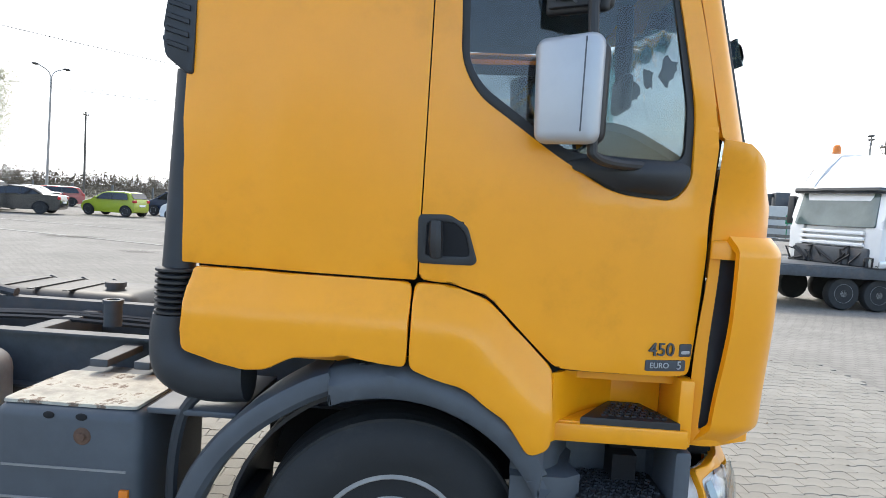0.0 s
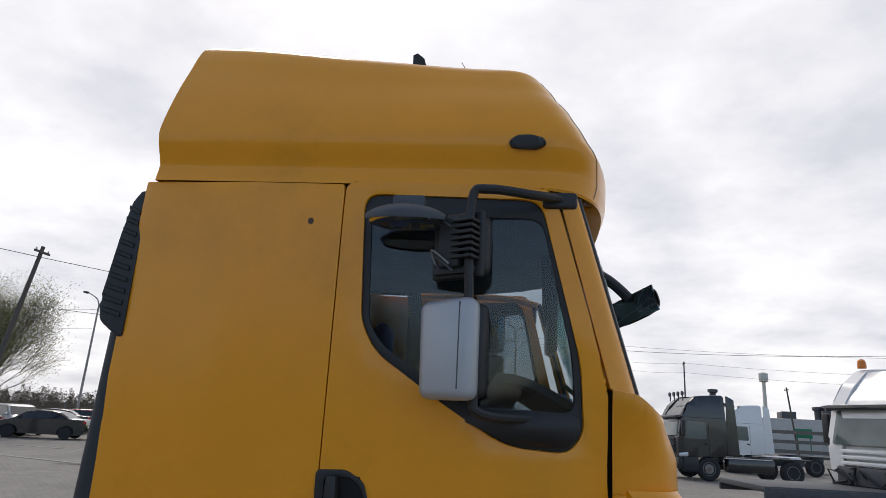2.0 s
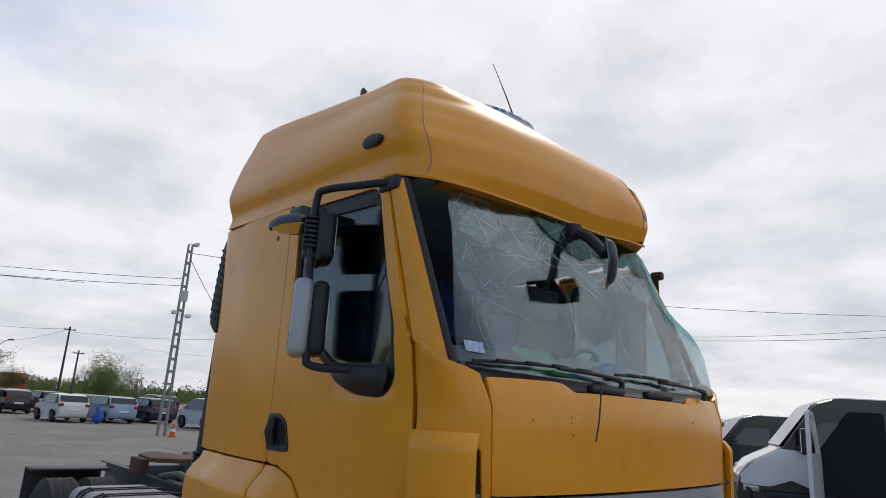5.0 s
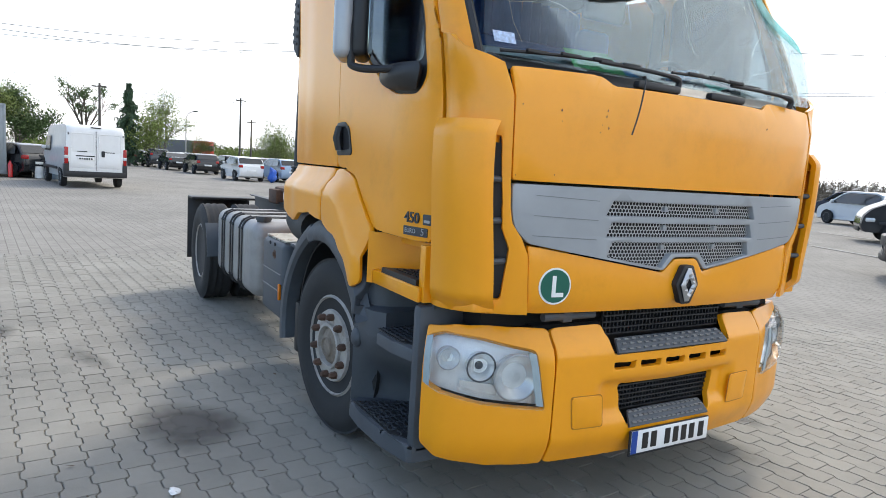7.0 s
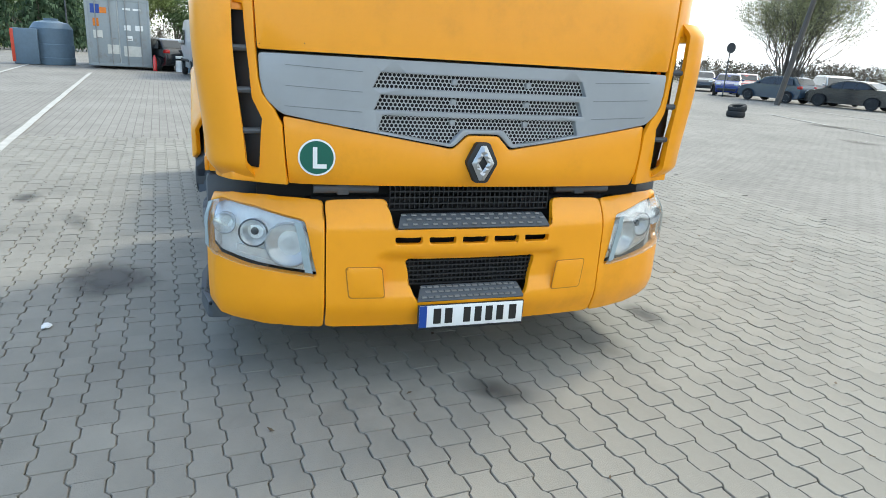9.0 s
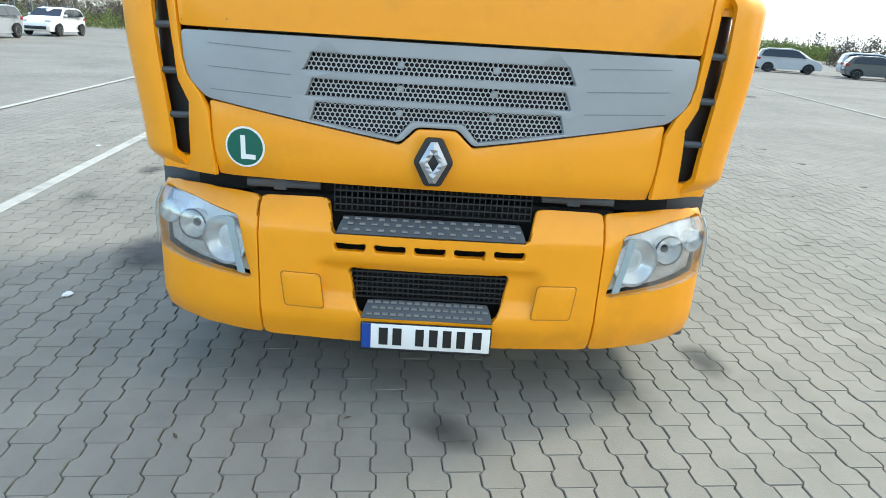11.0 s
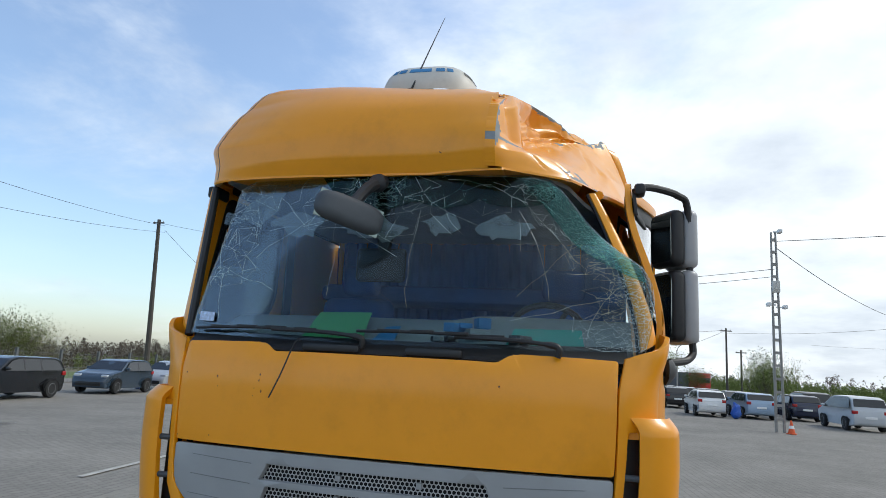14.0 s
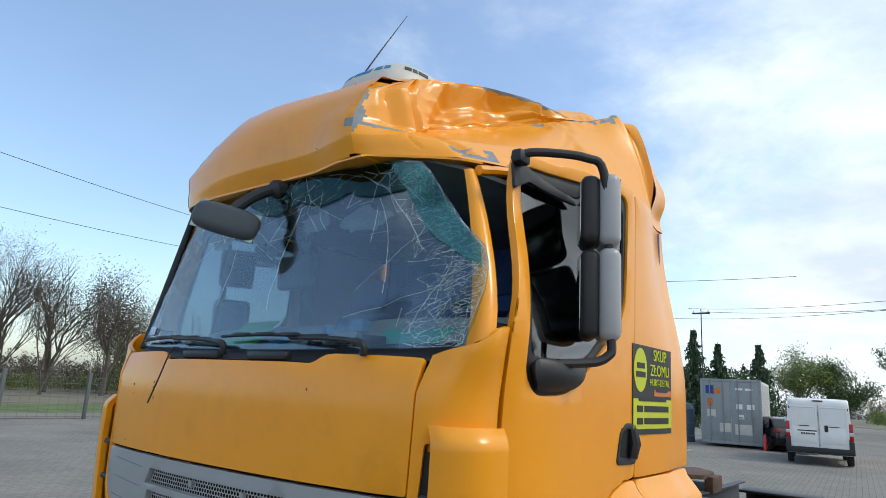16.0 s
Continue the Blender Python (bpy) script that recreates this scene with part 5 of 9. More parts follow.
def shell(u, v):
    """u round, v up."""
    a = u * 2 * math.pi
    k = math.cos(v * math.pi / 2) ** 0.45
    c, s_ = math.cos(a), math.sin(a)
    e = 0.55
    return Vector((-1.12 + 0.40 * k * math.copysign(abs(c) ** e, c), -0.11 + 0.29 * k * math.copysign(abs(s_) ** e, s_), 3.385 + 0.215 * math.sin(v * math.pi / 2)))


sheet(bm, shell, steps(0, 1, 49), steps(0, 0.98, 12))
bmesh.ops.remove_doubles(bm, verts=bm.verts, dist=0.001)
part("housing", bm, CREAM, cooler)
for k in range(6):
    bm = bmesh.new()
    box(bm, -1.38 + k * 0.008, -1.17 - k * 0.008, 0.145, 0.173 - 0.004 * k, 3.425 + 0.016 * k, 3.432 + 0.016 * k)
    part("louvre", bm, BLACK, cooler)
for u0, u1, mat in [(0.135, 0.165, INK), (0.17, 0.188, INK), (0.193, 0.225, INK)] + [(-0.085 + 0.034 * k, -0.06 + 0.034 * k, PAPERB) for k in range(5)]:
    bm = bmesh.new()
    panel(bm, [(u0, 0.36), (u1, 0.36), (u1, 0.47), (u0, 0.47)], lambda u, v: shell(u, v) + Vector((0.002 if u < 0.1 else 0, 0.002 if u > 0.1 else 0, 0.001)), (), 0.001, 0.02, 0, (1, 0, 0) if u0 < 0.1 else (0, 1, 0))
    part("bar", bm, mat, cooler)

# ---- mirrors ----
def mirror_set(s):
    """Two heads folded in on a bent arm, their glass turned forwards to the cab; on the right the upper one has lost its cover."""
    grp = thing("mirror_assembly", "folded silver mirror on a bent black arm, upper cover missing" if s < 0 else "folded grey-backed mirrors on a bent black arm", "mirror", group="cab mirrors")
    if s < 0:
        rear, fore = (-1.005, -1.245), (-0.808, -1.352)
        line = [(-0.505, -1.165, 2.735), (-0.56, -1.21, 2.735), (-0.64, -1.275, 2.722), (-0.80, -1.335, 2.72), (-0.858, -1.345, 2.68), (-0.86, -1.345, 2.40), (-0.835, -1.335, 2.10), (-0.83, -1.33, 1.975), (-0.82, -1.325, 1.945), (-0.76, -1.28, 1.93), (-0.62, -1.19, 1.93)]
        clasp = (-0.60, -0.47, -1.20, -1.14, 2.70, 2.765)
    else:
        rear, fore = (-0.930, 1.187), (-0.742, 1.297)
        line = [(-0.50, 1.03, 2.715), (-0.53, 1.08, 2.745), (-0.60, 1.15, 2.755), (-0.70, 1.245, 2.75), (-0.755, 1.295, 2.70), (-0.785, 1.305, 2.40), (-0.785, 1.31, 2.10), (-0.785, 1.315, 2.01), (-0.775, 1.31, 1.985), (-0.73, 1.275, 1.955), (-0.60, 1.19, 1.94)]
        clasp = (-0.56, -0.48, 1.03, 1.08, 2.70, 2.755)
    bm = bmesh.new()
    tube(bm, curve_pts(line, 5), 0.0175, 10)
    box(bm, *clasp, 0.014)
    part("arm", bm, BLACK, grp)
    if s > 0:                                               # bracket plate along the top of the window
        bm = bmesh.new()
        panel(bm, rounded([(-0.50, 2.60), (-0.50, 2.71), (-0.56, 2.73), (-0.86, 2.66), (-0.90, 2.62), (-0.62, 2.66)], 0.015), lambda x, z: (x, y_side(x, z) - 0.165 * ss((z - 2.0) / 0.72) * ss((x + 1.25) / 0.65) + 0.018, z), (), 0.014, 0.06, 0.003, (0, 1, 0))
        part("bracket_plate", bm, BLACK, grp)
    along = Vector((fore[0] - rear[0], fore[1] - rear[1], 0))
    wide = along.length
    along.normalize()
    outw = Vector((-along.y, along.x, 0)) if s > 0 else Vector((along.y, -along.x, 0))
    M = Matrix(((along.x, outw.x, 0, rear[0]), (along.y, outw.y, 0, rear[1]), (0, 0, 1, 0), (0, 0, 0, 1)))

    def head(z0, z1, mat, lab, nm, cover=True):
        """A rounded cover on a black shell that holds the glass."""
        bm = bmesh.new()
        if cover:
            box(bm, 0, wide, -0.012, 0.068, z0, z1, 0.036, seg=4)
            for v in bm.verts:                              # the cover narrows to its foot and slopes off at the rear
                v.co.x = lerp(wide, v.co.x, 0.93 + 0.07 * (v.co.z - z0) / (z1 - z0))
                v.co.z -= 0.13 * max(0.0, wide * 0.45 - v.co.x) * (v.co.z > (z0 + z1) / 2)
                v.co.y += 0.012 * math.sin(math.pi * min(1, max(0, v.co.x / wide))) * (v.co.y > 0.03)
        else:
            box(bm, 0.005, wide - 0.01, -0.03, 0.0, z0, z1, 0.012, seg=3)
        bm.transform(M)
        ob = part(nm, bm, mat, grp, lab)
        bm = bmesh.new()
        box(bm, 0.006, wide - 0.004, -0.082, -0.004, z0 + 0.008, z1 - 0.008, 0.034, seg=4)
        bm.transform(M)
        part("housing", bm, BLACK, ob)
        bm = bmesh.new()
        panel(bm, rounded([(0.028, z0 + 0.03), (wide - 0.026, z0 + 0.03), (wide - 0.026, z1 - 0.03), (0.028, z1 - 0.03)], 0.03), lambda u, z: M @ Vector((u, -0.0835, z)), (), 0.003, 0.1, 0, -outw)
        part("glass", bm, DIMGLASS, ob)
        if cover:
            bm = bmesh.new()
            tube(bm, [M @ Vector((wide - 0.045, 0.0690 + 0.004, z)) for z in steps(z0 + 0.035, z1 - 0.02, 8)], 0.0028, 5)
            part("cover_seam", bm, GREYP, ob)
        return ob
    if s < 0:
        head(1.975, 2.318, SILVER, "silver mirror cover", "lower_mirror")
        ob = head(2.395, 2.640, BLACK, "bare black mirror motor without its cover", "upper_mirror", False)
        bm = bmesh.new()
        box(bm, 0.055, 0.145, 0.0, 0.045, 2.43, 2.615, 0.012)
        box(bm, 0.02, 0.19, -0.005, 0.018, 2.41, 2.435, 0.006)
        box(bm, 0.03, 0.18, -0.005, 0.02, 2.60, 2.622, 0.006)
        bm.transform(M)
        part("motor", bm, DKGREY, ob)
        for k in range(7):
            bm = bmesh.new()
            box(bm, 0.115, 0.205, 0.0, 0.058, 2.455 + 0.022 * k, 2.467 + 0.022 * k, 0.003)
            bm.transform(M)
            part("rib", bm, BLACK, ob)
        for k, (u0, z0) in enumerate(((0.03, 2.45), (0.05, 2.42), (0.06, 2.56))):
            bm = bmesh.new()
            tube(bm, curve_pts([M @ Vector((u0, 0.012, z0)), M @ Vector((u0 - 0.012, 0.03, z0 + 0.05)), M @ Vector((u0 + 0.03, 0.05, z0 + 0.03)), M @ Vector((u0 + 0.08, 0.05, z0 - 0.01))], 4), 0.004, 6)
            part("wire", bm, ALU if k == 0 else GREYP, ob)
    else:
        gc = material("grey_cover", (0.33, 0.34, 0.355), 0.4, var=0.06, coat=0.15)
        head(2.035, 2.398, gc, "grey mirror cover", "lower_mirror")
        head(2.404, 2.700, gc, "grey mirror cover", "upper_mirror")
    return grp


DIMGLASS = material("dim_mirror", (0.30, 0.34, 0.33), 0.05, metal=0.95, var=0.05)
mirror_set(-1)
mirror_set(1)
# kerb mirror over the right door
kerb = thing("kerb_mirror", "grey kerb mirror hood over the cab door window", "mirror")
bm = bmesh.new()


def hood(u, v):
    x = lerp(-1.24, -0.95, u)
    r = 0.055 * (math.sin(math.pi * min(max(u, 0.02), 0.98)) ** 0.35)
    a = lerp(-0.3, math.pi + 0.2, v)
    return (x, -1.32 - 0.10 * math.cos(a) * (r / 0.055), 2.60 + r * math.sin(a))


sheet(bm, hood, steps(0, 1, 14), steps(0, 1, 12))
solid(bm, 0.008)
part("shell", bm, GREYP, kerb)
bm = bmesh.new()
box(bm, -1.15, -1.03, -1.32, -1.165, 2.635, 2.70, 0.01)
part("bracket", bm, GREYP, kerb)
bm = bmesh.new()
bmesh.ops.create_uvsphere(bm, u_segments=20, v_segments=10, radius=1.0, matrix=Matrix.Translation((-1.095, -1.32, 2.595)) @ Matrix.Diagonal((0.135, 0.09, 0.012, 1)))
part("glass", bm, MIRROR, kerb)
# front mirror on its arm below the visor
fm = thing("front_mirror", "dark grey front mirror hanging from a broken visor arm", "mirror", pose(-0.035, 0.005, 0.0))
bm = bmesh.new()
tube(bm, curve_pts([(-0.34, -0.16, 2.73), (-0.25, -0.165, 2.71), (-0.15, -0.18, 2.65), (-0.06, -0.20, 2.56)], 5), [0.045] * 6 + [0.028] * 10, 10)
part("arm", bm, DKGREY, fm)
bm = bmesh.new()


def bowl(u, v):
    a = u * 2 * math.pi
    k = math.cos(v * math.pi / 2) ** 0.5
    c, s_ = math.cos(a), math.sin(a)
    return Vector((-0.045 + 0.045 * math.sin(v * math.pi / 2), -0.20 + 0.160 * k * math.copysign(abs(c) ** 0.6, c), 2.515 + 0.07 * k * math.copysign(abs(s_) ** 0.6, s_)))


sheet(bm, bowl, steps(0, 1, 33), steps(0, 1, 9))
bmesh.ops.remove_doubles(bm, verts=bm.verts, dist=0.001)
bmesh.ops.rotate(bm, verts=bm.verts, cent=(-0.03, -0.20, 2.515), matrix=Matrix.Rotation(radians(36), 3, "Z") @ Matrix.Rotation(radians(-14), 3, "X") @ Matrix.Rotation(radians(-6), 3, "Y"))
part("housing", bm, GREYP, fm)
# the glass is tinted dark green to paint in reflected trees
bm = bmesh.new()
box(bm, -0.053, -0.045, -0.350, -0.050, 2.449, 2.581, 0.0)
bmesh.ops.rotate(bm, verts=bm.verts, cent=(-0.03, -0.20, 2.515), matrix=Matrix.Rotation(radians(36), 3, "Z") @ Matrix.Rotation(radians(-14), 3, "X") @ Matrix.Rotation(radians(-6), 3, "Y"))
part("glass", bm, material("mirror_dark_reflection", (0.24, 0.30, 0.28), 0.06, metal=0.9, var=0.05), fm)


# ---- running gear ----
def wheel(x, y, z, s, r=0.5, w=0.30, front_=True, parent=None):
    """A lorry wheel: tyre with grooves, dished rim, hub and bolts; s is the side it faces."""
    bm = bmesh.new()
    h = w / 2
    prof = [(0.285, -h + 0.03), (0.33, -h + 0.005), (0.42, -h), (r - 0.04, -h + 0.015), (r - 0.012, -h + 0.035)]
    for k in range(4):
        c = lerp(-h + 0.06, h - 0.06, k / 3)
        prof += [(r, c - 0.028), (r, c - 0.008), (r - 0.014, c - 0.006), (r - 0.014, c + 0.006)] if k < 3 else [(r, c - 0.028), (r, c + 0.01)]
    prof += [(r - 0.012, h - 0.035), (r - 0.04, h - 0.015), (0.42, h), (0.33, h - 0.005), (0.285, h - 0.03)]
    lathe(bm, prof, axis="y", n=56)
    M = Matrix.Translation((x, y, z))
    bmesh.ops.transform(bm, matrix=M, verts=bm.verts)
    ty = part("wheel", bm, RUBBER, parent, "black lorry tyre on a dirty pale rim")
    bm = bmesh.new()
    o = h - 0.03
    dish = [(0.287, -o), (0.287, o), (0.275, o + 0.012), (0.262, o - 0.01), (0.24, o - 0.045), (0.225, o - 0.05), (0.20, o + 0.015), (0.132, o + 0.018), (0.128, o + 0.035), (0.112, o + 0.038), (0.105, o + 0.005), (0.0, o)] if front_ else \
           [(0.287, -o), (0.287, o), (0.275, o + 0.012), (0.262, o - 0.01), (0.235, o - 0.12), (0.21, o - 0.14), (0.14, o - 0.14), (0.13, o - 0.03), (0.10, o - 0.02), (0.0, o - 0.02)]
    lathe(bm, dish, axis="y", n=40)
    if s < 0:
        bmesh.ops.scale(bm, vec=(1, -1, 1), verts=bm.verts)
    bmesh.ops.transform(bm, matrix=M, verts=bm.verts)
    part("rim", bm, RIM, ty)
    if front_:
        for k in range(10):
            a = 2 * math.pi * k / 10 + 0.2
            bm = bmesh.new()
            lathe(bm, [(0.021, 0), (0.021, 0.03), (0.012, 0.045), (0.0, 0.045)], axis="y", n=6)
            if s < 0:
                bmesh.ops.scale(bm, vec=(1, -1, 1), verts=bm.verts)
            bmesh.ops.transform(bm, matrix=M @ Matrix.Translation((0.168 * math.cos(a), s * (o + 0.012), 0.168 * math.sin(a))), verts=bm.verts)
            part("wheel_nut", bm, RUST, ty)
        bm = bmesh.new()
        lathe(bm, [(0.108, 0), (0.095, 0.018), (0.062, 0.03), (0.056, 0.042), (0.046, 0.044), (0.042, 0.036), (0, 0.036)], axis="y", n=24)
        if s < 0:
            bmesh.ops.scale(bm, vec=(1, -1, 1), verts=bm.verts)
        bmesh.ops.transform(bm, matrix=M @ Matrix.Translation((0, s * (o + 0.002), 0)), verts=bm.verts)
        part("hub_cap", bm, HUBDIRT, ty, "dusty brown hub")
    return ty


for s in (-1, 1):
    steer = wheel(0, 0, 0, s, r=0.492, parent=truck)
    steer.matrix_basis = pose(-1.43, s * 1.015, 0.490, 0, 0, 6.5)
    wheel(-5.2, s * 1.09, 0.498, s, front_=False, parent=truck)
    wheel(-5.2, s * 0.76, 0.498, s, front_=False, parent=truck)
    # arch lip: broad front half, narrow rear half, liner
    C = (-1.43, 0.50)
    arc = lambda r, a: (C[0] + r * math.cos(radians(a)), C[1] + r * math.sin(radians(a)))
    bm = bmesh.new()
    o = [arc(0.70, a) for a in range(40, 112, 3)] + [arc(0.575, a) for a in range(112, 22, -3)] + [(-0.90, 0.79), (-0.885, 0.92)]
    panel(bm, o, lambda x, z, s=s: (x, s * (1.235 - 0.05 * ss((abs(math.hypot(x - C[0], z - C[1]) - 0.62) - 0.03) / 0.05)), z), (), 0.10, 0.04, 0.01, (0, s, 0))
    part("arch_lip", bm, GREYP, truck, "grey plastic wheel arch lip")
    bm = bmesh.new()
    PROF = [(0.700, 0.90), (0.702, 1.17), (0.690, 1.205), (0.665, 1.218), (0.630, 1.214), (0.610, 1.195), (0.606, 1.12)]

    def lip_at(a, t, s=s):
        r, y = PROF[int(t)]
        r += 0.10 * ss((a - 118) / 75)
        return (C[0] + r * math.cos(radians(a)), s * y, C[1] + r * math.sin(radians(a)))
    sheet(bm, lip_at, steps(109, 192, 40), range(len(PROF)))
    solid(bm, 0.008)
    part("rear_arch_lip", bm, GREYP, truck)
    bm = bmesh.new()
    sheet(bm, lambda a, y: (C[0] + 0.60 * math.cos(a), y, C[1] + 0.60 * math.sin(a)), steps(radians(15), radians(190), 24), [s * 0.55, s * 1.14])
    solid(bm, 0.015)
    part("arch_liner", bm, BLACK, truck)
    bm = bmesh.new()
    box(bm, -2.02, -1.95, s * 0.8, s * 1.17, 0.30, 0.62, 0.01)
    part("mud_flap", bm, BLACK, truck)
    # moulded entry steps: one grey moulding with two hollows, a tread in each
    LOWP = [(-1.0, 1.185), (-0.985, 1.14), (-0.94, 1.04), (-0.85, 0.95), (-0.72, 0.915), (-0.55, 0.915), (-0.46, 0.96), (-0.425, 1.06), (-0.41, 1.135), (-0.37, 1.15)]
    TOPP = [(-1.0, 1.185), (-0.95, 1.186), (-0.87, 1.18), (-0.79, 1.165), (-0.70, 1.13), (-0.60, 1.09), (-0.50, 1.08), (-0.445, 1.09), (-0.415, 1.14), (-0.37, 1.15)]
    bm = bmesh.new()

    def hollow(k, z, s=s):
        t = ss((z - 0.40) / 0.30)
        a, b = LOWP[int(k)], TOPP[int(k)]
        return (lerp(a[0], b[0], t), s * lerp(a[1], b[1], t), z)
    sheet(bm, hollow, range(10), steps(0.31, 0.715, 12))
    solid(bm, 0.012)
    entry = part("entry_step", bm, GREYP, truck, "dark grey moulded entry steps", angle=50)
    bm = bmesh.new()
    UPP = [(-1.0, 1.183), (-0.93, 1.184), (-0.80, 1.172), (-0.745, 1.13), (-0.77, 1.02), (-0.74, 0.90), (-0.60, 0.87), (-0.44, 0.88), (-0.40, 1.02), (-0.37, 1.10)]
    BANDP = [(-1.0, 1.155), (-0.93, 1.155), (-0.86, 1.13), (-0.82, 1.08), (-0.80, 1.0), (-0.76, 0.90), (-0.60, 0.87), (-0.44, 0.88), (-0.40, 1.02), (-0.37, 1.10)]

    def upper(k, z, s=s):
        t = ss((z - 0.825) / 0.014)
        a, b = UPP[int(k)], BANDP[int(k)]
        return (lerp(a[0], b[0], t), s * lerp(a[1], b[1], t), z)
    sheet(bm, upper, range(10), (0.70, 0.76, 0.82, 0.826, 0.832, 0.839, 0.90, 0.96))
    solid(bm, 0.01)
    part("upper_hollow", bm, GREYP, entry, angle=40)
    bm = bmesh.new()
    box(bm, -0.425, -0.36, s * 0.90, s * 1.162, 0.29, 0.945, 0.022)
    post = part("front_post", bm, GREYP, entry)
    bm = bmesh.new()
    lathe(bm, [(0.0, 0.0), (0.014, 0.0), (0.016, 0.004), (0.0, 0.005)], origin=(-0.392, s * 1.16, 0.60), axis="y", n=10)
    part("bolt_hole", bm, BLACK, post)
    bm = bmesh.new()
    panel(bm, rounded([(-1.005, s * 0.82), (-1.005, s * 1.17), (-0.97, s * 1.205), (-0.80, s * 1.222), (-0.56, s * 1.215), (-0.36, s * 1.175), (-0.36, s * 0.82)], 0.03), lambda x, y: (x, y, 0.335), (), 0.075, 0.2, 0.014, (0, 0, 1))
    part("lower_step", bm, GREYP, entry)
    bm = bmesh.new()
    panel(bm, rounded([(-0.80, s * 0.86), (-0.745, s * 1.15), (-0.72, s * 1.19), (-0.55, s * 1.19), (-0.37, s * 1.155), (-0.37, s * 0.86)], 0.02), lambda x, y: (x, y, 0.75), (), 0.055, 0.2, 0.012, (0, 0, 1))
    part("upper_step", bm, GREYP, entry)
    for (x0, x1, y0, y1, z, lean) in ((-0.755, -0.43, 0.90, 1.165, 0.75, 0.0), (-0.955, -0.44, 0.93, 1.195, 0.335, 0.55)):
        inner = [(x0 + lean * 0.25, s * y0), (x0 + lean * 0.03, s * y1), (x1 - 0.08, s * y1), (x1, s * (y1 - 0.05)), (x1, s * y0)]
        bm = bmesh.new()
        panel(bm, inner, lambda x, y, z=z: (x, y, z + 0.006), (), 0.006, 0.3, 0, (0, 0, 1))
        tr = part("tread", bm, BLACK, entry, "black studded tread")
        bm = bmesh.new()
        for i in range(24):
            for j in range(9):
                x, y = x0 + 0.02 + 0.023 * i + 0.0115 * (j % 2), y0 + 0.018 + 0.029 * j
                if inside((x, s * y), inner) and inside((x + 0.02, s * (y + 0.008)), inner):
                    d = 1 if (i + j) % 2 else -1
                    box(bm, -0.010, 0.010, -0.0035, 0.0035, 0, 0.009, 0.0, Matrix.Translation((x + 0.005, s * y, z + 0.005)) @ Matrix.Rotation(d * 0.7, 4, "Z"))
        tagged(part("tread_pattern", bm, DKGREY, tr), kind="stuff")
        if lean:
            for k in range(5):
                bm = bmesh.new()
                xa = lerp(x0 + 0.14, x1 - 0.10, k / 4)
                box(bm, xa - 0.003, xa + 0.003, s * (y0 + 0.02), s * (y1 - 0.012), z + 0.005, z + 0.012)
                part("tread_rib", bm, GREYP, tr)
    bm = bmesh.new()
    bmesh.ops.create_uvsphere(bm, u_segments=14, v_segments=8, radius=1, matrix=Matrix.Translation((-0.965, s * 1.18, 0.66)) @ Matrix.Diagonal((0.045, 0.03, 0.05, 1)))
    part("knob", bm, GREYP, entry)
    # chassis rail: one pressed channel
    bm = bmesh.new()
    sheet(bm, lambda x, k: (x, s * (0.39, 0.40, 0.462, 0.468)[(3, 0, 0, 3)[int(k)]], (0.78, 0.78, 1.05, 1.05)[int(k)]), steps(-6.25, -0.5, 12), range(4))
    solid(bm, 0.012)
    part("chassis_rail", bm, STEEL, truck, "grey steel chassis rail")
    # rear mudguard: front quarter, top, flap
    bm = bmesh.new()
    sheet(bm, lambda a, y: (-5.2 + 0.57 * math.cos(a), y, 0.5 + 0.54 * math.sin(a)), steps(radians(2), radians(38), 8), [s * 0.58, s * 1.25])
    solid(bm, 0.012)
    part("mudguard", bm, GREYP, truck)
    bm = bmesh.new()
    box(bm, -5.80, -5.78, s * 0.58, s * 1.26, 0.34, 1.03, 0.006)
    box(bm, -5.80, -5.50, s * 0.58, s * 1.26, 1.02, 1.045, 0.008)
    part("rear_flap", bm, BLACK, truck)
# axle, engine and cross members
bm = bmesh.new()
tube(bm, [(-1.43, -0.95, 0.45), (-1.43, 0.95, 0.45)], 0.06, 10)
tube(bm, [(-5.2, -0.95, 0.5), (-5.2, 0.95, 0.5)], 0.09, 12)
bmesh.ops.create_uvsphere(bm, u_segments=16, v_segments=10, radius=0.24, matrix=Matrix.Translation((-5.2, 0, 0.52)))
part("axle", bm, RUST, truck)
bm = bmesh.new()
box(bm, -2.1, -0.7, -0.38, 0.38, 0.45, 1.12, 0.05)
part("engine", bm, DARK, truck)
for x in (-2.55, -3.4, -4.3, -6.2):
    bm = bmesh.new()
    box(bm, x - 0.05, x + 0.05, -0.40, 0.40, 0.82, 1.0, 0.01)
    part("cross_beam", bm, STEEL, truck)
for y in (-0.30, -0.22, 0.12, 0.24, 0.31):
    bm = bmesh.new()
    p = [(-2.2, y, 1.0), (-2.8, y + 0.03, 0.97), (-3.5, y - 0.04, 1.0), (-4.3, y, 0.96)]
    tube(bm, curve_pts(p, 6), 0.014, 6)
    part("cable", bm, BLACK, truck)
for (x0, x1) in ((-2.50, -2.57), (-2.68, -2.76)):
    bm = bmesh.new()
    box(bm, x0, x1, -0.76, -0.45, 0.985, 1.02, 0.006)
    part("bracket_arm", bm, STEEL, truck)
bm = bmesh.new()
lathe(bm, [(0.045, 1.02), (0.045, 1.14), (0.052, 1.14), (0.052, 1.16), (0.032, 1.16), (0.032, 1.10), (0, 1.10)], origin=(-3.02, -0.10, 0), axis="z", n=18)
part("filler_pipe", bm, STEEL, truck)
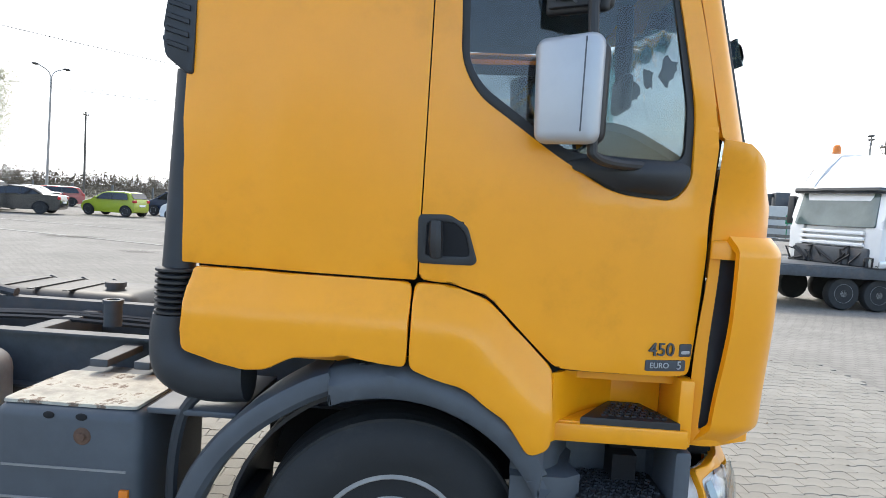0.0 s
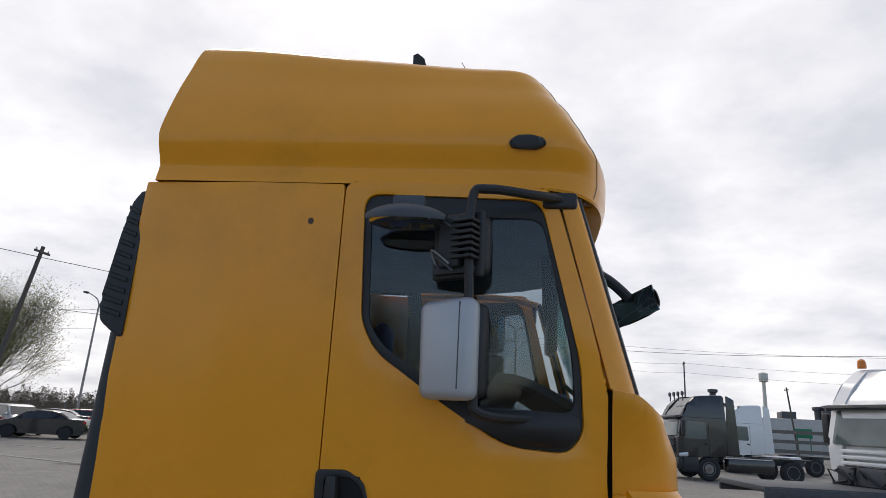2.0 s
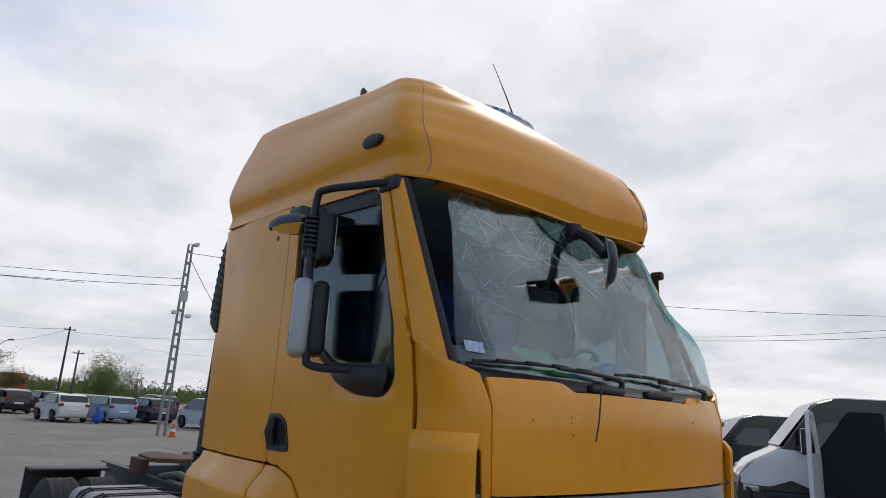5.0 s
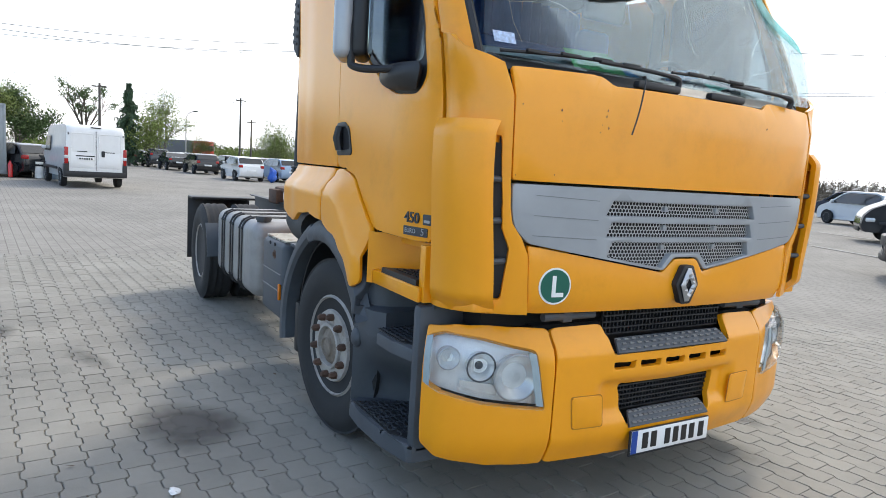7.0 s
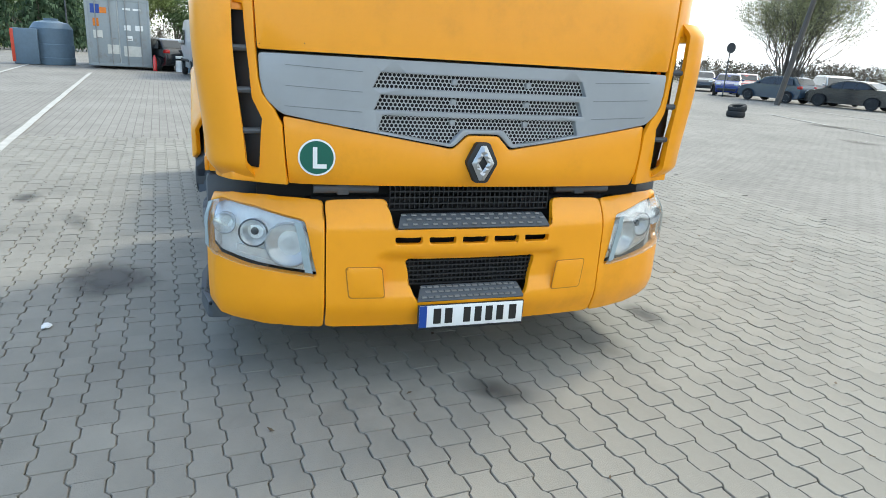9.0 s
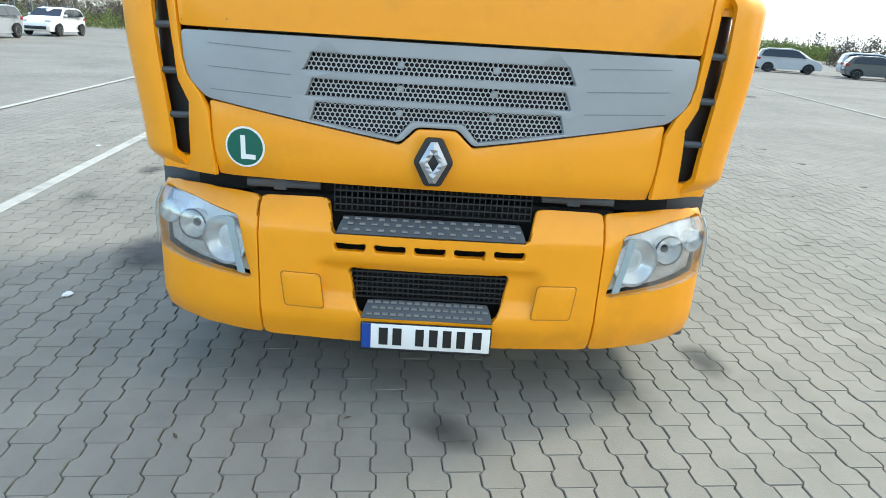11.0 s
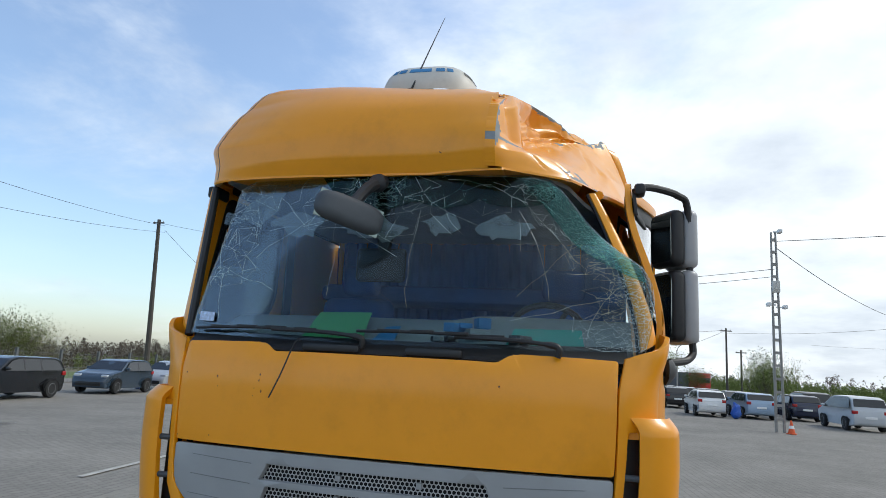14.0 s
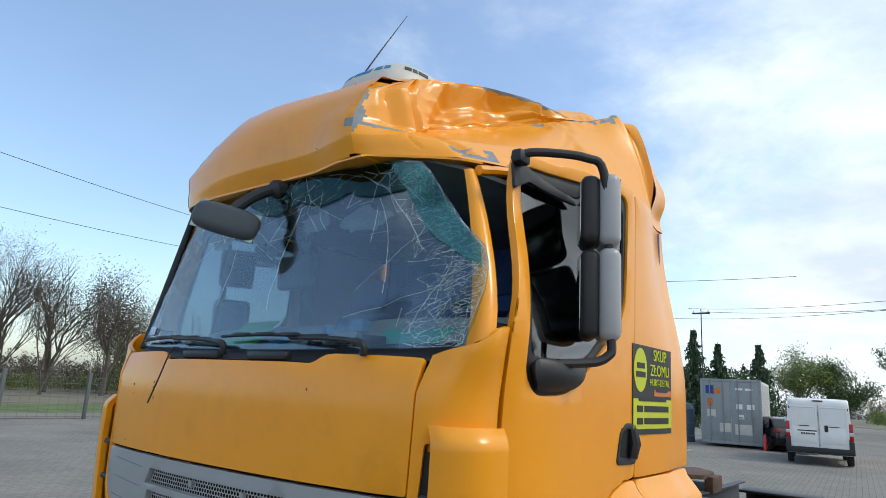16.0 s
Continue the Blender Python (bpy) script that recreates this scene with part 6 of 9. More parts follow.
# fifth wheel
bm = bmesh.new()
panel(bm, rounded([(-5.55, -0.22), (-5.55, -0.12), (-5.2, -0.05), (-5.2, 0.05), (-5.55, 0.12), (-5.55, 0.22), (-5.3, 0.42), (-4.85, 0.45), (-4.7, 0.25), (-4.7, -0.25), (-4.85, -0.45), (-5.3, -0.42)], 0.05), lambda x, y: (x, y, 1.20), (), 0.04, 0.2, 0.008, (0, 0, 1))
box(bm, -5.25, -4.95, -0.50, -0.42, 1.03, 1.18, 0.01)
box(bm, -5.25, -4.95, 0.42, 0.50, 1.03, 1.18, 0.01)
part("coupling_plate", bm, RUST, truck, "greasy dark coupling plate")
for s in (-1, 1):
    bm = bmesh.new()
    tube(bm, [(-4.62, s * 0.42, 1.06), (-4.2, s * 0.42, 1.12), (-3.9, s * 0.42, 1.07)], 0.03, 8)
    part("ramp_bar", bm, STEEL, truck)
# battery and tool box with its worn top
bm = bmesh.new()
box(bm, -2.88, -2.335, -1.165, -0.55, 0.40, 0.945, 0.045, seg=3)
tb = part("tool_box", bm, GREYP, truck, "grey plastic box with rust-holed flaking top")
bm = bmesh.new()
panel(bm, rounded([(-2.86, -1.14), (-2.36, -1.14), (-2.36, -0.72), (-2.86, -0.72)], 0.02), lambda x, y: (x, y, 0.957 + 0.004 * noise.noise(Vector((x * 6, y * 6, 0)))), (), 0.012, 0.05, 0.003, (0, 0, 1))
part("worn_top", bm, WORN, tb, "flaking white tread plate with rust")
bm = bmesh.new()
lathe(bm, [(0.0, 0.0), (0.034, 0.0), (0.030, 0.004), (0.016, 0.005), (0.014, 0.014), (0.0, 0.014)], axis="y", n=14)
bmesh.ops.scale(bm, vec=(1, -1, 1), verts=bm.verts)
bmesh.ops.translate(bm, vec=(-2.545, -1.164, 0.845), verts=bm.verts)
part("bolt", bm, RUST, tb)
for x in (-2.67, -2.55):
    bm = bmesh.new()
    bmesh.ops.create_uvsphere(bm, u_segments=10, v_segments=6, radius=1, matrix=Matrix.Translation((x, -1.164, 0.915)) @ Matrix.Diagonal((0.022, 0.004, 0.014, 1)))
    part("rust_hole", bm, DARK, tb)
for z in (0.60, 0.72):
    bm = bmesh.new()
    box(bm, -2.84, -2.38, -1.170, -1.163, z, z + 0.008)
    part("ridge", bm, ALU, tb)
bm = bmesh.new()
box(bm, -2.40, -2.365, -1.18, -1.163, 0.55, 0.66, 0.005)
part("side_reflector", bm, AMBER, tb)
bm = bmesh.new()
box(bm, -2.335, -2.0, -1.12, -0.6, 0.93, 0.955, 0.008)
part("deck_plate", bm, GREYP, truck)
bm = bmesh.new()
tube(bm, curve_pts([(-2.06, -1.06, 1.12), (-2.12, -1.09, 1.04), (-2.20, -1.10, 0.95), (-2.235, -1.10, 0.78), (-2.24, -1.10, 0.60)], 4), 0.022, 8)
part("mudguard_stay", bm, DKGREY, truck)
# fuel tank
for s, x0, x1, mat, lab in ((-1, -4.68, -3.22, ALU, "dull grey aluminium fuel tank with black straps"), (1, -4.4, -3.2, BLACK, "black plastic tank")):
    bm = bmesh.new()
    box(bm, x0, x1, s * 1.155, s * 0.50, 0.38, 1.00 if s < 0 else 1.08, 0.10, seg=5)
    tk = part("fuel_tank", bm, mat, truck, lab)
    for k in range(3):
        xs = lerp(x0 + 0.3, x1 - 0.45, k / 2)
        for d in (0, 0.09) if s < 0 else (0,):
            bm = bmesh.new()
            zt = 1.006 if s < 0 else 1.086
            p = [(xs + d, s * 0.50, zt), (xs + d, s * 1.06, zt), (xs + d, s * 1.13, zt - 0.03), (xs + d, s * 1.161, zt - 0.10), (xs + d, s * 1.161, 0.47), (xs + d, s * 1.13, 0.40), (xs + d, s * 1.05, 0.372)]
            for a, b in zip(p, p[1:]):
                box(bm, xs + d - 0.016, xs + d + 0.016, min(a[1], b[1]) - 0.003, max(a[1], b[1]) + 0.003, min(a[2], b[2]) - 0.003, max(a[2], b[2]) + 0.003) if (abs(a[1] - b[1]) < 0.001 or abs(a[2] - b[2]) < 0.001) else tube(bm, [a, b], 0.014, 6)
            part("strap", bm, BLACK, tk)
    bm = bmesh.new()
    cx, cy, cz = (-3.34, -1.04, 0.98) if s < 0 else (-3.45, 0.72, 1.07)
    lathe(bm, [(0.055, 0), (0.055, 0.03), (0.065, 0.03), (0.065, 0.06), (0.03, 0.065), (0, 0.065)], origin=(cx, cy, cz), axis="z", n=20)
    part("filler_cap", bm, STEEL, tk)
# air intake behind the cab
bm = bmesh.new()
tube(bm, curve_pts([(-1.98, -1.06, 1.09), (-2.12, -1.065, 1.085), (-2.22, -1.075, 1.12), (-2.26, -1.08, 1.20), (-2.262, -1.08, 1.30)], 5), [0.105] * 12 + [0.10, 0.095, 0.09, 0.085, 0.082, 0.08, 0.078, 0.076, 0.074], 16)
snork = part("air_intake", bm, DKGREY, truck, "grey plastic air intake stack behind the cab")
for k in range(8):
    bm = bmesh.new()
    z = 1.30 + 0.022 * k
    lathe(bm, [(0.062, z), (0.074, z + 0.006), (0.074, z + 0.014), (0.062, z + 0.021)], origin=(-2.258, -1.08, 0), axis="z", n=20)
    part("bellow", bm, BLACK, snork)
bm = bmesh.new()
tube(bm, [(-2.25, -1.08, 1.47), (-2.225, -1.08, 2.18)], [0.058, 0.052], 16)
part("pipe", bm, DKGREY, snork)
bm = bmesh.new()
panel(bm, rounded([(-2.22, 2.16), (-2.30, 2.22), (-2.305, 2.30), (-2.25, 2.70), (-2.215, 2.755), (-2.18, 2.755), (-2.195, 2.16)], 0.02), lambda x, z: (x, -1.155, z), (), 0.55, 0.1, 0.012, (0, -1, 0))
part("intake_head", bm, DKGREY, snork)
for k in range(10):
    z = 2.245 + 0.046 * k
    xb = piece(z, [2.22, 2.30, 2.70], [-2.296, -2.303, -2.252])
    xf = piece(z, [2.16, 2.755], [-2.215, -2.198])
    bm = bmesh.new()
    panel(bm, [(xb + 0.008, z + 0.010), (xf, z - 0.012), (xf, z + 0.006), (xb + 0.008, z + 0.028)], lambda x, zz: (x, -1.162, zz), (), 0.014, 0.1, 0.002, (0, -1, 0))
    part("louvre", bm, BLACK, snork)

# ---- badges on the door, advert on the other flank ----
def on_door(x, z, lift=0.003):
    """A frame on the door's curved front edge, turned with it."""
    return Matrix.Translation((x, -y_side(x, z) - lift, z)) @ Matrix.Rotation(math.atan(0.07 * 2 * (x + 0.66) / 0.1024), 4, "Z") @ SIDE


def door_plate(name, x0, x1, z0, z1, mat, lift, label=""):
    bm = bmesh.new()
    panel(bm, rounded([(x0, z0), (x1, z0), (x1, z1), (x0, z1)], 0.006), lambda x, z: (x, -y_side(x, z) - lift, z), (), 0.004, 0.03, 0.001, (0, -1, 0))
    return part(name, bm, mat, door_right, label)


text_on("lettering", "450", 0.066, on_door(-0.50, 1.30), STEEL, door_right, "grey metal figures 450", 0.004)
door_plate("badge_plate", -0.432, -0.385, 1.277, 1.322, STEEL, 0.004)
door_plate("bar", -0.425, -0.392, 1.286, 1.298, SILVER, 0.006)
door_plate("badge_plate", -0.555, -0.405, 1.225, 1.264, STEEL, 0.004, "small metal badge EURO 5")
text_on("lettering", "EURO", 0.028, on_door(-0.505, 1.245, 0.006), SILVER, door_right, "", 0.001)
text_on("lettering", "5", 0.042, on_door(-0.43, 1.245, 0.006), SILVER, door_right, "", 0.001)

advert = thing("advert_sign", "yellow and black scrap dealer's advert stuck on the cab's flank", "sign")
SX0, SX1, SZ0, SZ1 = -1.335, -1.845, 1.675, 2.08
ysg = lambda x, z: y_side(x, z) + 0.004


def stick(name, x0, x1, z0, z1, mat, lift=0.0, label=""):
    bm = bmesh.new()
    panel(bm, [(x0, z0), (x1, z0), (x1, z1), (x0, z1)], lambda x, z: (x, ysg(x, z) + lift, z), (), 0.002, 0.08, 0, (0, 1, 0))
    return part(name, bm, mat, advert, label)


stick("backing", SX0, SX1, SZ0, SZ1, material("advert_black", (0.02, 0.02, 0.018), 0.5, var=0.2))
stick("lower_field", SX0 - 0.005, SX1 + 0.005, SZ0 + 0.025, SZ0 + 0.16, LIME, 0.002)
stick("web_band", -1.60, SX1 + 0.005, SZ0 + 0.175, SZ0 + 0.205, AMBER, 0.002)
bm = bmesh.new()
panel(bm, [(-1.425 + 0.08 * math.cos(k * math.pi / 14), 1.965 + 0.10 * math.sin(k * math.pi / 14)) for k in range(28)], lambda x, z: (x, ysg(x, z) + 0.002, z), (), 0.002, 0.1, 0, (0, 1, 0))
part("roundel", bm, LIME, advert)
for s_, z, h in (("SKUP", 2.04, 0.076), ("ZŁOMU", 1.968, 0.076), ("HURT-DETAL", 1.912, 0.045)):
    text_on("lettering", s_, h, Matrix.Translation((-1.675, ysg(-1.675, z) + 0.002, z)) @ SIDEL, LIME, advert, "", 0.0015)
for z, h, x0, x1 in ((1.832, 0.014, -1.40, -1.76), (1.79, 0.028, -1.38, -1.45), (1.79, 0.028, -1.47, -1.79), (1.735, 0.028, -1.38, -1.45), (1.735, 0.028, -1.47, -1.79), (1.876, 0.012, -1.62, -1.78), (1.985, 0.025, -1.38, -1.47), (1.945, 0.025, -1.37, -1.48)):
    stick("bar", x0, x1, z - h / 2, z + h / 2, INK, 0.0045)

# ---- cab inside ----
bm = bmesh.new()


def dash(y, t):
    return (lerp(-0.20, -0.75, t) - 0.10 * abs(y) ** 2.2, y, 1.945 + 0.15 * ss(t / 0.75) + 0.04 * ss((y - 0.15) / 0.2) * t - 0.25 * ss((t - 0.85) / 0.15))


sheet(bm, dash, steps(-1.02, 1.02, 18), steps(0, 1, 12))
solid(bm, 0.03)
part("dashboard", bm, CABGREY, truck, "grey dashboard")
bm = bmesh.new()
box(bm, -0.80, -0.55, -1.02, 1.02, 1.2, 1.72, 0.05)
part("bulkhead", bm, CABGREY, truck)
for s in (-1, 1):
    bm = bmesh.new()
    box(bm, -1.45, -0.95, s * 0.40, s * 0.92, 1.45, 1.72, 0.08, seg=3)
    box(bm, -1.55, -1.40, s * 0.42, s * 0.90, 1.65, 2.28, 0.07, seg=3)
    box(bm, -1.35, -1.05, s * 0.50, s * 0.82, 1.19, 1.45, 0.03)
    seat = part("cab_seat", bm, CABBLUE, truck, "dark blue cab seat")
    bm = bmesh.new()
    box(bm, -1.56, -1.45, s * 0.53, s * 0.79, 2.30, 2.50, 0.05, seg=3)
    part("headrest", bm, CABBLUE, seat)
bm = bmesh.new()
box(bm, -2.11, -1.65, -1.05, 1.05, 1.19, 1.75, 0.05)
box(bm, -2.11, -1.65, -1.03, 1.03, 2.28, 2.40, 0.05)
part("bunk", bm, CABBLUE, truck, "dark blue sleeping bunk")
bm = bmesh.new()
sheet(bm, lambda y, z: (-2.085 + 0.025 * math.sin(y * 74) + 0.01 * math.sin(y * 23), y, z), steps(-1.05, 1.05, 160), [1.2, 2.0, 2.77])
solid(bm, 0.01)
part("curtain", bm, material("curtain_blue", (0.13, 0.25, 0.60), 0.9, var=0.25, scale=4), truck, "blue sleeping curtain")
bm = bmesh.new()
ring = [(-0.86 + 0.21 * 0.5 * math.cos(a), 0.62 + 0.21 * math.sin(a), 2.02 + 0.21 * 0.86 * math.cos(a)) for a in steps(0, 2 * math.pi, 33)]
tube(bm, ring, 0.016, 8, False)
tube(bm, [(-0.86, 0.62, 2.02), (-0.66, 0.62, 1.80)], 0.03, 8)
for a in (0.5, 2.6, 4.7):
    tube(bm, [(-0.86, 0.62, 2.02), (-0.86 + 0.1 * math.cos(a), 0.62 + 0.21 * math.sin(a), 2.02 + 0.18 * math.cos(a))], 0.014, 6)
part("steering_wheel", bm, BLACK, truck)
bm = bmesh.new()
box(bm, -0.515, -0.465, -0.31, -0.055, 2.262, 2.432, 0.022, seg=3)
tube(bm, [(-0.49, -0.17, 2.40), (-0.49, -0.17, 2.52), (-0.50, -0.18, 2.77)], [0.03, 0.045, 0.04], 8)
part("hanging_screen", bm, BLACK, truck, "dark square screen hanging behind the windscreen")
for (y0, y1, mat, dx) in ((-0.48, -0.17, PAPER, 0.0), (-0.13, -0.02, PAPERB, 0.02), (0.48, 0.82, material("paper_teal", (0.05, 0.40, 0.32), 0.8), 0.0)):
    bm = bmesh.new()
    panel(bm, [(y0, 0.08), (y1, 0.10), (y1 - 0.02, 0.42), (y0 + 0.02, 0.40)], lambda y, t: (dash(y, t)[0] + 0.0, y, dash(y, t)[2] + 0.012 + 0.06 * ss((t - 0.1) / 0.3) * (y0 < -0.3)), (), 0.002, 0.1, 0, (0, 0, 1))
    part("paper", bm, mat, truck)
random.seed(8)
for k in range(7):
    bm = bmesh.new()
    y, t = random.uniform(0.18, 0.55), random.uniform(0.1, 0.4)
    x, _, z = dash(y, t)
    box(bm, -0.03, 0.03, -0.05, 0.05, 0, random.uniform(0.02, 0.06), 0.004, Matrix.Translation((x, y, z + 0.01)) @ Matrix.Rotation(random.uniform(0, 3), 4, "Z"))
    part("dash_clutter", bm, random.choice((PAPERB, CABGREY, DKGREY)), truck)
bm = bmesh.new()
panel(bm, [(-0.955, 0.072), (-0.868, 0.072), (-0.868, 0.125), (-0.955, 0.125)], lambda u, v: Vector(screen(u, v)) + Vector((0.006, 0, 0)), (), 0.001, 0.1, 0, (1, 0, 0))
part("permit_sticker", bm, material("permit", (0.45, 0.55, 0.75), 0.5, var=0.4, scale=60), truck, "small pale blue permit sticker")


# ---- the yard ----
def yard_material():
    """Dry grey paving: courses beyond reach of the single stones, stains and tyre dust."""
    m = bpy.data.materials.new("yard_paving")
    m.use_nodes = True
    nt = m.node_tree
    b = nt.nodes["Principled BSDF"]
    N = nt.nodes.new
    co = N("ShaderNodeTexCoord")
    rot = N("ShaderNodeMapping"); rot.inputs["Rotation"].default_value = (0, 0, radians(-5.7))
    nt.links.new(co.outputs["Object"], rot.inputs[0])
    br = N("ShaderNodeTexBrick")
    br.inputs["Scale"].default_value = 1.0
    br.inputs["Brick Width"].default_value, br.inputs["Row Height"].default_value = 0.19, 0.133
    br.inputs["Mortar Size"].default_value = 0.006
    br.inputs["Color1"].default_value = (0.240, 0.224, 0.197, 1)
    br.inputs["Color2"].default_value = (0.208, 0.194, 0.171, 1)
    br.inputs["Mortar"].default_value = (0.130, 0.118, 0.100, 1)
    nt.links.new(rot.outputs[0], br.inputs["Vector"])
    big = N("ShaderNodeTexNoise"); big.inputs["Scale"].default_value = 0.35; big.inputs["Detail"].default_value = 9; big.inputs["Roughness"].default_value = 0.65
    nt.links.new(co.outputs["Object"], big.inputs["Vector"])
    mr = N("ShaderNodeMapRange"); mr.inputs["From Min"].default_value, mr.inputs["From Max"].default_value = 0.3, 0.7
    mr.inputs["To Min"].default_value, mr.inputs["To Max"].default_value = 0.78, 1.18
    nt.links.new(big.outputs["Fac"], mr.inputs["Value"])
    mul = N("ShaderNodeMixRGB"); mul.blend_type = "MULTIPLY"; mul.inputs[0].default_value = 1.0
    nt.links.new(br.outputs["Color"], mul.inputs[1]); nt.links.new(mr.outputs[0], mul.inputs[2])
    nt.links.new(mul.outputs[0], b.inputs["Base Color"])
    b.inputs["Roughness"].default_value = 0.92
    return m


STONE = material("paving_stone", (0.230, 0.216, 0.185), 0.9, var=0.18, scale=1.3, bump=0.3, bscale=160, rand=0.055, stain=(0.15, 0.141, 0.120), stain_amt=0.5, stain_scale=0.9)
bm = bmesh.new()
edge = [-1500, -400, -150, -70, -40, -25, -12, -6, 0, 6, 12, 25, 40, 70, 150, 400, 1500]
sheet(bm, lambda u, v: (u, v, -0.012), edge, edge)
ground = part("ground", bm, yard_material(), None)
tagged(ground, "wide grey block-paved yard with stains and tyre dust", "ground", kind="structure")

# single wave-edged stones where the camera passes near
SL, SW = 0.19, 0.133


def stone_outline():
    """A wavy interlocking stone: its long edges swing once along it, narrow at one end and wide at the other."""
    d, g, e = 0.0105, 0.0021, 0.0014
    wave = [(-0.5, -0.2), (-0.445, -1), (-0.07, -1), (-0.035, -0.45), (0.035, 0.45), (0.07, 1), (0.445, 1), (0.5, 0.2)]
    top = [(u * (SL - 2 * e), SW / 2 - g + d * k) for u, k in wave]
    bot = [(u * (SL - 2 * e), -SW / 2 + g - d * k) for u, k in reversed(wave)]
    return top + bot


def stone_mesh(bm, cx, cy, dz, tx, ty):
    o = stone_outline()
    n = len(o)
    top = [bm.verts.new((cx + x * 0.985, cy + y - (0.003 if i < n // 2 else -0.003), dz + tx * x + ty * y)) for i, (x, y) in enumerate(o)]
    mid_ = [bm.verts.new((cx + x, cy + y, dz - 0.005 + tx * x + ty * y)) for x, y in o]
    low_ = [bm.verts.new((cx + x, cy + y, -0.014)) for x, y in o]
    for i in range(n // 2 - 1):
        bm.faces.new((top[i], top[i + 1], top[n - 2 - i], top[n - 1 - i]))
    for a, b in ((top, mid_), (mid_, low_)):
        for i in range(n):
            bm.faces.new((a[i], a[(i + 1) % n], b[(i + 1) % n], b[i]))


random.seed(21)
YROT = Matrix.Rotation(radians(5.7), 4, "Z")
single, joined = [], bmesh.new()
for r in range(-60, 61):
    for c in range(-60, 61):
        px, py = (c + (0.5 if r % 2 else 0)) * SL, r * SW
        w = YROT @ Vector((px, py, 0))
        if -8.4 < w.x < 3.6 and -5.4 < w.y < 5.2:
            row = (px, py, random.gauss(0, 0.001), random.gauss(0, 0.005), random.gauss(0, 0.007))
            if 0.25 < w.x < 1.85 and -2.2 < w.y < 2.2 and len(single) < 300:
                single.append(row)
            else:
                stone_mesh(joined, *row)
joined.transform(YROT)
me = bpy.data.meshes.new("paving")
joined.to_mesh(me)
joined.free()
me.materials.append(STONE)
pv = new("paving", me)
pv.parent = ground
tagged(pv, "", kind="stuff")
bm = bmesh.new()
stone_mesh(bm, 0, 0, 0, 0, 0)
unit = bpy.data.meshes.new("paving_stone")
bm.to_mesh(unit)
bm.free()
unit.materials.append(STONE)
for px, py, dz, tx, ty in single:
    ob = new("paving_stone", unit)
    ob.parent = ground
    ob.matrix_basis = YROT @ Matrix.Translation((px, py, dz)) @ Euler((ty, -tx, 0)).to_matrix().to_4x4()

# worn white bay lines
LINE = material("line_paint", (0.42, 0.405, 0.37), 0.85, var=0.2, scale=5, stain=(0.22, 0.21, 0.2), stain_amt=0.9, stain_scale=3)


def stripe(x0, y0, x1, y1, w=0.12):
    d = Vector((x1 - x0, y1 - y0, 0))
    n = Vector((-d.y, d.x, 0)).normalized() * w / 2
    bm = bmesh.new()
    k = max(2, int(d.length / 0.6))
    rows = []
    for i in range(k + 1):
        p = Vector((x0, y0, 0.004)) + d * i / k
        rows.append((bm.verts.new(p + n * random.uniform(0.85, 1.1)), bm.verts.new(p - n * random.uniform(0.85, 1.1))))
    for a, b in zip(rows, rows[1:]):
        bm.faces.new((a[0], a[1], b[1], b[0]))
    solid(bm, 0.002)
    tagged(part("bay_line", bm, LINE, None), "worn white painted bay line on the paving", "line", "bay lines", "structure")


for q in ((-27.0, -6.5, -0.5, -3.15), (-32, -9.9, -6.0, -6.55), (-18.6, 19.2, -2.0, 13.5), (-22, 24.5, -6, 21.0), (-26, 13.2, -14, 11.4)):
    stripe(*q)
# oil marks
OILT = bpy.data.materials.new("oil_stain")
OILT.use_nodes = True
nt = OILT.node_tree
pb = nt.nodes["Principled BSDF"]
pb.inputs["Base Color"].default_value, pb.inputs["Roughness"].default_value = (0.045, 0.042, 0.038, 1), 0.65
at = nt.nodes.new("ShaderNodeAttribute"); at.attribute_name = "cover"
nz = nt.nodes.new("ShaderNodeTexNoise"); nz.inputs["Scale"].default_value = 9; nz.inputs["Detail"].default_value = 8
co_ = nt.nodes.new("ShaderNodeTexCoord"); nt.links.new(co_.outputs["Object"], nz.inputs["Vector"])
ml = nt.nodes.new("ShaderNodeMath"); ml.operation = "MULTIPLY_ADD"; ml.inputs[1].default_value = 1.1; ml.inputs[2].default_value = -0.30
nt.links.new(nz.outputs["Fac"], ml.inputs[0])
m2 = nt.nodes.new("ShaderNodeMath"); m2.operation = "ADD"; m2.use_clamp = True
nt.links.new(ml.outputs[0], m2.inputs[0]); nt.links.new(at.outputs["Fac"], m2.inputs[1])
m3 = nt.nodes.new("ShaderNodeMath"); m3.operation = "MULTIPLY"
nt.links.new(m2.outputs[0], m3.inputs[0]); nt.links.new(at.outputs["Fac"], m3.inputs[1])
m4 = nt.nodes.new("ShaderNodeMath"); m4.operation = "MULTIPLY"; m4.inputs[1].default_value = 1.0; m4.use_clamp = True
nt.links.new(m3.outputs[0], m4.inputs[0]); nt.links.new(m4.outputs[0], pb.inputs["Alpha"])


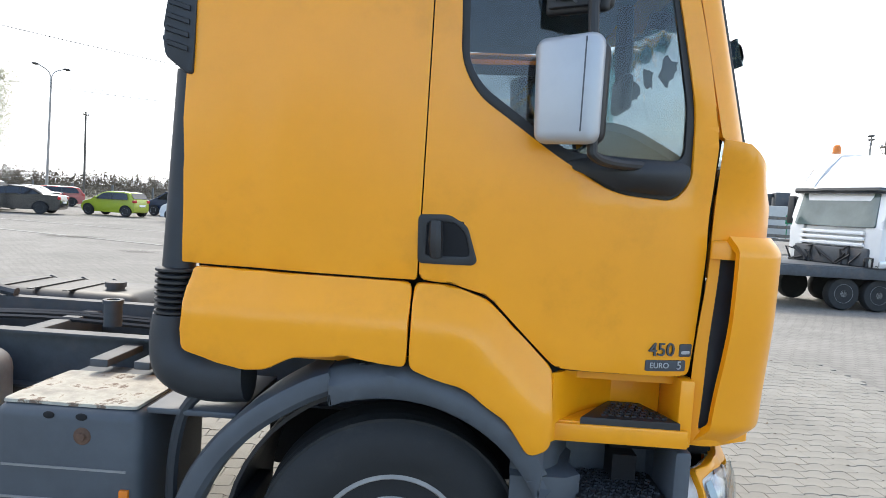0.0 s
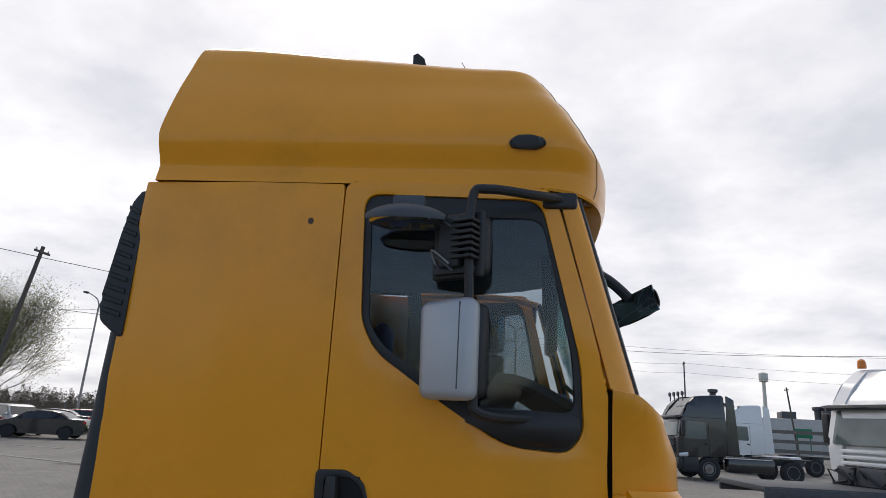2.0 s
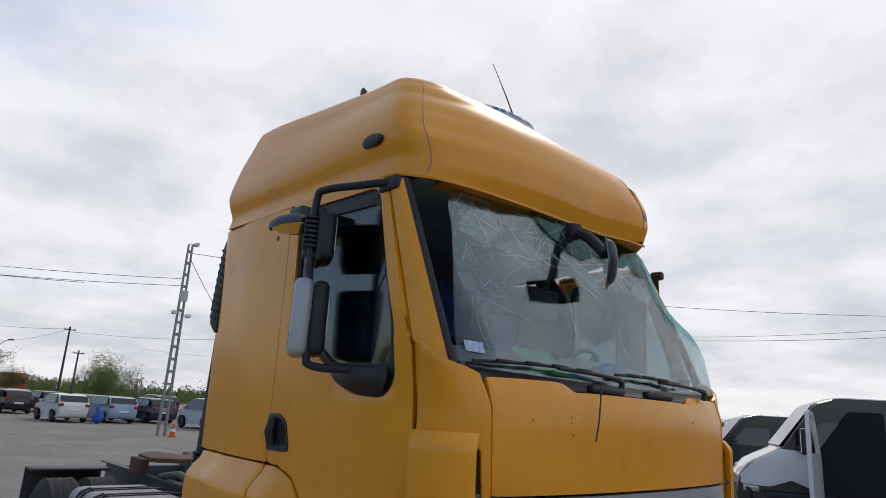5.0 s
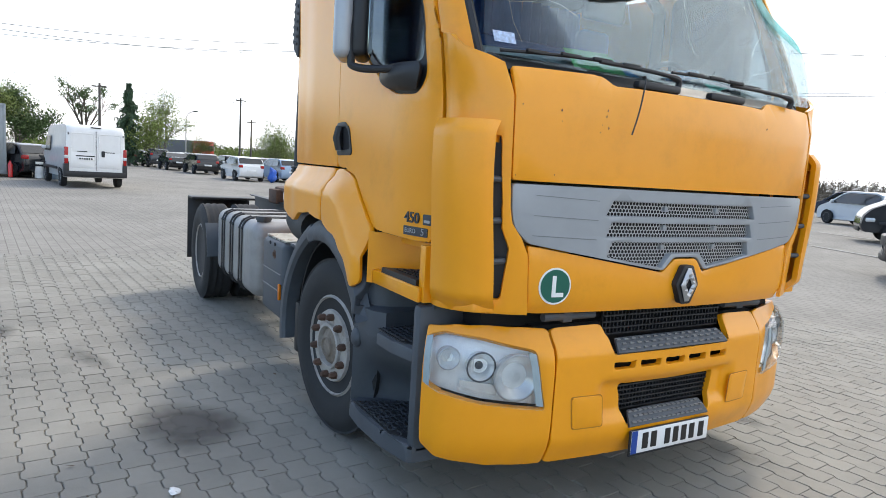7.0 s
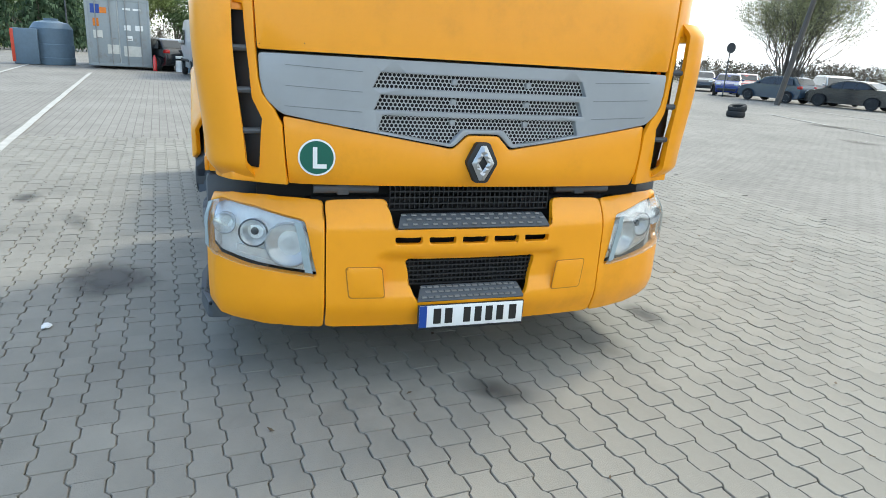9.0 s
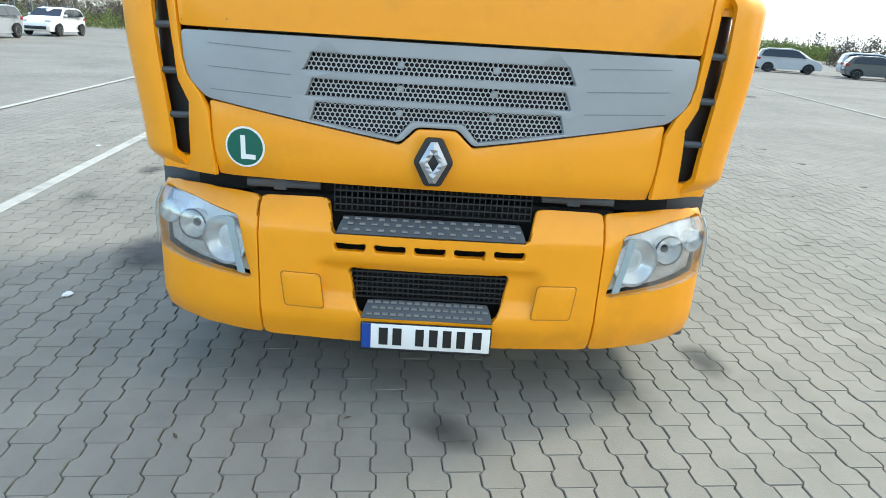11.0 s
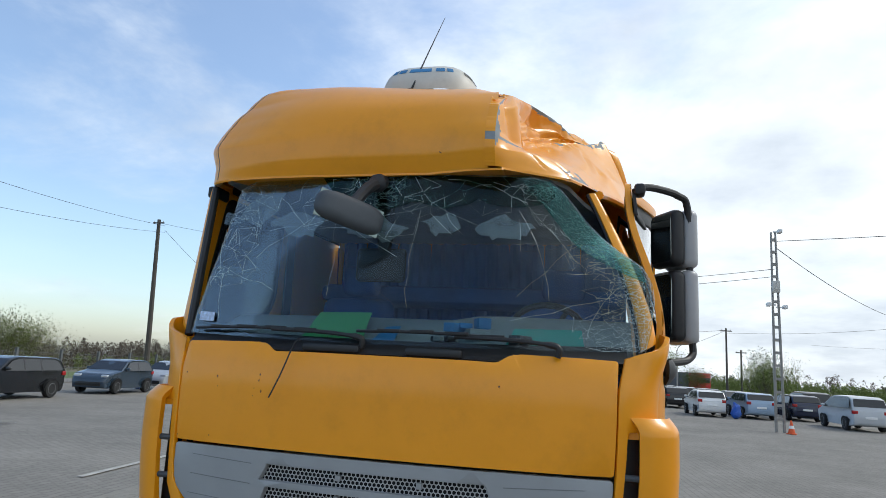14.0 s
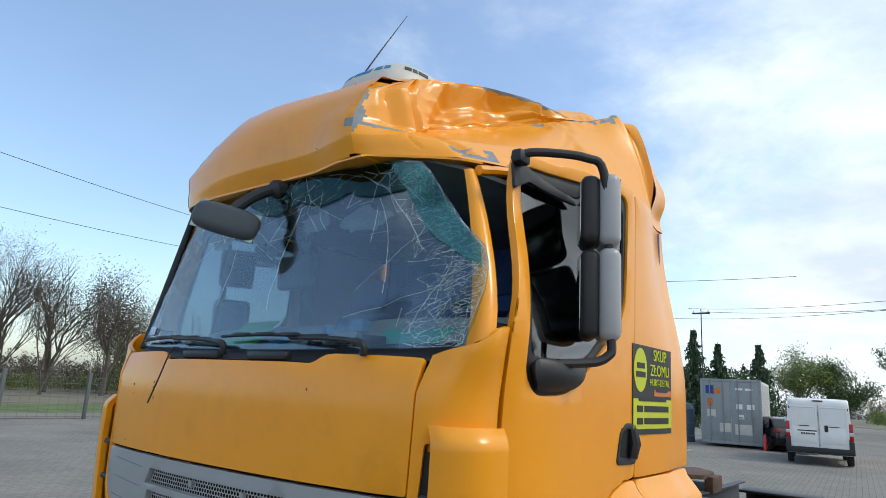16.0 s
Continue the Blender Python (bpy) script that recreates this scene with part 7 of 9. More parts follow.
def oil_mark(x, y, rx, ry, turn=0.0, amount=0.8):
    bm = bmesh.new()
    lay = bm.verts.layers.float.new("cover")
    rings = []
    for k in range(6):
        ring = []
        for i in range(28):
            a = 2 * math.pi * i / 28
            wob = 1 + 0.25 * noise.noise(Vector((math.cos(a) * 1.5 + x, math.sin(a) * 1.5 + y, k * 0.1)))
            p = Vector((rx * k / 5 * wob * math.cos(a), ry * k / 5 * wob * math.sin(a), 0))
            p.rotate(Euler((0, 0, turn)))
            v = bm.verts.new(p + Vector((x, y, 0.0065)))
            v[lay] = amount * (1 - (k / 5) ** 2)
            ring.append(v)
        rings.append(ring)
    for a, b in zip(rings, rings[1:]):
        for i in range(28):
            bm.faces.new((a[i], a[(i + 1) % 28], b[(i + 1) % 28], b[i]))
    bmesh.ops.remove_doubles(bm, verts=bm.verts, dist=1e-5)
    me = bpy.data.meshes.new("oil_mark")
    bm.to_mesh(me)
    bm.free()
    me.materials.append(OILT)
    ob = new("oil_mark", me)
    ob.parent = ground
    tagged(ob, "dark oil stain soaked into the paving")


for q in ((-1.75, -1.85, 0.42, 0.34, 0.2, 0.85), (-0.62, 1.42, 0.22, 0.12, 0.1, 0.7), (0.13, 0.11, 0.22, 0.13, 0.8, 0.6), (-0.25, 0.9, 0.3, 0.2, 0.0, 0.4), (-4.15, -2.92, 0.28, 0.16, 0, 0.6),
          (-3.2, -2.3, 0.35, 0.12, 0.4, 0.5), (-3.0, -3.0, 0.3, 0.15, 0.2, 0.5), (-14, 17.5, 1.3, 0.5, 0.1, 0.8), (-20, 10, 1.0, 0.5, 0, 0.7), (-10, 14, 0.8, 0.4, 0, 0.6), (-10, -13, 1.0, 0.5, 0, 0.7), (-9, -16, 1.4, 0.4, 0.5, 0.7)):
    oil_mark(*q)
# litter on the stones
random.seed(4)
LEAF = material("dry_leaf", (0.10, 0.07, 0.04), 0.9, var=0.4)
bm = bmesh.new()
for k in range(260):
    x, y = random.uniform(-9, 3), random.uniform(-6, 8)
    r = random.uniform(0.008, 0.025)
    p = Vector((x, y, 0.006))
    a = random.uniform(0, 6.28)
    vs = [bm.verts.new(p + Vector((r * math.cos(a + q) * e, r * math.sin(a + q) * e, random.uniform(0, 0.008)))) for q, e in ((0, 1), (1.6, 0.4), (3.1, 1), (4.7, 0.4))]
    bm.faces.new(vs)
solid(bm, 0.001)
ob = part("litter", bm, LEAF, None)
tagged(ob, "dry leaves and crumbs scattered over the paving", "litter", kind="stuff")
for x, y in ((-0.98, -2.02), (1.05, -0.9), (-5.2, -4.0)):
    bm = bmesh.new()
    bmesh.ops.create_icosphere(bm, subdivisions=2, radius=0.024, matrix=Matrix.Translation((x, y, 0.012)) @ Matrix.Diagonal((1.4, 1, 0.35, 1)))
    for v in bm.verts:
        v.co += Vector((random.uniform(-1, 1), random.uniform(-1, 1), random.uniform(-0.3, 0.3))) * 0.009
    tagged(part("paper_scrap", bm, WHITE, None, angle=10), "small crumpled white paper scrap on the paving", "litter", "paper scraps")


# ---- parked vehicles ----
STYLES = {
    # side outline from the tail (0) to the nose, roof and glass; metres
    "hatch": dict(L=4.1, W=1.74, out=[(0.06, 0.30), (0.0, 0.55), (0.03, 0.90), (0.12, 1.02), (0.42, 1.38), (0.75, 1.455), (1.9, 1.46), (2.35, 1.38), (3.02, 0.98), (3.75, 0.85), (4.02, 0.68), (4.1, 0.48), (4.06, 0.24), (0.3, 0.22)],
                  glass=[(0.40, 1.0), (0.56, 1.32), (0.85, 1.385), (1.9, 1.39), (2.28, 1.32), (2.82, 0.98)], wheels=(0.72, 3.28), belt=0.97, ws=((2.36, 1.36), (2.98, 1.0)), rs=((0.14, 1.05), (0.40, 1.36))),
    "wagon": dict(L=4.65, W=1.78, out=[(0.06, 0.30), (0.0, 0.55), (0.03, 0.92), (0.10, 1.03), (0.36, 1.38), (0.65, 1.45), (2.5, 1.46), (2.98, 1.38), (3.62, 0.98), (4.3, 0.85), (4.58, 0.68), (4.65, 0.48), (4.6, 0.24), (0.3, 0.22)],
                  glass=[(0.36, 1.0), (0.55, 1.33), (0.8, 1.385), (2.5, 1.39), (2.9, 1.32), (3.42, 0.98)], wheels=(0.85, 3.75), belt=0.97, ws=((2.99, 1.36), (3.58, 1.0)), rs=((0.12, 1.06), (0.34, 1.36))),
    "sedan": dict(L=4.6, W=1.78, out=[(0.05, 0.30), (0.0, 0.60), (0.04, 0.95), (0.14, 1.03), (0.80, 1.06), (1.35, 1.36), (1.75, 1.43), (2.45, 1.44), (2.9, 1.36), (3.55, 0.98), (4.25, 0.84), (4.52, 0.68), (4.6, 0.48), (4.55, 0.24), (0.3, 0.22)],
                  glass=[(0.98, 1.05), (1.42, 1.32), (1.8, 1.37), (2.45, 1.375), (2.82, 1.31), (3.36, 0.98)], wheels=(0.92, 3.68), belt=0.99, ws=((2.91, 1.34), (3.5, 1.0)), rs=((0.84, 1.08), (1.33, 1.35))),
    "mpv": dict(L=4.3, W=1.8, out=[(0.06, 0.32), (0.0, 0.6), (0.02, 0.98), (0.08, 1.10), (0.25, 1.52), (0.6, 1.63), (2.2, 1.65), (2.65, 1.55), (3.45, 1.05), (3.95, 0.88), (4.22, 0.7), (4.3, 0.5), (4.25, 0.26), (0.3, 0.24)],
                glass=[(0.22, 1.08), (0.38, 1.48), (0.75, 1.56), (2.2, 1.57), (2.58, 1.49), (3.22, 1.04)], wheels=(0.78, 3.4), belt=1.04, ws=((2.67, 1.53), (3.4, 1.08)), rs=((0.09, 1.14), (0.24, 1.50))),
    "small": dict(L=3.45, W=1.62, out=[(0.06, 0.28), (0.0, 0.52), (0.03, 0.88), (0.10, 1.0), (0.36, 1.36), (0.6, 1.415), (1.75, 1.41), (2.1, 1.32), (2.68, 0.95), (3.2, 0.78), (3.4, 0.62), (3.45, 0.46), (3.4, 0.24), (0.3, 0.22)],
                  glass=[(0.36, 0.98), (0.50, 1.29), (0.72, 1.345), (1.75, 1.34), (2.02, 1.27), (2.48, 0.95)], wheels=(0.52, 2.86), belt=0.95, ws=((2.11, 1.30), (2.64, 0.97)), rs=((0.11, 1.03), (0.34, 1.34))),
    "suv": dict(L=4.6, W=1.85, out=[(0.06, 0.36), (0.0, 0.65), (0.03, 1.05), (0.10, 1.15), (0.34, 1.55), (0.7, 1.65), (2.4, 1.66), (2.9, 1.56), (3.5, 1.12), (4.2, 1.02), (4.5, 0.85), (4.6, 0.58), (4.55, 0.32), (0.3, 0.30)],
                glass=[(0.36, 1.13), (0.52, 1.50), (0.8, 1.57), (2.4, 1.58), (2.82, 1.5), (3.3, 1.10)], wheels=(0.85, 3.65), belt=1.1, ws=((2.92, 1.54), (3.45, 1.14)), rs=((0.12, 1.18), (0.32, 1.53))),
    "van": dict(L=5.4, W=2.05, out=[(0.03, 0.42), (0.0, 0.6), (0.0, 2.05), (0.10, 2.22), (0.4, 2.26), (3.6, 2.27), (4.0, 2.15), (4.62, 1.35), (5.15, 1.10), (5.35, 0.85), (5.4, 0.5), (5.3, 0.34), (0.2, 0.36)],
                glass=[(3.15, 1.25), (3.15, 1.85), (3.9, 1.85), (4.42, 1.27)], wheels=(1.0, 4.45), belt=1.3, ws=((4.02, 2.10), (4.60, 1.40)), rs=None),
}
VANS = ("van", "short_van")
STYLES["short_van"] = dict(STYLES["van"], L=3.5, out=[(x - 1.9 if x > 2 else x, z * 1.08) for x, z in STYLES["van"]["out"]], glass=[(x - 1.9, z * 1.08) for x, z in STYLES["van"]["glass"]], wheels=(0.5, 2.55), belt=1.4, ws=((2.12, 2.27), (2.70, 1.51)))
PAINTS = {}


def paint(rgb):
    if rgb not in PAINTS:
        PAINTS[rgb] = material("car_paint", rgb, 0.22, var=0.04, scale=3, coat=0.5, spec=0.5)
    return PAINTS[rgb]


HEADL = material("car_headlight", (0.55, 0.57, 0.58), 0.15, metal=0.4, var=0.1)
TAILL = material("car_tail_light", (0.35, 0.01, 0.01), 0.2, var=0.1)
ALLOY = material("car_wheel_alloy", (0.40, 0.41, 0.42), 0.4, metal=0.5, var=0.1)
DKRIM = material("car_wheel_steel", (0.05, 0.05, 0.052), 0.5, var=0.1)


def car(style, x, y, heading, rgb, label, dark_rim=False, group="parked cars", name="car", lift=0.0, plain=True):
    """A parked vehicle; x, y is the middle of its footprint and heading the way its nose points, in degrees from +x."""
    S = STYLES[style]
    L, W = S["L"], S["W"]
    M = pose(x, y, lift, 0, 0, heading)
    c = thing(name, label, name, M, group)
    hw, belt = W / 2, S["belt"]
    top = max(p[1] for p in S["out"])

    def half(px, z):
        w = hw * (1 - 0.035 * ss((0.55 - z) / 0.3))
        if z > belt:
            w -= (0.19 if style not in VANS else 0.07) * max(0.0, (z - belt) / (top - belt)) ** 1.25
        e = min(px, L - px)
        return w - 0.16 * ss((0.45 - e) / 0.55) ** 1.5 * (1.0 if px > L / 2 or style not in VANS else 0.15)
    o = rounded(S["out"], 0.09, 3)
    bm = bmesh.new()
    ys = (-1, -0.93, -0.7, 0, 0.7, 0.93, 1)
    rows = []
    for f in ys:
        row = []
        for (px, pz) in o:
            sh = 0.02 * (abs(f) == 1)
            row.append(bm.verts.new((px - L / 2 + (sh if px < L / 2 else -sh) * 1.5, f * half(px, pz) * (0.985 if abs(f) == 1 else 1), pz - sh * 0.8 * (pz > 0.5) + 0.02 * (1 - f * f) * (pz > belt))))
        rows.append(row)
    n = len(o)
    for a, b in zip(rows, rows[1:]):
        for i in range(n):
            bm.faces.new((a[i], a[(i + 1) % n], b[(i + 1) % n], b[i]))
    for row in (rows[0], rows[-1]):
        bm.faces.new(row)
    body = part("body", bm, paint(rgb), c, angle=40)
    for s in (-1, 1):
        bm = bmesh.new()
        panel(bm, rounded(S["glass"], 0.06, 3), lambda u, z, s=s: (u - L / 2, s * (half(u, z) + 0.004), z), (), 0.008, 0.5, 0, (0, s, 0))
        part("side_window", bm, CARGLASS, c)
        gx = [p[0] for p in S["glass"]]
        for fx in ((0.38, 0.66) if style in ("wagon", "mpv", "suv", "sedan") else (0.5,) if style not in VANS else ()):
            u = lerp(min(gx), max(gx), fx)
            bm = bmesh.new()
            z0, z1 = belt + 0.01, top - 0.075
            panel(bm, [(u - 0.03, z0), (u + 0.03, z0), (u + 0.0, z1), (u - 0.05, z1)], lambda a, z, s=s: (a - L / 2, s * (half(a, z) + 0.007), z), (), 0.008, 0.5, 0, (0, s, 0))
            part("door_pillar", bm, BLACK, c)
        for u in S["wheels"]:
            r = 0.31 if style in ("small", "hatch") else 0.33
            # the arch is no hollow: a near-black sheet on the flank paints its shade
            bm = bmesh.new()
            arch = [(u + (r + 0.06) * math.cos(a), 0.30 + (r + 0.06) * math.sin(a)) for a in steps(math.radians(-8), math.radians(188), 16)]
            panel(bm, arch, lambda a, z, s=s: (a - L / 2, s * (half(a, z) + 0.003), z), (), 0.01, 0.5, 0, (0, s, 0))
            part("arch_shade", bm, DARK, c)
            bm = bmesh.new()
            lathe(bm, [(r * 0.6, -0.10), (r * 0.95, -0.10), (r, -0.06), (r, 0.06), (r * 0.95, 0.10), (r * 0.62, 0.10)], origin=(u - L / 2, s * (hw - 0.10), r), axis="y", n=22)
            w = part("wheel", bm, RUBBER, c)
            bm = bmesh.new()
            lathe(bm, [(r * 0.64, s * 0.085), (r * 0.60, s * 0.105), (r * 0.52, s * 0.07), (r * 0.2, s * 0.085), (0, s * 0.095)], origin=(u - L / 2, s * (hw - 0.10), r), axis="y", n=16)
            part("rim", bm, DKRIM if dark_rim else ALLOY, w)
            # near-black bars on the rim paint the shade between spokes
            for k in range(5):
                a = 2 * math.pi * k / 5 + 0.3
                bm = bmesh.new()
                p0 = Vector((u - L / 2 + r * 0.38 * math.cos(a), s * (hw - 0.015), r + r * 0.38 * math.sin(a)))
                box(bm, -0.028, 0.028, -0.004, 0.004, -0.05, 0.05, 0.0, Matrix.Translation(p0) @ Matrix.Rotation(a, 4, "Y"))
                part("rim_gap_shade", bm, DARK, w)
        # lamps at the corners
        zh = 0.66 if style != "suv" else 0.85
        zt = 0.86 if style not in ("van", "short_van", "suv") else 1.15
        bm = bmesh.new()
        box(bm, L / 2 - 0.42, L / 2 - 0.13, s * (hw - 0.42), s * (hw - 0.115), zh, zh + 0.15, 0.04)
        part("headlight", bm, HEADL, c)
        bm = bmesh.new()
        if style in VANS:
            box(bm, -L / 2 - 0.008, -L / 2 + 0.06, s * (hw - 0.13), s * (hw - 0.005), 0.85, 1.45, 0.02)
        else:
            box(bm, -L / 2 + 0.005, -L / 2 + 0.22, s * (hw - 0.34), s * (hw - 0.115), zt - 0.05, zt + 0.12, 0.03)
        part("tail_light", bm, TAILL, c)
        bm = bmesh.new()
        gx0 = S["glass"][-1][0]
        box(bm, gx0 - L / 2 - 0.22, gx0 - L / 2 - 0.08, s * (hw - 0.02), s * (hw + 0.14), belt + 0.03, belt + 0.15, 0.04)
        part("wing_mirror", bm, paint(rgb), c)
    for q, lab in ((S["ws"], "windscreen"), (S["rs"], "rear_window")):
        if q is None:
            continue
        (xa, za), (xb, zb) = q
        bm = bmesh.new()
        d = 1 if lab == "windscreen" else -1

        def pane(f, t, xa=xa, za=za, xb=xb, zb=zb, d=d):
            px, z = lerp(xa, xb, t), lerp(za, zb, t)
            return (px - L / 2 + d * 0.016, f * (half(px, z) - 0.07), z + 0.02)
        sheet(bm, pane, steps(-1, 1, 7), steps(0, 1, 4))
        solid(bm, 0.006)
        part(lab, bm, CARGLASS, c)
    bm = bmesh.new()
    box(bm, L / 2 - 0.06, L / 2 + 0.004, -0.55, 0.55, 0.34, 0.50, 0.02)
    part("front_grille", bm, BLACK, c)
    bm = bmesh.new()
    yp = 0.0 if style not in VANS else 0.34
    box(bm, -L / 2 - 0.02, -L / 2 + 0.03, yp - 0.26, yp + 0.26, 0.60 if style not in VANS else 1.0, 0.71 if style not in VANS else 1.11, 0.004)
    part("plate", bm, WHITE, c)
    if style in VANS:
        bm = bmesh.new()
        box(bm, -L / 2 - 0.05, -L / 2 + 0.1, -hw + 0.02, hw - 0.02, 0.40, 0.60, 0.03)
        bmp = part("rear_bumper", bm, BLACK, c)
        for s in (-1, 1):
            bm = bmesh.new()
            box(bm, -L / 2 - 0.035, -L / 2 + 0.30, s * (hw - 0.15), s * (hw + 0.012), 0.40, 0.86, 0.03)
            part("bumper_corner", bm, BLACK, bmp)
            bm = bmesh.new()
            box(bm, -L / 2 - 0.012, -L / 2 + 0.05, s * (hw - 0.135), s * (hw - 0.0), 1.04, 1.16, 0.01)
            part("reversing_light", bm, HEADL, c)
            bm = bmesh.new()
            y0, y1 = sorted((s * 0.07, s * (hw - 0.19)))
            o_ = [(y0, 0.72), (y1, 0.72), (y1, 1.98), (y0, 1.98)]
            panel(bm, rounded(o_, 0.06), lambda y, z: (-L / 2 - 0.006, y, z), [rounded([(y0 + 0.035, 1.28), (y1 - 0.035, 1.28), (y1 - 0.035, 1.93), (y0 + 0.035, 1.93)], 0.05)], 0.012, 0.4, 0.004, (-1, 0, 0))
            part("rear_door", bm, paint(rgb), c)
            bm = bmesh.new()
            panel(bm, [(s * 0.30, 1.30), (s * 0.62, 1.30), (s * 0.62, 1.325), (s * 0.30, 1.325)], lambda y, z: (-L / 2 - 0.012, y, z), (), 0.004, 0.4, 0, (-1, 0, 0))
            part("badge_bar", bm, DARK, c)
            for zz in (0.85, 1.88):
                bm = bmesh.new()
                box(bm, -L / 2 - 0.02, -L / 2 + 0.05, s * (hw - 0.145), s * (hw - 0.115), zz, zz + 0.09, 0.006)
                part("hinge", bm, BLACK, c)
        bm = bmesh.new()
        box(bm, -L / 2 + 0.02, -L / 2 + 0.16, -0.16, 0.16, 2.16, 2.20, 0.01)
        part("brake_light", bm, BLACK, c)
        bm = bmesh.new()
        box(bm, -L / 2 - 0.012, -L / 2, 0.05, 0.66, 1.13, 1.17, 0.006)
        part("plate_trim", bm, BLACK, c)
        for k in range(6):
            bm = bmesh.new()
            box(bm, -L / 2 - 0.022, -L / 2 - 0.011, 0.13 + 0.075 * k, 0.18 + 0.075 * k, 1.025, 1.085)
            part("bar", bm, DARK, c)
        for yy in (-0.012, 0.012):
            bm = bmesh.new()
            box(bm, -L / 2 - 0.006, -L / 2 + 0.01, yy - 0.004, yy + 0.004, 0.62, 2.05)
            part("door_gap", bm, DARK, c)
        bm = bmesh.new()
        box(bm, -L / 2 - 0.03, -L / 2, -0.28, -0.17, 1.14, 1.36, 0.03)
        part("door_handle", bm, BLACK, c)
        for s in (-1, 1):
            bm = bmesh.new()
            box(bm, -L / 2 + 1.6, L / 2 - 0.5, s * (hw - 0.01), s * (hw + 0.012), 0.60, 0.70, 0.01)
            part("rub_strip", bm, BLACK, c)
    return c


BLK, DGR, WHT, SLV, NAVY, DBL, RED, BLU = (0.012, 0.013, 0.015), (0.04, 0.045, 0.05), (0.72, 0.72, 0.71), (0.36, 0.37, 0.385), (0.012, 0.02, 0.05), (0.03, 0.05, 0.075), (0.32, 0.012, 0.012), (0.02, 0.11, 0.42)
# far side, behind the right flank: row along the grass
car("sedan", -31.0, 39.9, 205, BLK, "black saloon with a missing rear bumper", True)
car("wagon", -31.6, 43.4, 212, RED, "dark red estate car")
car("small", -21.3, 33.6, 172, (0.30, 0.36, 0.03), "lime green small three-door car with a damaged tail")
car("mpv", -19.3, 37.6, 168, NAVY, "dark blue people carrier behind the green car")
car("mpv", -15.2, 30.9, 160, (0.5, 0.53, 0.56), "silver people carrier on steel wheels")
car("hatch", -11.6, 28.2, 150, DGR, "dark grey van-like car with a crushed bonnet")
car("small", -34.0, 30.0, 318, (0.012, 0.03, 0.16), "dark blue small five-door car")
car("wagon", -37.5, 34.5, 315, (0.22, 0.02, 0.02), "maroon car in the second row")
car("hatch", -29.0, 29.2, 190, DBL, "steel-blue hatchback seen from its side")
car("mpv", -28.6, 33.2, 330, WHT, "white people carrier with red stripes")
car("sedan", -25.0, 30.6, 195, BLK, "black saloon beside the steel-blue hatchback", True)
car("wagon", -41.0, 33.5, 320, DGR, "dark grey estate car in the second row")
car("mpv", 0.6, 38.6, 5, (0.42, 0.50, 0.58), "pale blue people carrier beyond the steel beams")
# row on the far side of the yard, tails towards the camera
ROWC = [("hatch", -39.9, 7.0, WHT, "white hatchback with a smashed flank"), ("wagon", -40.8, 9.7, (0.30, 0.40, 0.52), "pale blue estate car"), ("wagon", -49.9, 6.2, BLK, "black estate car with red tail lights"),
        ("sedan", -56.8, 5.2, BLK, "black saloon with a crushed front"), ("suv", -63.5, 4.5, DGR, "dark grey off-road car"), ("wagon", -71.0, 3.8, DGR, "dark grey estate far down the row"), ("hatch", -78.5, 3.0, SLV, "silver car far down the row"),
        ("mpv", -86.0, 2.2, WHT, "white people carrier far down the row"), ("sedan", -92.0, 0.6, BLK, "black saloon at the far end of the row"), ("hatch", -84.0, -1.8, (0.03, 0.12, 0.40), "blue hatchback at the far end of the row"), ("suv", -47.0, 14.5, BLK, "black off-road car behind the first row"), ("sedan", -47.5, 10.0, DGR, "dark car behind the first row"), ("wagon", -53.5, 9.0, BLK, "black estate behind the first row"),
        ("hatch", -60.0, 8.2, SLV, "silver hatchback behind the first row"), ("wagon", -67.0, 7.6, DGR, "grey estate behind the first row"), ("wagon", -42.0, 12.4, NAVY, "dark blue estate car by the lamp pole"), ("mpv", -35.2, 13.3, (0.52, 0.54, 0.56), "silver people carrier with a smashed flank and dark rear window"),
        ("mpv", -46.5, 24.6, SLV, "silver people carrier on the far side"), ("small", -50.0, 26.5, BLK, "black small car on the far side"), ("wagon", -54.0, 24.2, WHT, "white estate car on the far side"), ("mpv", -44.5, 29.5, (0.5, 0.55, 0.6), "pale silver car on the far side"), ("hatch", -41.5, 28.0, DGR, "dark grey hatchback on the far side")]
for st_, x, y, rgb, lab in ROWC:
    car(st_, x, y, 184 if y < 16 else 70, rgb, lab)
# row by the fence on the other side
car("hatch", -11.9, -18.6, 215, BLU, "bright blue hatchback on dark wheels", True)
car("wagon", -16.6, -19.6, 8, BLK, "black estate car with a battered flank")
car("hatch", -23.3, -20.5, 10, DBL, "dark blue car with a blue sheet over its tail")
car("wagon", -28.3, -21.0, 6, SLV, "silver estate car by the fence")
car("hatch", -35.2, -21.6, 4, WHT, "white hatchback by the fence")
van = car("van", -27.75, -1.95, 189, WHT, "white panel van with black rear bumper", name="van", group="vans")
# the black-bodied chassis van with its door open
iv = car("short_van", -2.92, 11.75, 207, BLK, "white van with black bumper and its cab door open", False, name="van", group="vans")
bm = bmesh.new()
panel(bm, rounded([(0, 0.50), (0, 1.35), (0.10, 1.55), (0.52, 2.15), (0.95, 2.18), (1.0, 1.4), (1.0, 0.5)], 0.06), lambda u, z: (0.36 + 0.30 * u, 1.03 + 0.92 * u, z), [rounded([(0.16, 1.45), (0.52, 2.05), (0.88, 2.08), (0.90, 1.42)], 0.05)], 0.07, 0.2, 0.01, (1, -0.4, 0))
part("open_door", bm, paint(WHT), iv, "white cab door swung open")
# near-black sheet on the flank, painted as the cab's shaded inside
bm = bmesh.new()
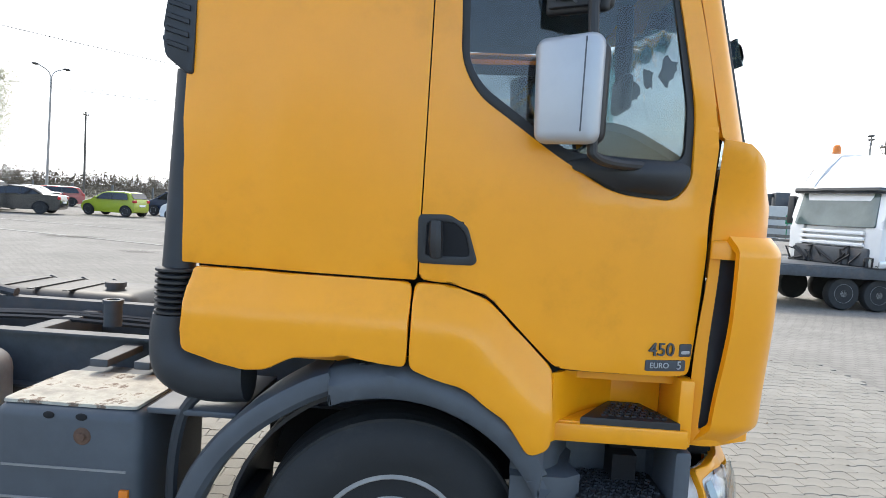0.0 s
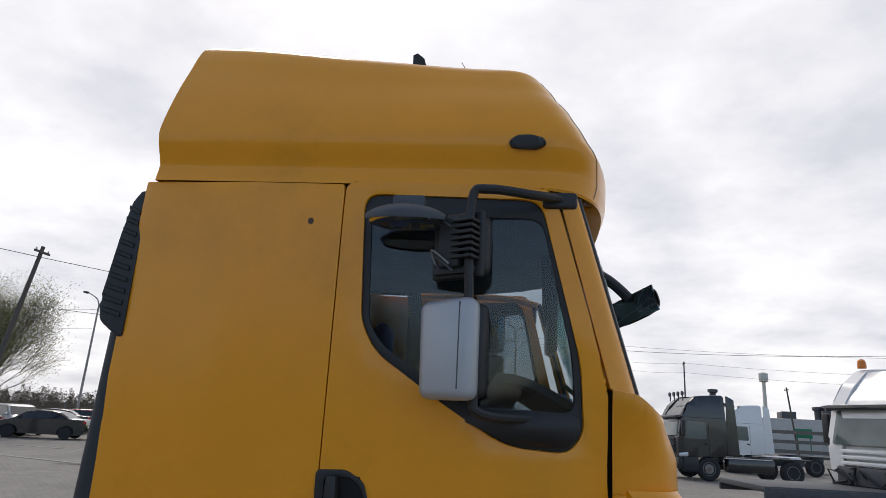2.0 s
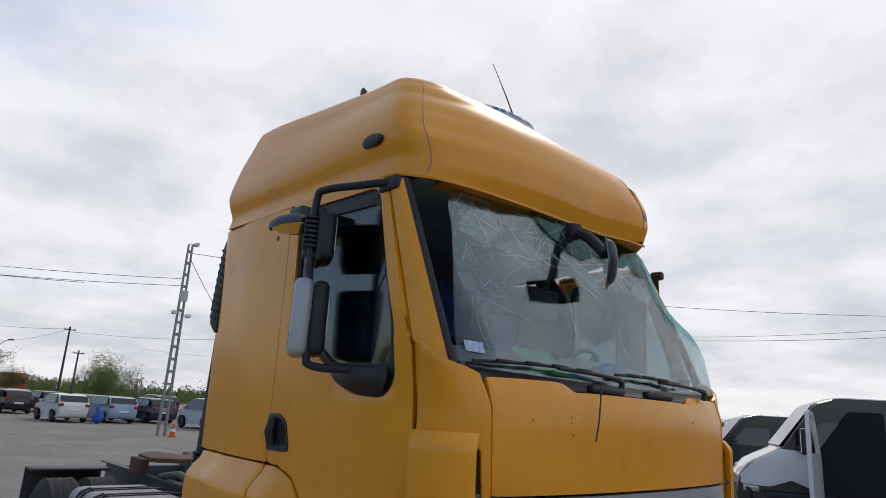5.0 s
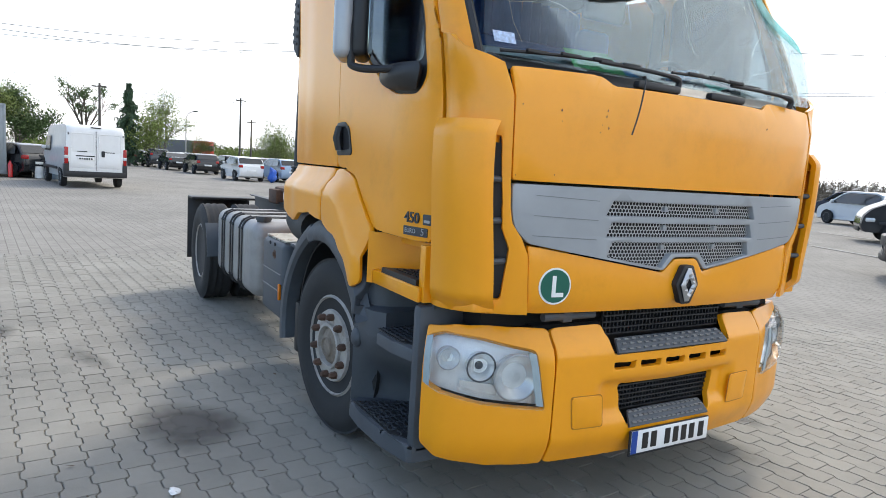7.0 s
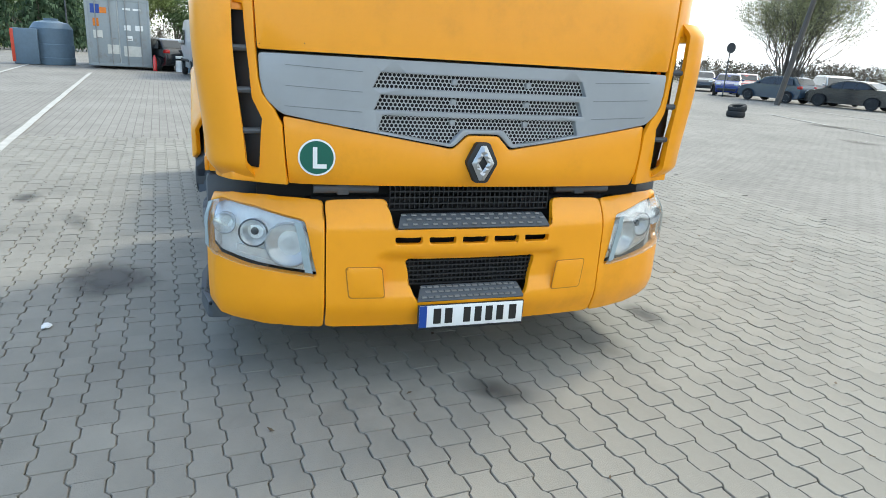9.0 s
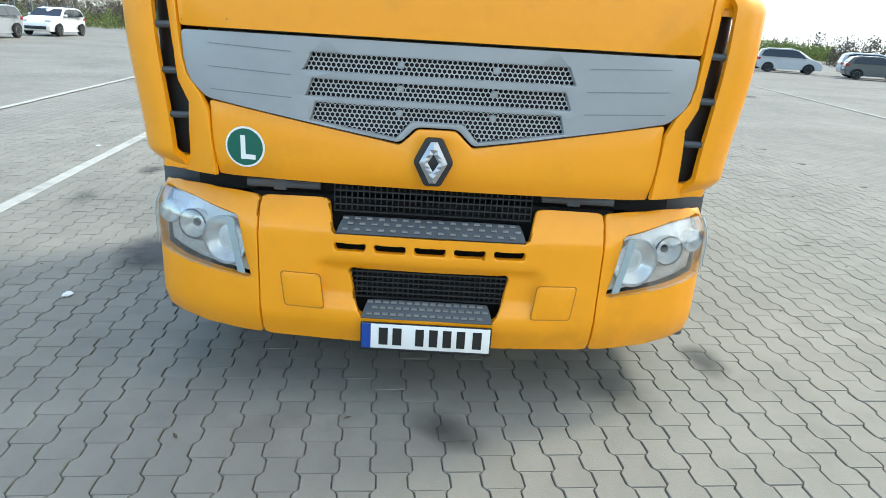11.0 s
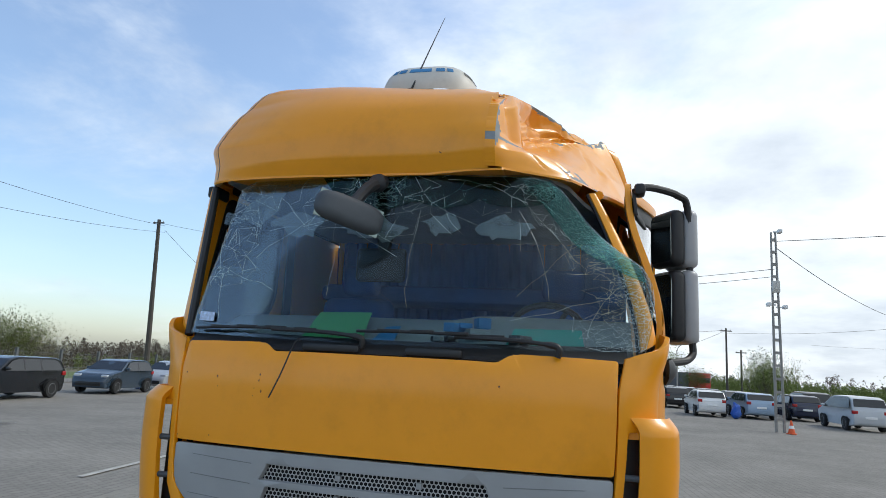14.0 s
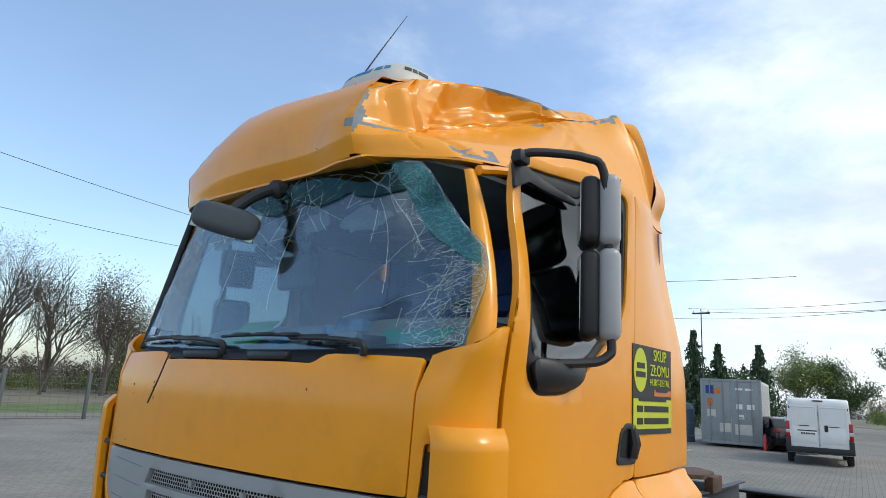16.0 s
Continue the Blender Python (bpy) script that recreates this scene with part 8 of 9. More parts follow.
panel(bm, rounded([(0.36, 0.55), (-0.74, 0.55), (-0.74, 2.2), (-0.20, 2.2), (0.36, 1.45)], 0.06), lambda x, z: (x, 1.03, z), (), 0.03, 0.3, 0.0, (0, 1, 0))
part("doorway_shade", bm, DARK, iv, "near-black sheet as the shade inside the open doorway")
bm = bmesh.new()
panel(bm, rounded([(-0.98, 0.34), (0.98, 0.34), (0.98, 0.72), (0.8, 0.80), (-0.8, 0.80), (-0.98, 0.72)], 0.08), lambda y, z: (1.80 - 0.30 * abs(y) ** 3, y, z), [rounded([(-0.55, 0.46), (0.55, 0.46), (0.5, 0.62), (-0.5, 0.62)], 0.04)], 0.08, 0.2, 0.02, (1, 0, 0))
part("front_bumper", bm, BLACK, iv, "black front bumper")
for s in (-1, 1):
    bm = bmesh.new()
    panel(bm, rounded([(0.40, 0.62), (0.42, 1.44), (0.95, 1.47), (1.46, 1.19), (1.64, 0.96), (1.66, 0.80), (1.22, 0.78), (1.12, 0.80), (0.80, 0.92), (0.50, 0.80)], 0.05), lambda x, z, s=s: (x, s * (1.035 - 0.10 * ss((x - 1.2) / 0.5)), z), (), 0.03, 0.15, 0.01, (0, s, 0))
    part("front_wing", bm, paint(WHT), iv, "white front wing")
bm = bmesh.new()
sheet(bm, lambda y, k: (piece(k, [0, 1, 2, 3], [0.93, 1.25, 1.48, 1.70]) + 0.02 - 0.10 * abs(y) ** 4, y, piece(k, [0, 1, 2, 3], [1.475, 1.325, 1.20, 0.93]) + 0.03 * (1 - y * y)), steps(-0.97, 0.97, 13), steps(0, 3, 10))
solid(bm, 0.02)
part("bonnet", bm, paint(WHT), iv, "white bonnet")
for k in (-1, 1):
    bm = bmesh.new()
    panel(bm, rounded([(k * 0.52, 0.95), (k * 0.90, 1.00), (k * 0.94, 1.14), (k * 0.60, 1.08)], 0.02), lambda y, z: (1.74 - 0.28 * abs(y) ** 4 - 0.35 * (z - 0.93), y, z), (), 0.03, 0.1, 0.004, (1, 0, 0))
    part("headlamp", bm, HEADL, iv)
bm = bmesh.new()
box(bm, 0.52, 0.66, 1.22, 1.42, 1.40, 1.86, 0.04)
part("big_mirror", bm, BLACK, iv, "tall black door mirror")
bm = bmesh.new()
box(bm, 0.655, 0.668, 1.24, 1.40, 1.44, 1.82, 0.0)
part("mirror_pane", bm, MIRROR, iv)
car("van", -7.7, 21.9, 214, (0.02, 0.022, 0.025), "black van in the second row", True, name="van", group="vans")
sheet_blue = material("tarpaulin_blue", (0.015, 0.09, 0.42), 0.5, var=0.2, bump=0.4, bscale=6)
for (x, y, z) in ((-37.7, 8.35, 0), (-25.45, -20.9, 0.15)):
    bm = bmesh.new()
    bmesh.ops.create_icosphere(bm, subdivisions=3, radius=0.5, matrix=Matrix.Translation((x, y, z + 0.42)) @ Matrix.Diagonal((0.7, 0.5, 0.9, 1)))
    for v in bm.verts:
        v.co += Vector((noise.noise(v.co * 3), noise.noise(v.co * 3 + Vector((4, 4, 4))), noise.noise(v.co * 4))) * 0.14
        v.co.z = max(v.co.z, 0.0)
    tagged(part("tarpaulin", bm, sheet_blue, None, angle=25), "crumpled blue tarpaulin hanging beside a car", "tarpaulin", "tarpaulins")


# ---- other lorries ----
LORRYGLASS = material("lorry_glass", (0.10, 0.135, 0.13), 0.08, var=0.25, scale=1.2, spec=0.8)


def lorry(name, label, M, rgb, fairing, wheels=(1.35, 5.1), group="lorries", lamps=False, lift_wheels=True, rear=True):
    c = thing(name, label, "truck", M, group)
    bm = bmesh.new()
    o = [(0.0, 0.95), (0.02, 1.9), (0.18, 2.75), (0.45, 3.25), (0.9, 3.62), (2.1, 3.70), (2.2, 3.6), (2.2, 1.05), (0.9, 1.0)]
    panel(bm, rounded([(-p[0], p[1]) for p in o], 0.12), lambda x, z: (x, -1.24 + 0.10 * ss((z - 2.7) / 0.9), z), (), 0.4, 0.5, 0.08, (0, -1, 0))
    panel(bm, rounded([(-p[0], p[1]) for p in o], 0.12), lambda x, z: (x, 1.24 - 0.10 * ss((z - 2.7) / 0.9), z), (), 0.4, 0.5, 0.08, (0, 1, 0))
    box(bm, -2.15, -0.10, -0.9, 0.9, 0.95, 2.7, 0.08)
    panel(bm, [(-0.95, 2.55), (0.95, 2.55), (0.95, 3.55), (-0.95, 3.55)], lambda y, z: (-0.12 - 0.75 * max(0.0, z - 2.55) ** 1.3, y, z), (), 0.9, 0.3, 0.05, (1, 0, 0))
    part("cab", bm, paint(rgb), c)
    bm = bmesh.new()
    panel(bm, rounded([(-1.08, 1.85), (1.08, 1.85), (1.02, 2.62), (-1.02, 2.62)], 0.06), lambda y, z: (0.03 - 0.22 * (z - 1.85), y, z), (), 0.15, 0.4, 0.01, (1, 0, 0))
    part("windscreen", bm, LORRYGLASS, c)
    bm = bmesh.new()
    box(bm, -0.35, 0.06, -1.15, 1.15, 2.60, 2.74, 0.04)
    part("sun_visor", bm, CARGLASS, c)
    for k in range(5):
        bm = bmesh.new()
        box(bm, 0.0, 0.05, -0.85, 0.85, 1.15 + 0.13 * k, 1.23 + 0.13 * k, 0.01)
        part("grille_bar", bm, DKGREY if sum(rgb) < 1 else paint(rgb), c)
    for s in (-1, 1):
        bm = bmesh.new()
        panel(bm, rounded([(-0.30, 1.75), (-0.42, 2.5), (-1.25, 2.5), (-1.30, 1.75)], 0.08), lambda x, z, s=s: (x, s * 1.246, z), (), 0.02, 0.5, 0, (0, s, 0))
        part("side_window", bm, LORRYGLASS, c)
        for x0, x1, z0, z1 in ((-0.205, -0.193, 1.05, 2.55), (-1.385, -1.373, 1.05, 2.55), (-2.1, -0.2, 2.665, 2.677)):
            bm = bmesh.new()
            box(bm, x0, x1, s * 1.236, s * 1.2435, z0, z1)
            part("door_gap", bm, DARK, c)
        bm = bmesh.new()
        box(bm, -1.33, -1.17, s * 1.238, s * 1.262, 1.52, 1.60, 0.012)
        part("door_handle", bm, BLACK, c)
        bm = bmesh.new()
        panel(bm, rounded([(-0.02, 0.97), (-0.02, 1.12), (-0.42, 1.18), (-0.42, 1.0)], 0.03), lambda x, z, s=s: (x, s * 1.247, z), (), 0.03, 0.3, 0.004, (0, s, 0))
        part("corner_lamp", bm, HEADL, c)
        bm = bmesh.new()
        box(bm, -0.25, -0.10, s * 1.28, s * 1.48, 1.85, 2.55, 0.04)
        box(bm, -0.22, -0.14, s * 1.2, s * 1.35, 2.45, 2.52)
        part("wing_mirror", bm, BLACK, c)
        bm = bmesh.new()
        if not wheels:
            continue
        box(bm, -0.9, -0.2, s * 1.0, s * 1.24, 0.35, 1.0, 0.06)
        box(bm, -0.25, 0.02, s * 0.55, s * 1.22, 0.45, 0.95, 0.08)
        part("bumper_end", bm, BLACK if sum(rgb) < 1 else DARK, c)
        if rear:
            bm = bmesh.new()
            box(bm, -4.3, -2.2, s * 0.65, s * 1.22, 0.4, 1.0, 0.08)
            part("side_skirt", bm, paint(rgb), c)
        for u in wheels[: 2 if rear else 1]:
            wheel(-u, s * 1.08, 0.5, s, front_=u < 2, parent=c)
    if rear:
        bm = bmesh.new()
        box(bm, -6.1, -2.2, -0.42, -0.34, 0.75, 1.0)
        box(bm, -6.1, -2.2, 0.34, 0.42, 0.75, 1.0)
        part("chassis", bm, STEEL, c)
        for y in (-1.25, 0.6):
            bm = bmesh.new()
            box(bm, -6.0, -4.5, y, y + 0.65, 1.02, 1.08, 0.02)
            part("mudguard", bm, BLACK, c)
    if fairing:
        for k in (-1, 1):
            bm = bmesh.new()
            panel(bm, rounded([(-2.2, 1.1), (-2.75, 1.1), (-2.6, 3.5), (-2.25, 3.68)], 0.05), lambda x, z, k=k: (x, 1.22 * k, z), (), 0.05, 0.5, 0.01, (0, k, 0))
            part("side_fairing", bm, paint(rgb), c)
    if lamps:
        for k in range(4):
            bm = bmesh.new()
            y = -0.75 + 0.5 * k
            lathe(bm, [(0.09, -0.05), (0.11, 0.02), (0.0, 0.03)], origin=(-0.45, y, 3.72), axis="x", n=12)
            box(bm, -0.5, -0.46, y - 0.02, y + 0.02, 3.4, 3.7)
            part("roof_lamp", bm, BLACK, c)
    return c


lorry("lorry", "black tractor unit with roof lamps, parked side-on", pose(7.0, 28.3, 0, 0, 0, 187), BLK, True, (1.35, 5.1), lamps=True)
lorry("lorry", "white tractor unit parked behind the black one", pose(11.5, 36.0, 0, 0, 0, 190), WHT, True, (1.35, 5.1))
low_loader = thing("low_loader", "low grey trailer carrying a damaged white lorry", "trailer", pose(7.45, 12.25, 0, 0, 0, 184))
bm = bmesh.new()
box(bm, -6.5, 2.9, -1.15, 1.15, 0.86, 0.98, 0.02)
box(bm, -6.5, 2.9, -1.18, -1.10, 0.72, 0.95, 0.01)
box(bm, -6.5, 2.9, 1.10, 1.18, 0.72, 0.95, 0.01)
part("deck", bm, STEEL, low_loader)
for x in (0.2, -0.62, -1.44):
    for s in (-1, 1):
        bm = bmesh.new()
        lathe(bm, [(0.2, -0.11), (0.345, -0.11), (0.37, -0.07), (0.37, 0.07), (0.345, 0.11), (0.2, 0.11)], origin=(x, s * 0.95, 0.37), axis="y", n=26)
        w = part("wheel", bm, RUBBER, low_loader)
        bm = bmesh.new()
        lathe(bm, [(0.22, s * 0.10), (0.21, s * 0.115), (0.17, s * 0.06), (0.09, s * 0.06), (0.08, s * 0.11), (0, s * 0.11)], origin=(x, s * 0.95, 0.37), axis="y", n=20)
        part("rim", bm, ALLOY, w)
wl = lorry("lorry", "damaged white lorry cab loaded on the low trailer", pose(7.45, 12.1, 0.02, 0, 0, 199), WHT, True, (), rear=False)
for y in (-0.95, 0.7):
    bm = bmesh.new()
    lathe(bm, [(0.10, 3.66), (0.10, 3.74), (0.085, 3.84), (0.04, 3.88), (0, 3.88)], origin=(-0.95, y, 0), axis="z", n=14)
    part("beacon", bm, AMBER, wl, "amber warning beacon")
bm = bmesh.new()
box(bm, -0.3, 0.06, -1.0, 1.0, 0.0, 0.42, 0.05)
eng = part("torn_front", bm, STEEL, None)
eng.matrix_basis = pose(7.45, 12.1, 0.98, 0, 0, 199)
tagged(eng, "bare dark machinery where the lorry's bumper is missing", "wreckage")
rng = random.Random(3)
for k in range(16):
    bm = bmesh.new()
    y = rng.uniform(-1, 1)
    tube(bm, [(0.03, y, rng.uniform(0.05, 0.4)), (0.12, y + rng.uniform(-0.3, 0.3), rng.uniform(0, 0.45)), (0.05, y + rng.uniform(-0.5, 0.5), 0.02)], 0.025, 5)
    part("hose", bm, BLACK, eng)
# beams lying on the ground, stacked trailers, distant works
BEAM = material("galvanised_beam", (0.15, 0.14, 0.125), 0.75, metal=0.15, var=0.25, scale=4, stain=(0.16, 0.09, 0.05), stain_amt=0.7)
random.seed(9)
for k in range(7):
    bm = bmesh.new()
    y = 23.0 + 0.75 * k
    box(bm, -3.5 - 0.3 * k, 5.0 + 0.3 * k, y, y + 0.18, 0.25 + 0.02 * k, 0.42 + 0.02 * k, 0.01)
    for x in (-3, 0, 3.5):
        box(bm, x, x + 0.15, y, y + 0.18, 0, 0.26)
    tagged(part("steel_beam", bm, BEAM, None), "long rusty galvanised beam lying on blocks", "beam", "steel beams")
for k in range(3):
    t = thing("trailer_frame", "galvanised trailer chassis stacked on others", "trailer", pose(30, 60, 0.2 + 0.85 * k, 0, 0, 172), "stacked trailers")
    bm = bmesh.new()
    for s in (-0.5, 0.5):
        box(bm, -6.5, 6.5, s - 0.06, s + 0.06, 0.55, 0.85)
    for x in (-5, -2, 1, 4):
        box(bm, x, x + 0.12, -1.2, 1.2, 0.6, 0.75)
    part("frame", bm, BEAM, t)
    for i in range(3):
        for s in (-1, 1):
            bm = bmesh.new()
            lathe(bm, [(0.12, -0.1), (0.36, -0.1), (0.38, 0), (0.36, 0.1), (0.12, 0.1)], origin=(-3 - 0.95 * i, s * 1.0, 0.38), axis="y", n=18)
            w = part("wheel", bm, RUBBER, t)
            bm = bmesh.new()
            lathe(bm, [(0.21, s * 0.10), (0.19, s * 0.115), (0.0, s * 0.09)], origin=(-3 - 0.95 * i, s * 1.0, 0.38), axis="y", n=12)
            part("rim", bm, ALLOY, w)
lt = thing("trailer_frame", "low trailer chassis standing far off", "trailer", pose(13.0, 40.5, 0, 0, 0, 176), "stacked trailers")
bm = bmesh.new()
box(bm, -8, 6.5, -1.2, 1.2, 0.85, 1.0, 0.02)
part("frame", bm, BEAM, lt)
for i in range(3):
    for s in (-1, 1):
        bm = bmesh.new()
        lathe(bm, [(0.12, -0.1), (0.42, -0.1), (0.44, 0), (0.42, 0.1), (0.12, 0.1)], origin=(3.2 + 1.1 * i, s * 1.0, 0.44), axis="y", n=18)
        w = part("wheel", bm, RUBBER, lt)
        bm = bmesh.new()
        lathe(bm, [(0.24, s * 0.10), (0.19, s * 0.12), (0.0, s * 0.09)], origin=(3.2 + 1.1 * i, s * 1.0, 0.44), axis="y", n=12)
        part("rim", bm, ALLOY, w)
works = thing("factory_building", "long grey factory hall with roof pipes and stacks", "building", pose(44, 92, 0, 0, 0, 165))
bm = bmesh.new()
box(bm, -22, 18, -6, 6, 0, 4.6, 0.1)
part("wall", bm, material("factory_wall", (0.42, 0.42, 0.40), 0.8, var=0.15, scale=0.6), works)
for k in range(26):
    bm = bmesh.new()
    box(bm, -21.5 + 1.5 * k, -21.3 + 1.5 * k, -6.12, -6.0, 0.6, 3.4)
    part("wall_rib", bm, STEEL, works)
random.seed(2)
for k in range(12):
    bm = bmesh.new()
    x, h = random.uniform(-20, 16), random.uniform(1, 3.6)
    if k % 3:
        box(bm, x, x + random.uniform(0.8, 2.4), -4, random.uniform(-1, 3), 4.6, 4.6 + h * 0.6, 0.05)
    else:
        lathe(bm, [(0.45, 4.6), (0.45, 4.6 + h), (0.7, 4.7 + h), (0.7, 5.1 + h), (0, 5.2 + h)], origin=(x, -2, 0), axis="z", n=14)
    part("roof_plant", bm, STEEL, works)
for k in range(4):
    bm = bmesh.new()
    tube(bm, [(-22.5, -6.5 + k, 1.0), (-22.5, -6.5 + k, 5.2 + 0.4 * k), (-18 + 2 * k, -4, 5.8 + 0.4 * k), (-14 + 2 * k, -4, 4.6)], 0.22, 8)
    part("pipe", bm, ALU, works)
red = thing("box_lorry", "red lorry with a grey tarpaulin body, far away", "truck", pose(-107, 15.5, 0, 0, 0, 30))
bm = bmesh.new(); box(bm, -9, -0.4, -1.2, 1.2, 1.0, 3.4, 0.05)
part("load_body", bm, material("tarp_grey", (0.12, 0.12, 0.125), 0.7, var=0.1), red)
bm = bmesh.new(); box(bm, -0.2, 2.0, -1.2, 1.2, 0.6, 3.4, 0.15)
part("cab", bm, paint((0.45, 0.03, 0.03)), red)
bm = bmesh.new(); box(bm, 1.98, 2.03, -1.05, 1.05, 1.9, 2.7, 0.02)
part("windscreen", bm, CARGLASS, red)
for x in (1.2, -6, -7.3):
    bm = bmesh.new(); tube(bm, [(x, -1.15, 0.5), (x, 1.15, 0.5)], 0.5, 18)
    part("wheel", bm, RUBBER, red)

# ---- container, tanks and heap behind the van ----
CONT = material("container_grey", (0.27, 0.30, 0.31), 0.6, var=0.12, scale=2, stain=(0.16, 0.12, 0.09), stain_amt=0.5)
cont = thing("shipping_container", "grey shipping container with closed doors and placards", "container", pose(-31.4, -6.0, 0.12, 0, 0, 188) @ Matrix.Diagonal((1, 1.06, 1.14, 1)))
bm = bmesh.new()
box(bm, 0.02, 6.0, -1.20, 1.20, 0, 2.58, 0.02)
for k in range(28):
    for s in (-1, 1):
        box(bm, 0.25 + 0.2 * k, 0.35 + 0.2 * k, s * 1.19, s * 1.225, 0.15, 2.45)
part("shell", bm, material("container_white", (0.55, 0.56, 0.54), 0.6, var=0.12, stain=(0.3, 0.25, 0.2), stain_amt=0.4), cont)
for s in (-1, 1):
    bm = bmesh.new()
    box(bm, -0.02, 0.02, s * 0.02, s * 1.16, 0.12, 2.50, 0.01)
    d = part("door", bm, CONT, cont)
    for y in (0.3, 0.85):
        bm = bmesh.new()
        tube(bm, [(-0.05, s * y, 0.05), (-0.05, s * y, 2.55)], 0.022, 8)
        box(bm, -0.07, -0.03, s * y - 0.18, s * y, 1.05, 1.09)
        part("lock_rod", bm, ALU, d)
for (y, z, w, h, mat) in ((0.85, 2.15, 0.34, 0.34, BLUE), (0.55, 2.1, 0.26, 0.22, AMBER), (0.85, 1.65, 0.22, 0.3, AMBER), (-0.35, 2.2, 0.3, 0.08, WHITE), (-0.75, 2.2, 0.3, 0.08, WHITE), (-0.35, 1.5, 0.25, 0.2, WHITE), (-0.8, 1.5, 0.3, 0.2, WHITE), (0.8, 1.2, 0.35, 0.3, CREAM), (0.25, 0.65, 0.45, 0.35, CREAM), (-0.5, 0.6, 0.7, 0.4, CREAM), (-0.4, 1.1, 0.25, 0.18, WHITE)):
    bm = bmesh.new()
    box(bm, -0.026, -0.02, y - w / 2, y + w / 2, z - h / 2, z + h / 2)
    part("placard", bm, mat, cont)
bm = bmesh.new()
for yy in (-1.19, 1.19):
    box(bm, -0.04, 0.08, yy - 0.05, yy + 0.05, 0, 2.59, 0.01)
box(bm, -0.04, 0.08, -1.2, 1.2, 2.48, 2.59, 0.01)
box(bm, -0.04, 0.08, -1.2, 1.2, 0.0, 0.12, 0.01)
part("frame", bm, CONT, cont)
TANKB = material("tank_blue_grey", (0.10, 0.15, 0.20), 0.55, var=0.1)
tank = thing("fluid_tank", "blue-grey plastic fluid tank with a cabinet", "tank", pose(-32.5, -9.0, 0, 0, 0, 188))
bm = bmesh.new()
lathe(bm, [(0.85, 0), (0.88, 0.3), (0.85, 0.33), (0.88, 0.9), (0.85, 0.93), (0.88, 1.6), (0.7, 1.85), (0.3, 1.95), (0.3, 2.05), (0, 2.05)], origin=(0.6, 0, 0), axis="z", n=30)
part("vessel", bm, TANKB, tank)
bm = bmesh.new()
box(bm, -0.4, 0.5, 0.5, 1.5, 0, 1.55, 0.04)
part("cabinet", bm, TANKB, tank)
bm = bmesh.new()
box(bm, -0.42, -0.3, 1.42, 1.55, 0.1, 1.5, 0.01)
part("warning_strip", bm, material("strip_red", (0.5, 0.05, 0.02), 0.5), tank)


def loose_tyre(x, y, z, tilt, group):
    bm = bmesh.new()
    lathe(bm, [(0.19, -0.08), (0.29, -0.1), (0.315, -0.06), (0.315, 0.06), (0.29, 0.1), (0.19, 0.08), (0.20, 0.0), (0.19, -0.08)], axis="z", n=28)
    ob = part("loose_tyre", bm, RUBBER, None, recalc=True)
    ob.matrix_basis = pose(x, y, z, tilt, 0, 20)
    tagged(ob, "worn car tyre lying on the paving" if z < 0.2 else "old car tyre in a heap beside the container", "tyre", group)


loose_tyre(-16.7, 15.9, 0.10, 0, "loose tyres")
loose_tyre(-16.72, 15.95, 0.30, 12, "loose tyres")
random.seed(31)
for k in range(12):
    loose_tyre(-31.8 + random.uniform(-0.3, 0.3), -4.1 + 0.65 * (k % 2), 0.10 + 0.2 * (k // 2), 0, "tyre heap")
bm = bmesh.new()
lathe(bm, [(0.09, 0), (0.09, 0.55), (0.05, 0.62), (0.03, 0.7), (0, 0.7)], origin=(-31.2, -4.55, 0), axis="z", n=14)
tagged(part("fire_extinguisher", bm, paint((0.5, 0.02, 0.02)), None), "red fire extinguisher beside the container", "extinguisher")
for k, (x, y, r, h, mat) in enumerate(((-31.0, -3.0, 0.28, 0.9, TANKB), (-31.6, -2.8, 0.25, 1.1, material("drum_green", (0.03, 0.12, 0.07), 0.5)), (-31.3, -3.5, 0.18, 0.5, WHITE))):
    bm = bmesh.new()
    lathe(bm, [(r, 0), (r, h * 0.3), (r * 0.96, h * 0.33), (r, h * 0.36), (r, h), (r * 0.3, h * 1.02), (0, h * 1.02)], origin=(x, y, 0), axis="z", n=18)
    tagged(part("drum", bm, mat, None), "dented drum standing among scrap by the container", "drum", "drums")
car("hatch", -33.0, -4.6, 215, BLK, "black car with its bonnet raised behind the van")

# ---- poles, wires, signs ----
CONC = material("concrete_pole", (0.30, 0.29, 0.27), 0.85, var=0.15, scale=3)
WOODP = material("tarred_pole", (0.09, 0.08, 0.07), 0.85, var=0.2, scale=3)
WIRE = material("wire_black", (0.03, 0.03, 0.03), 0.6)


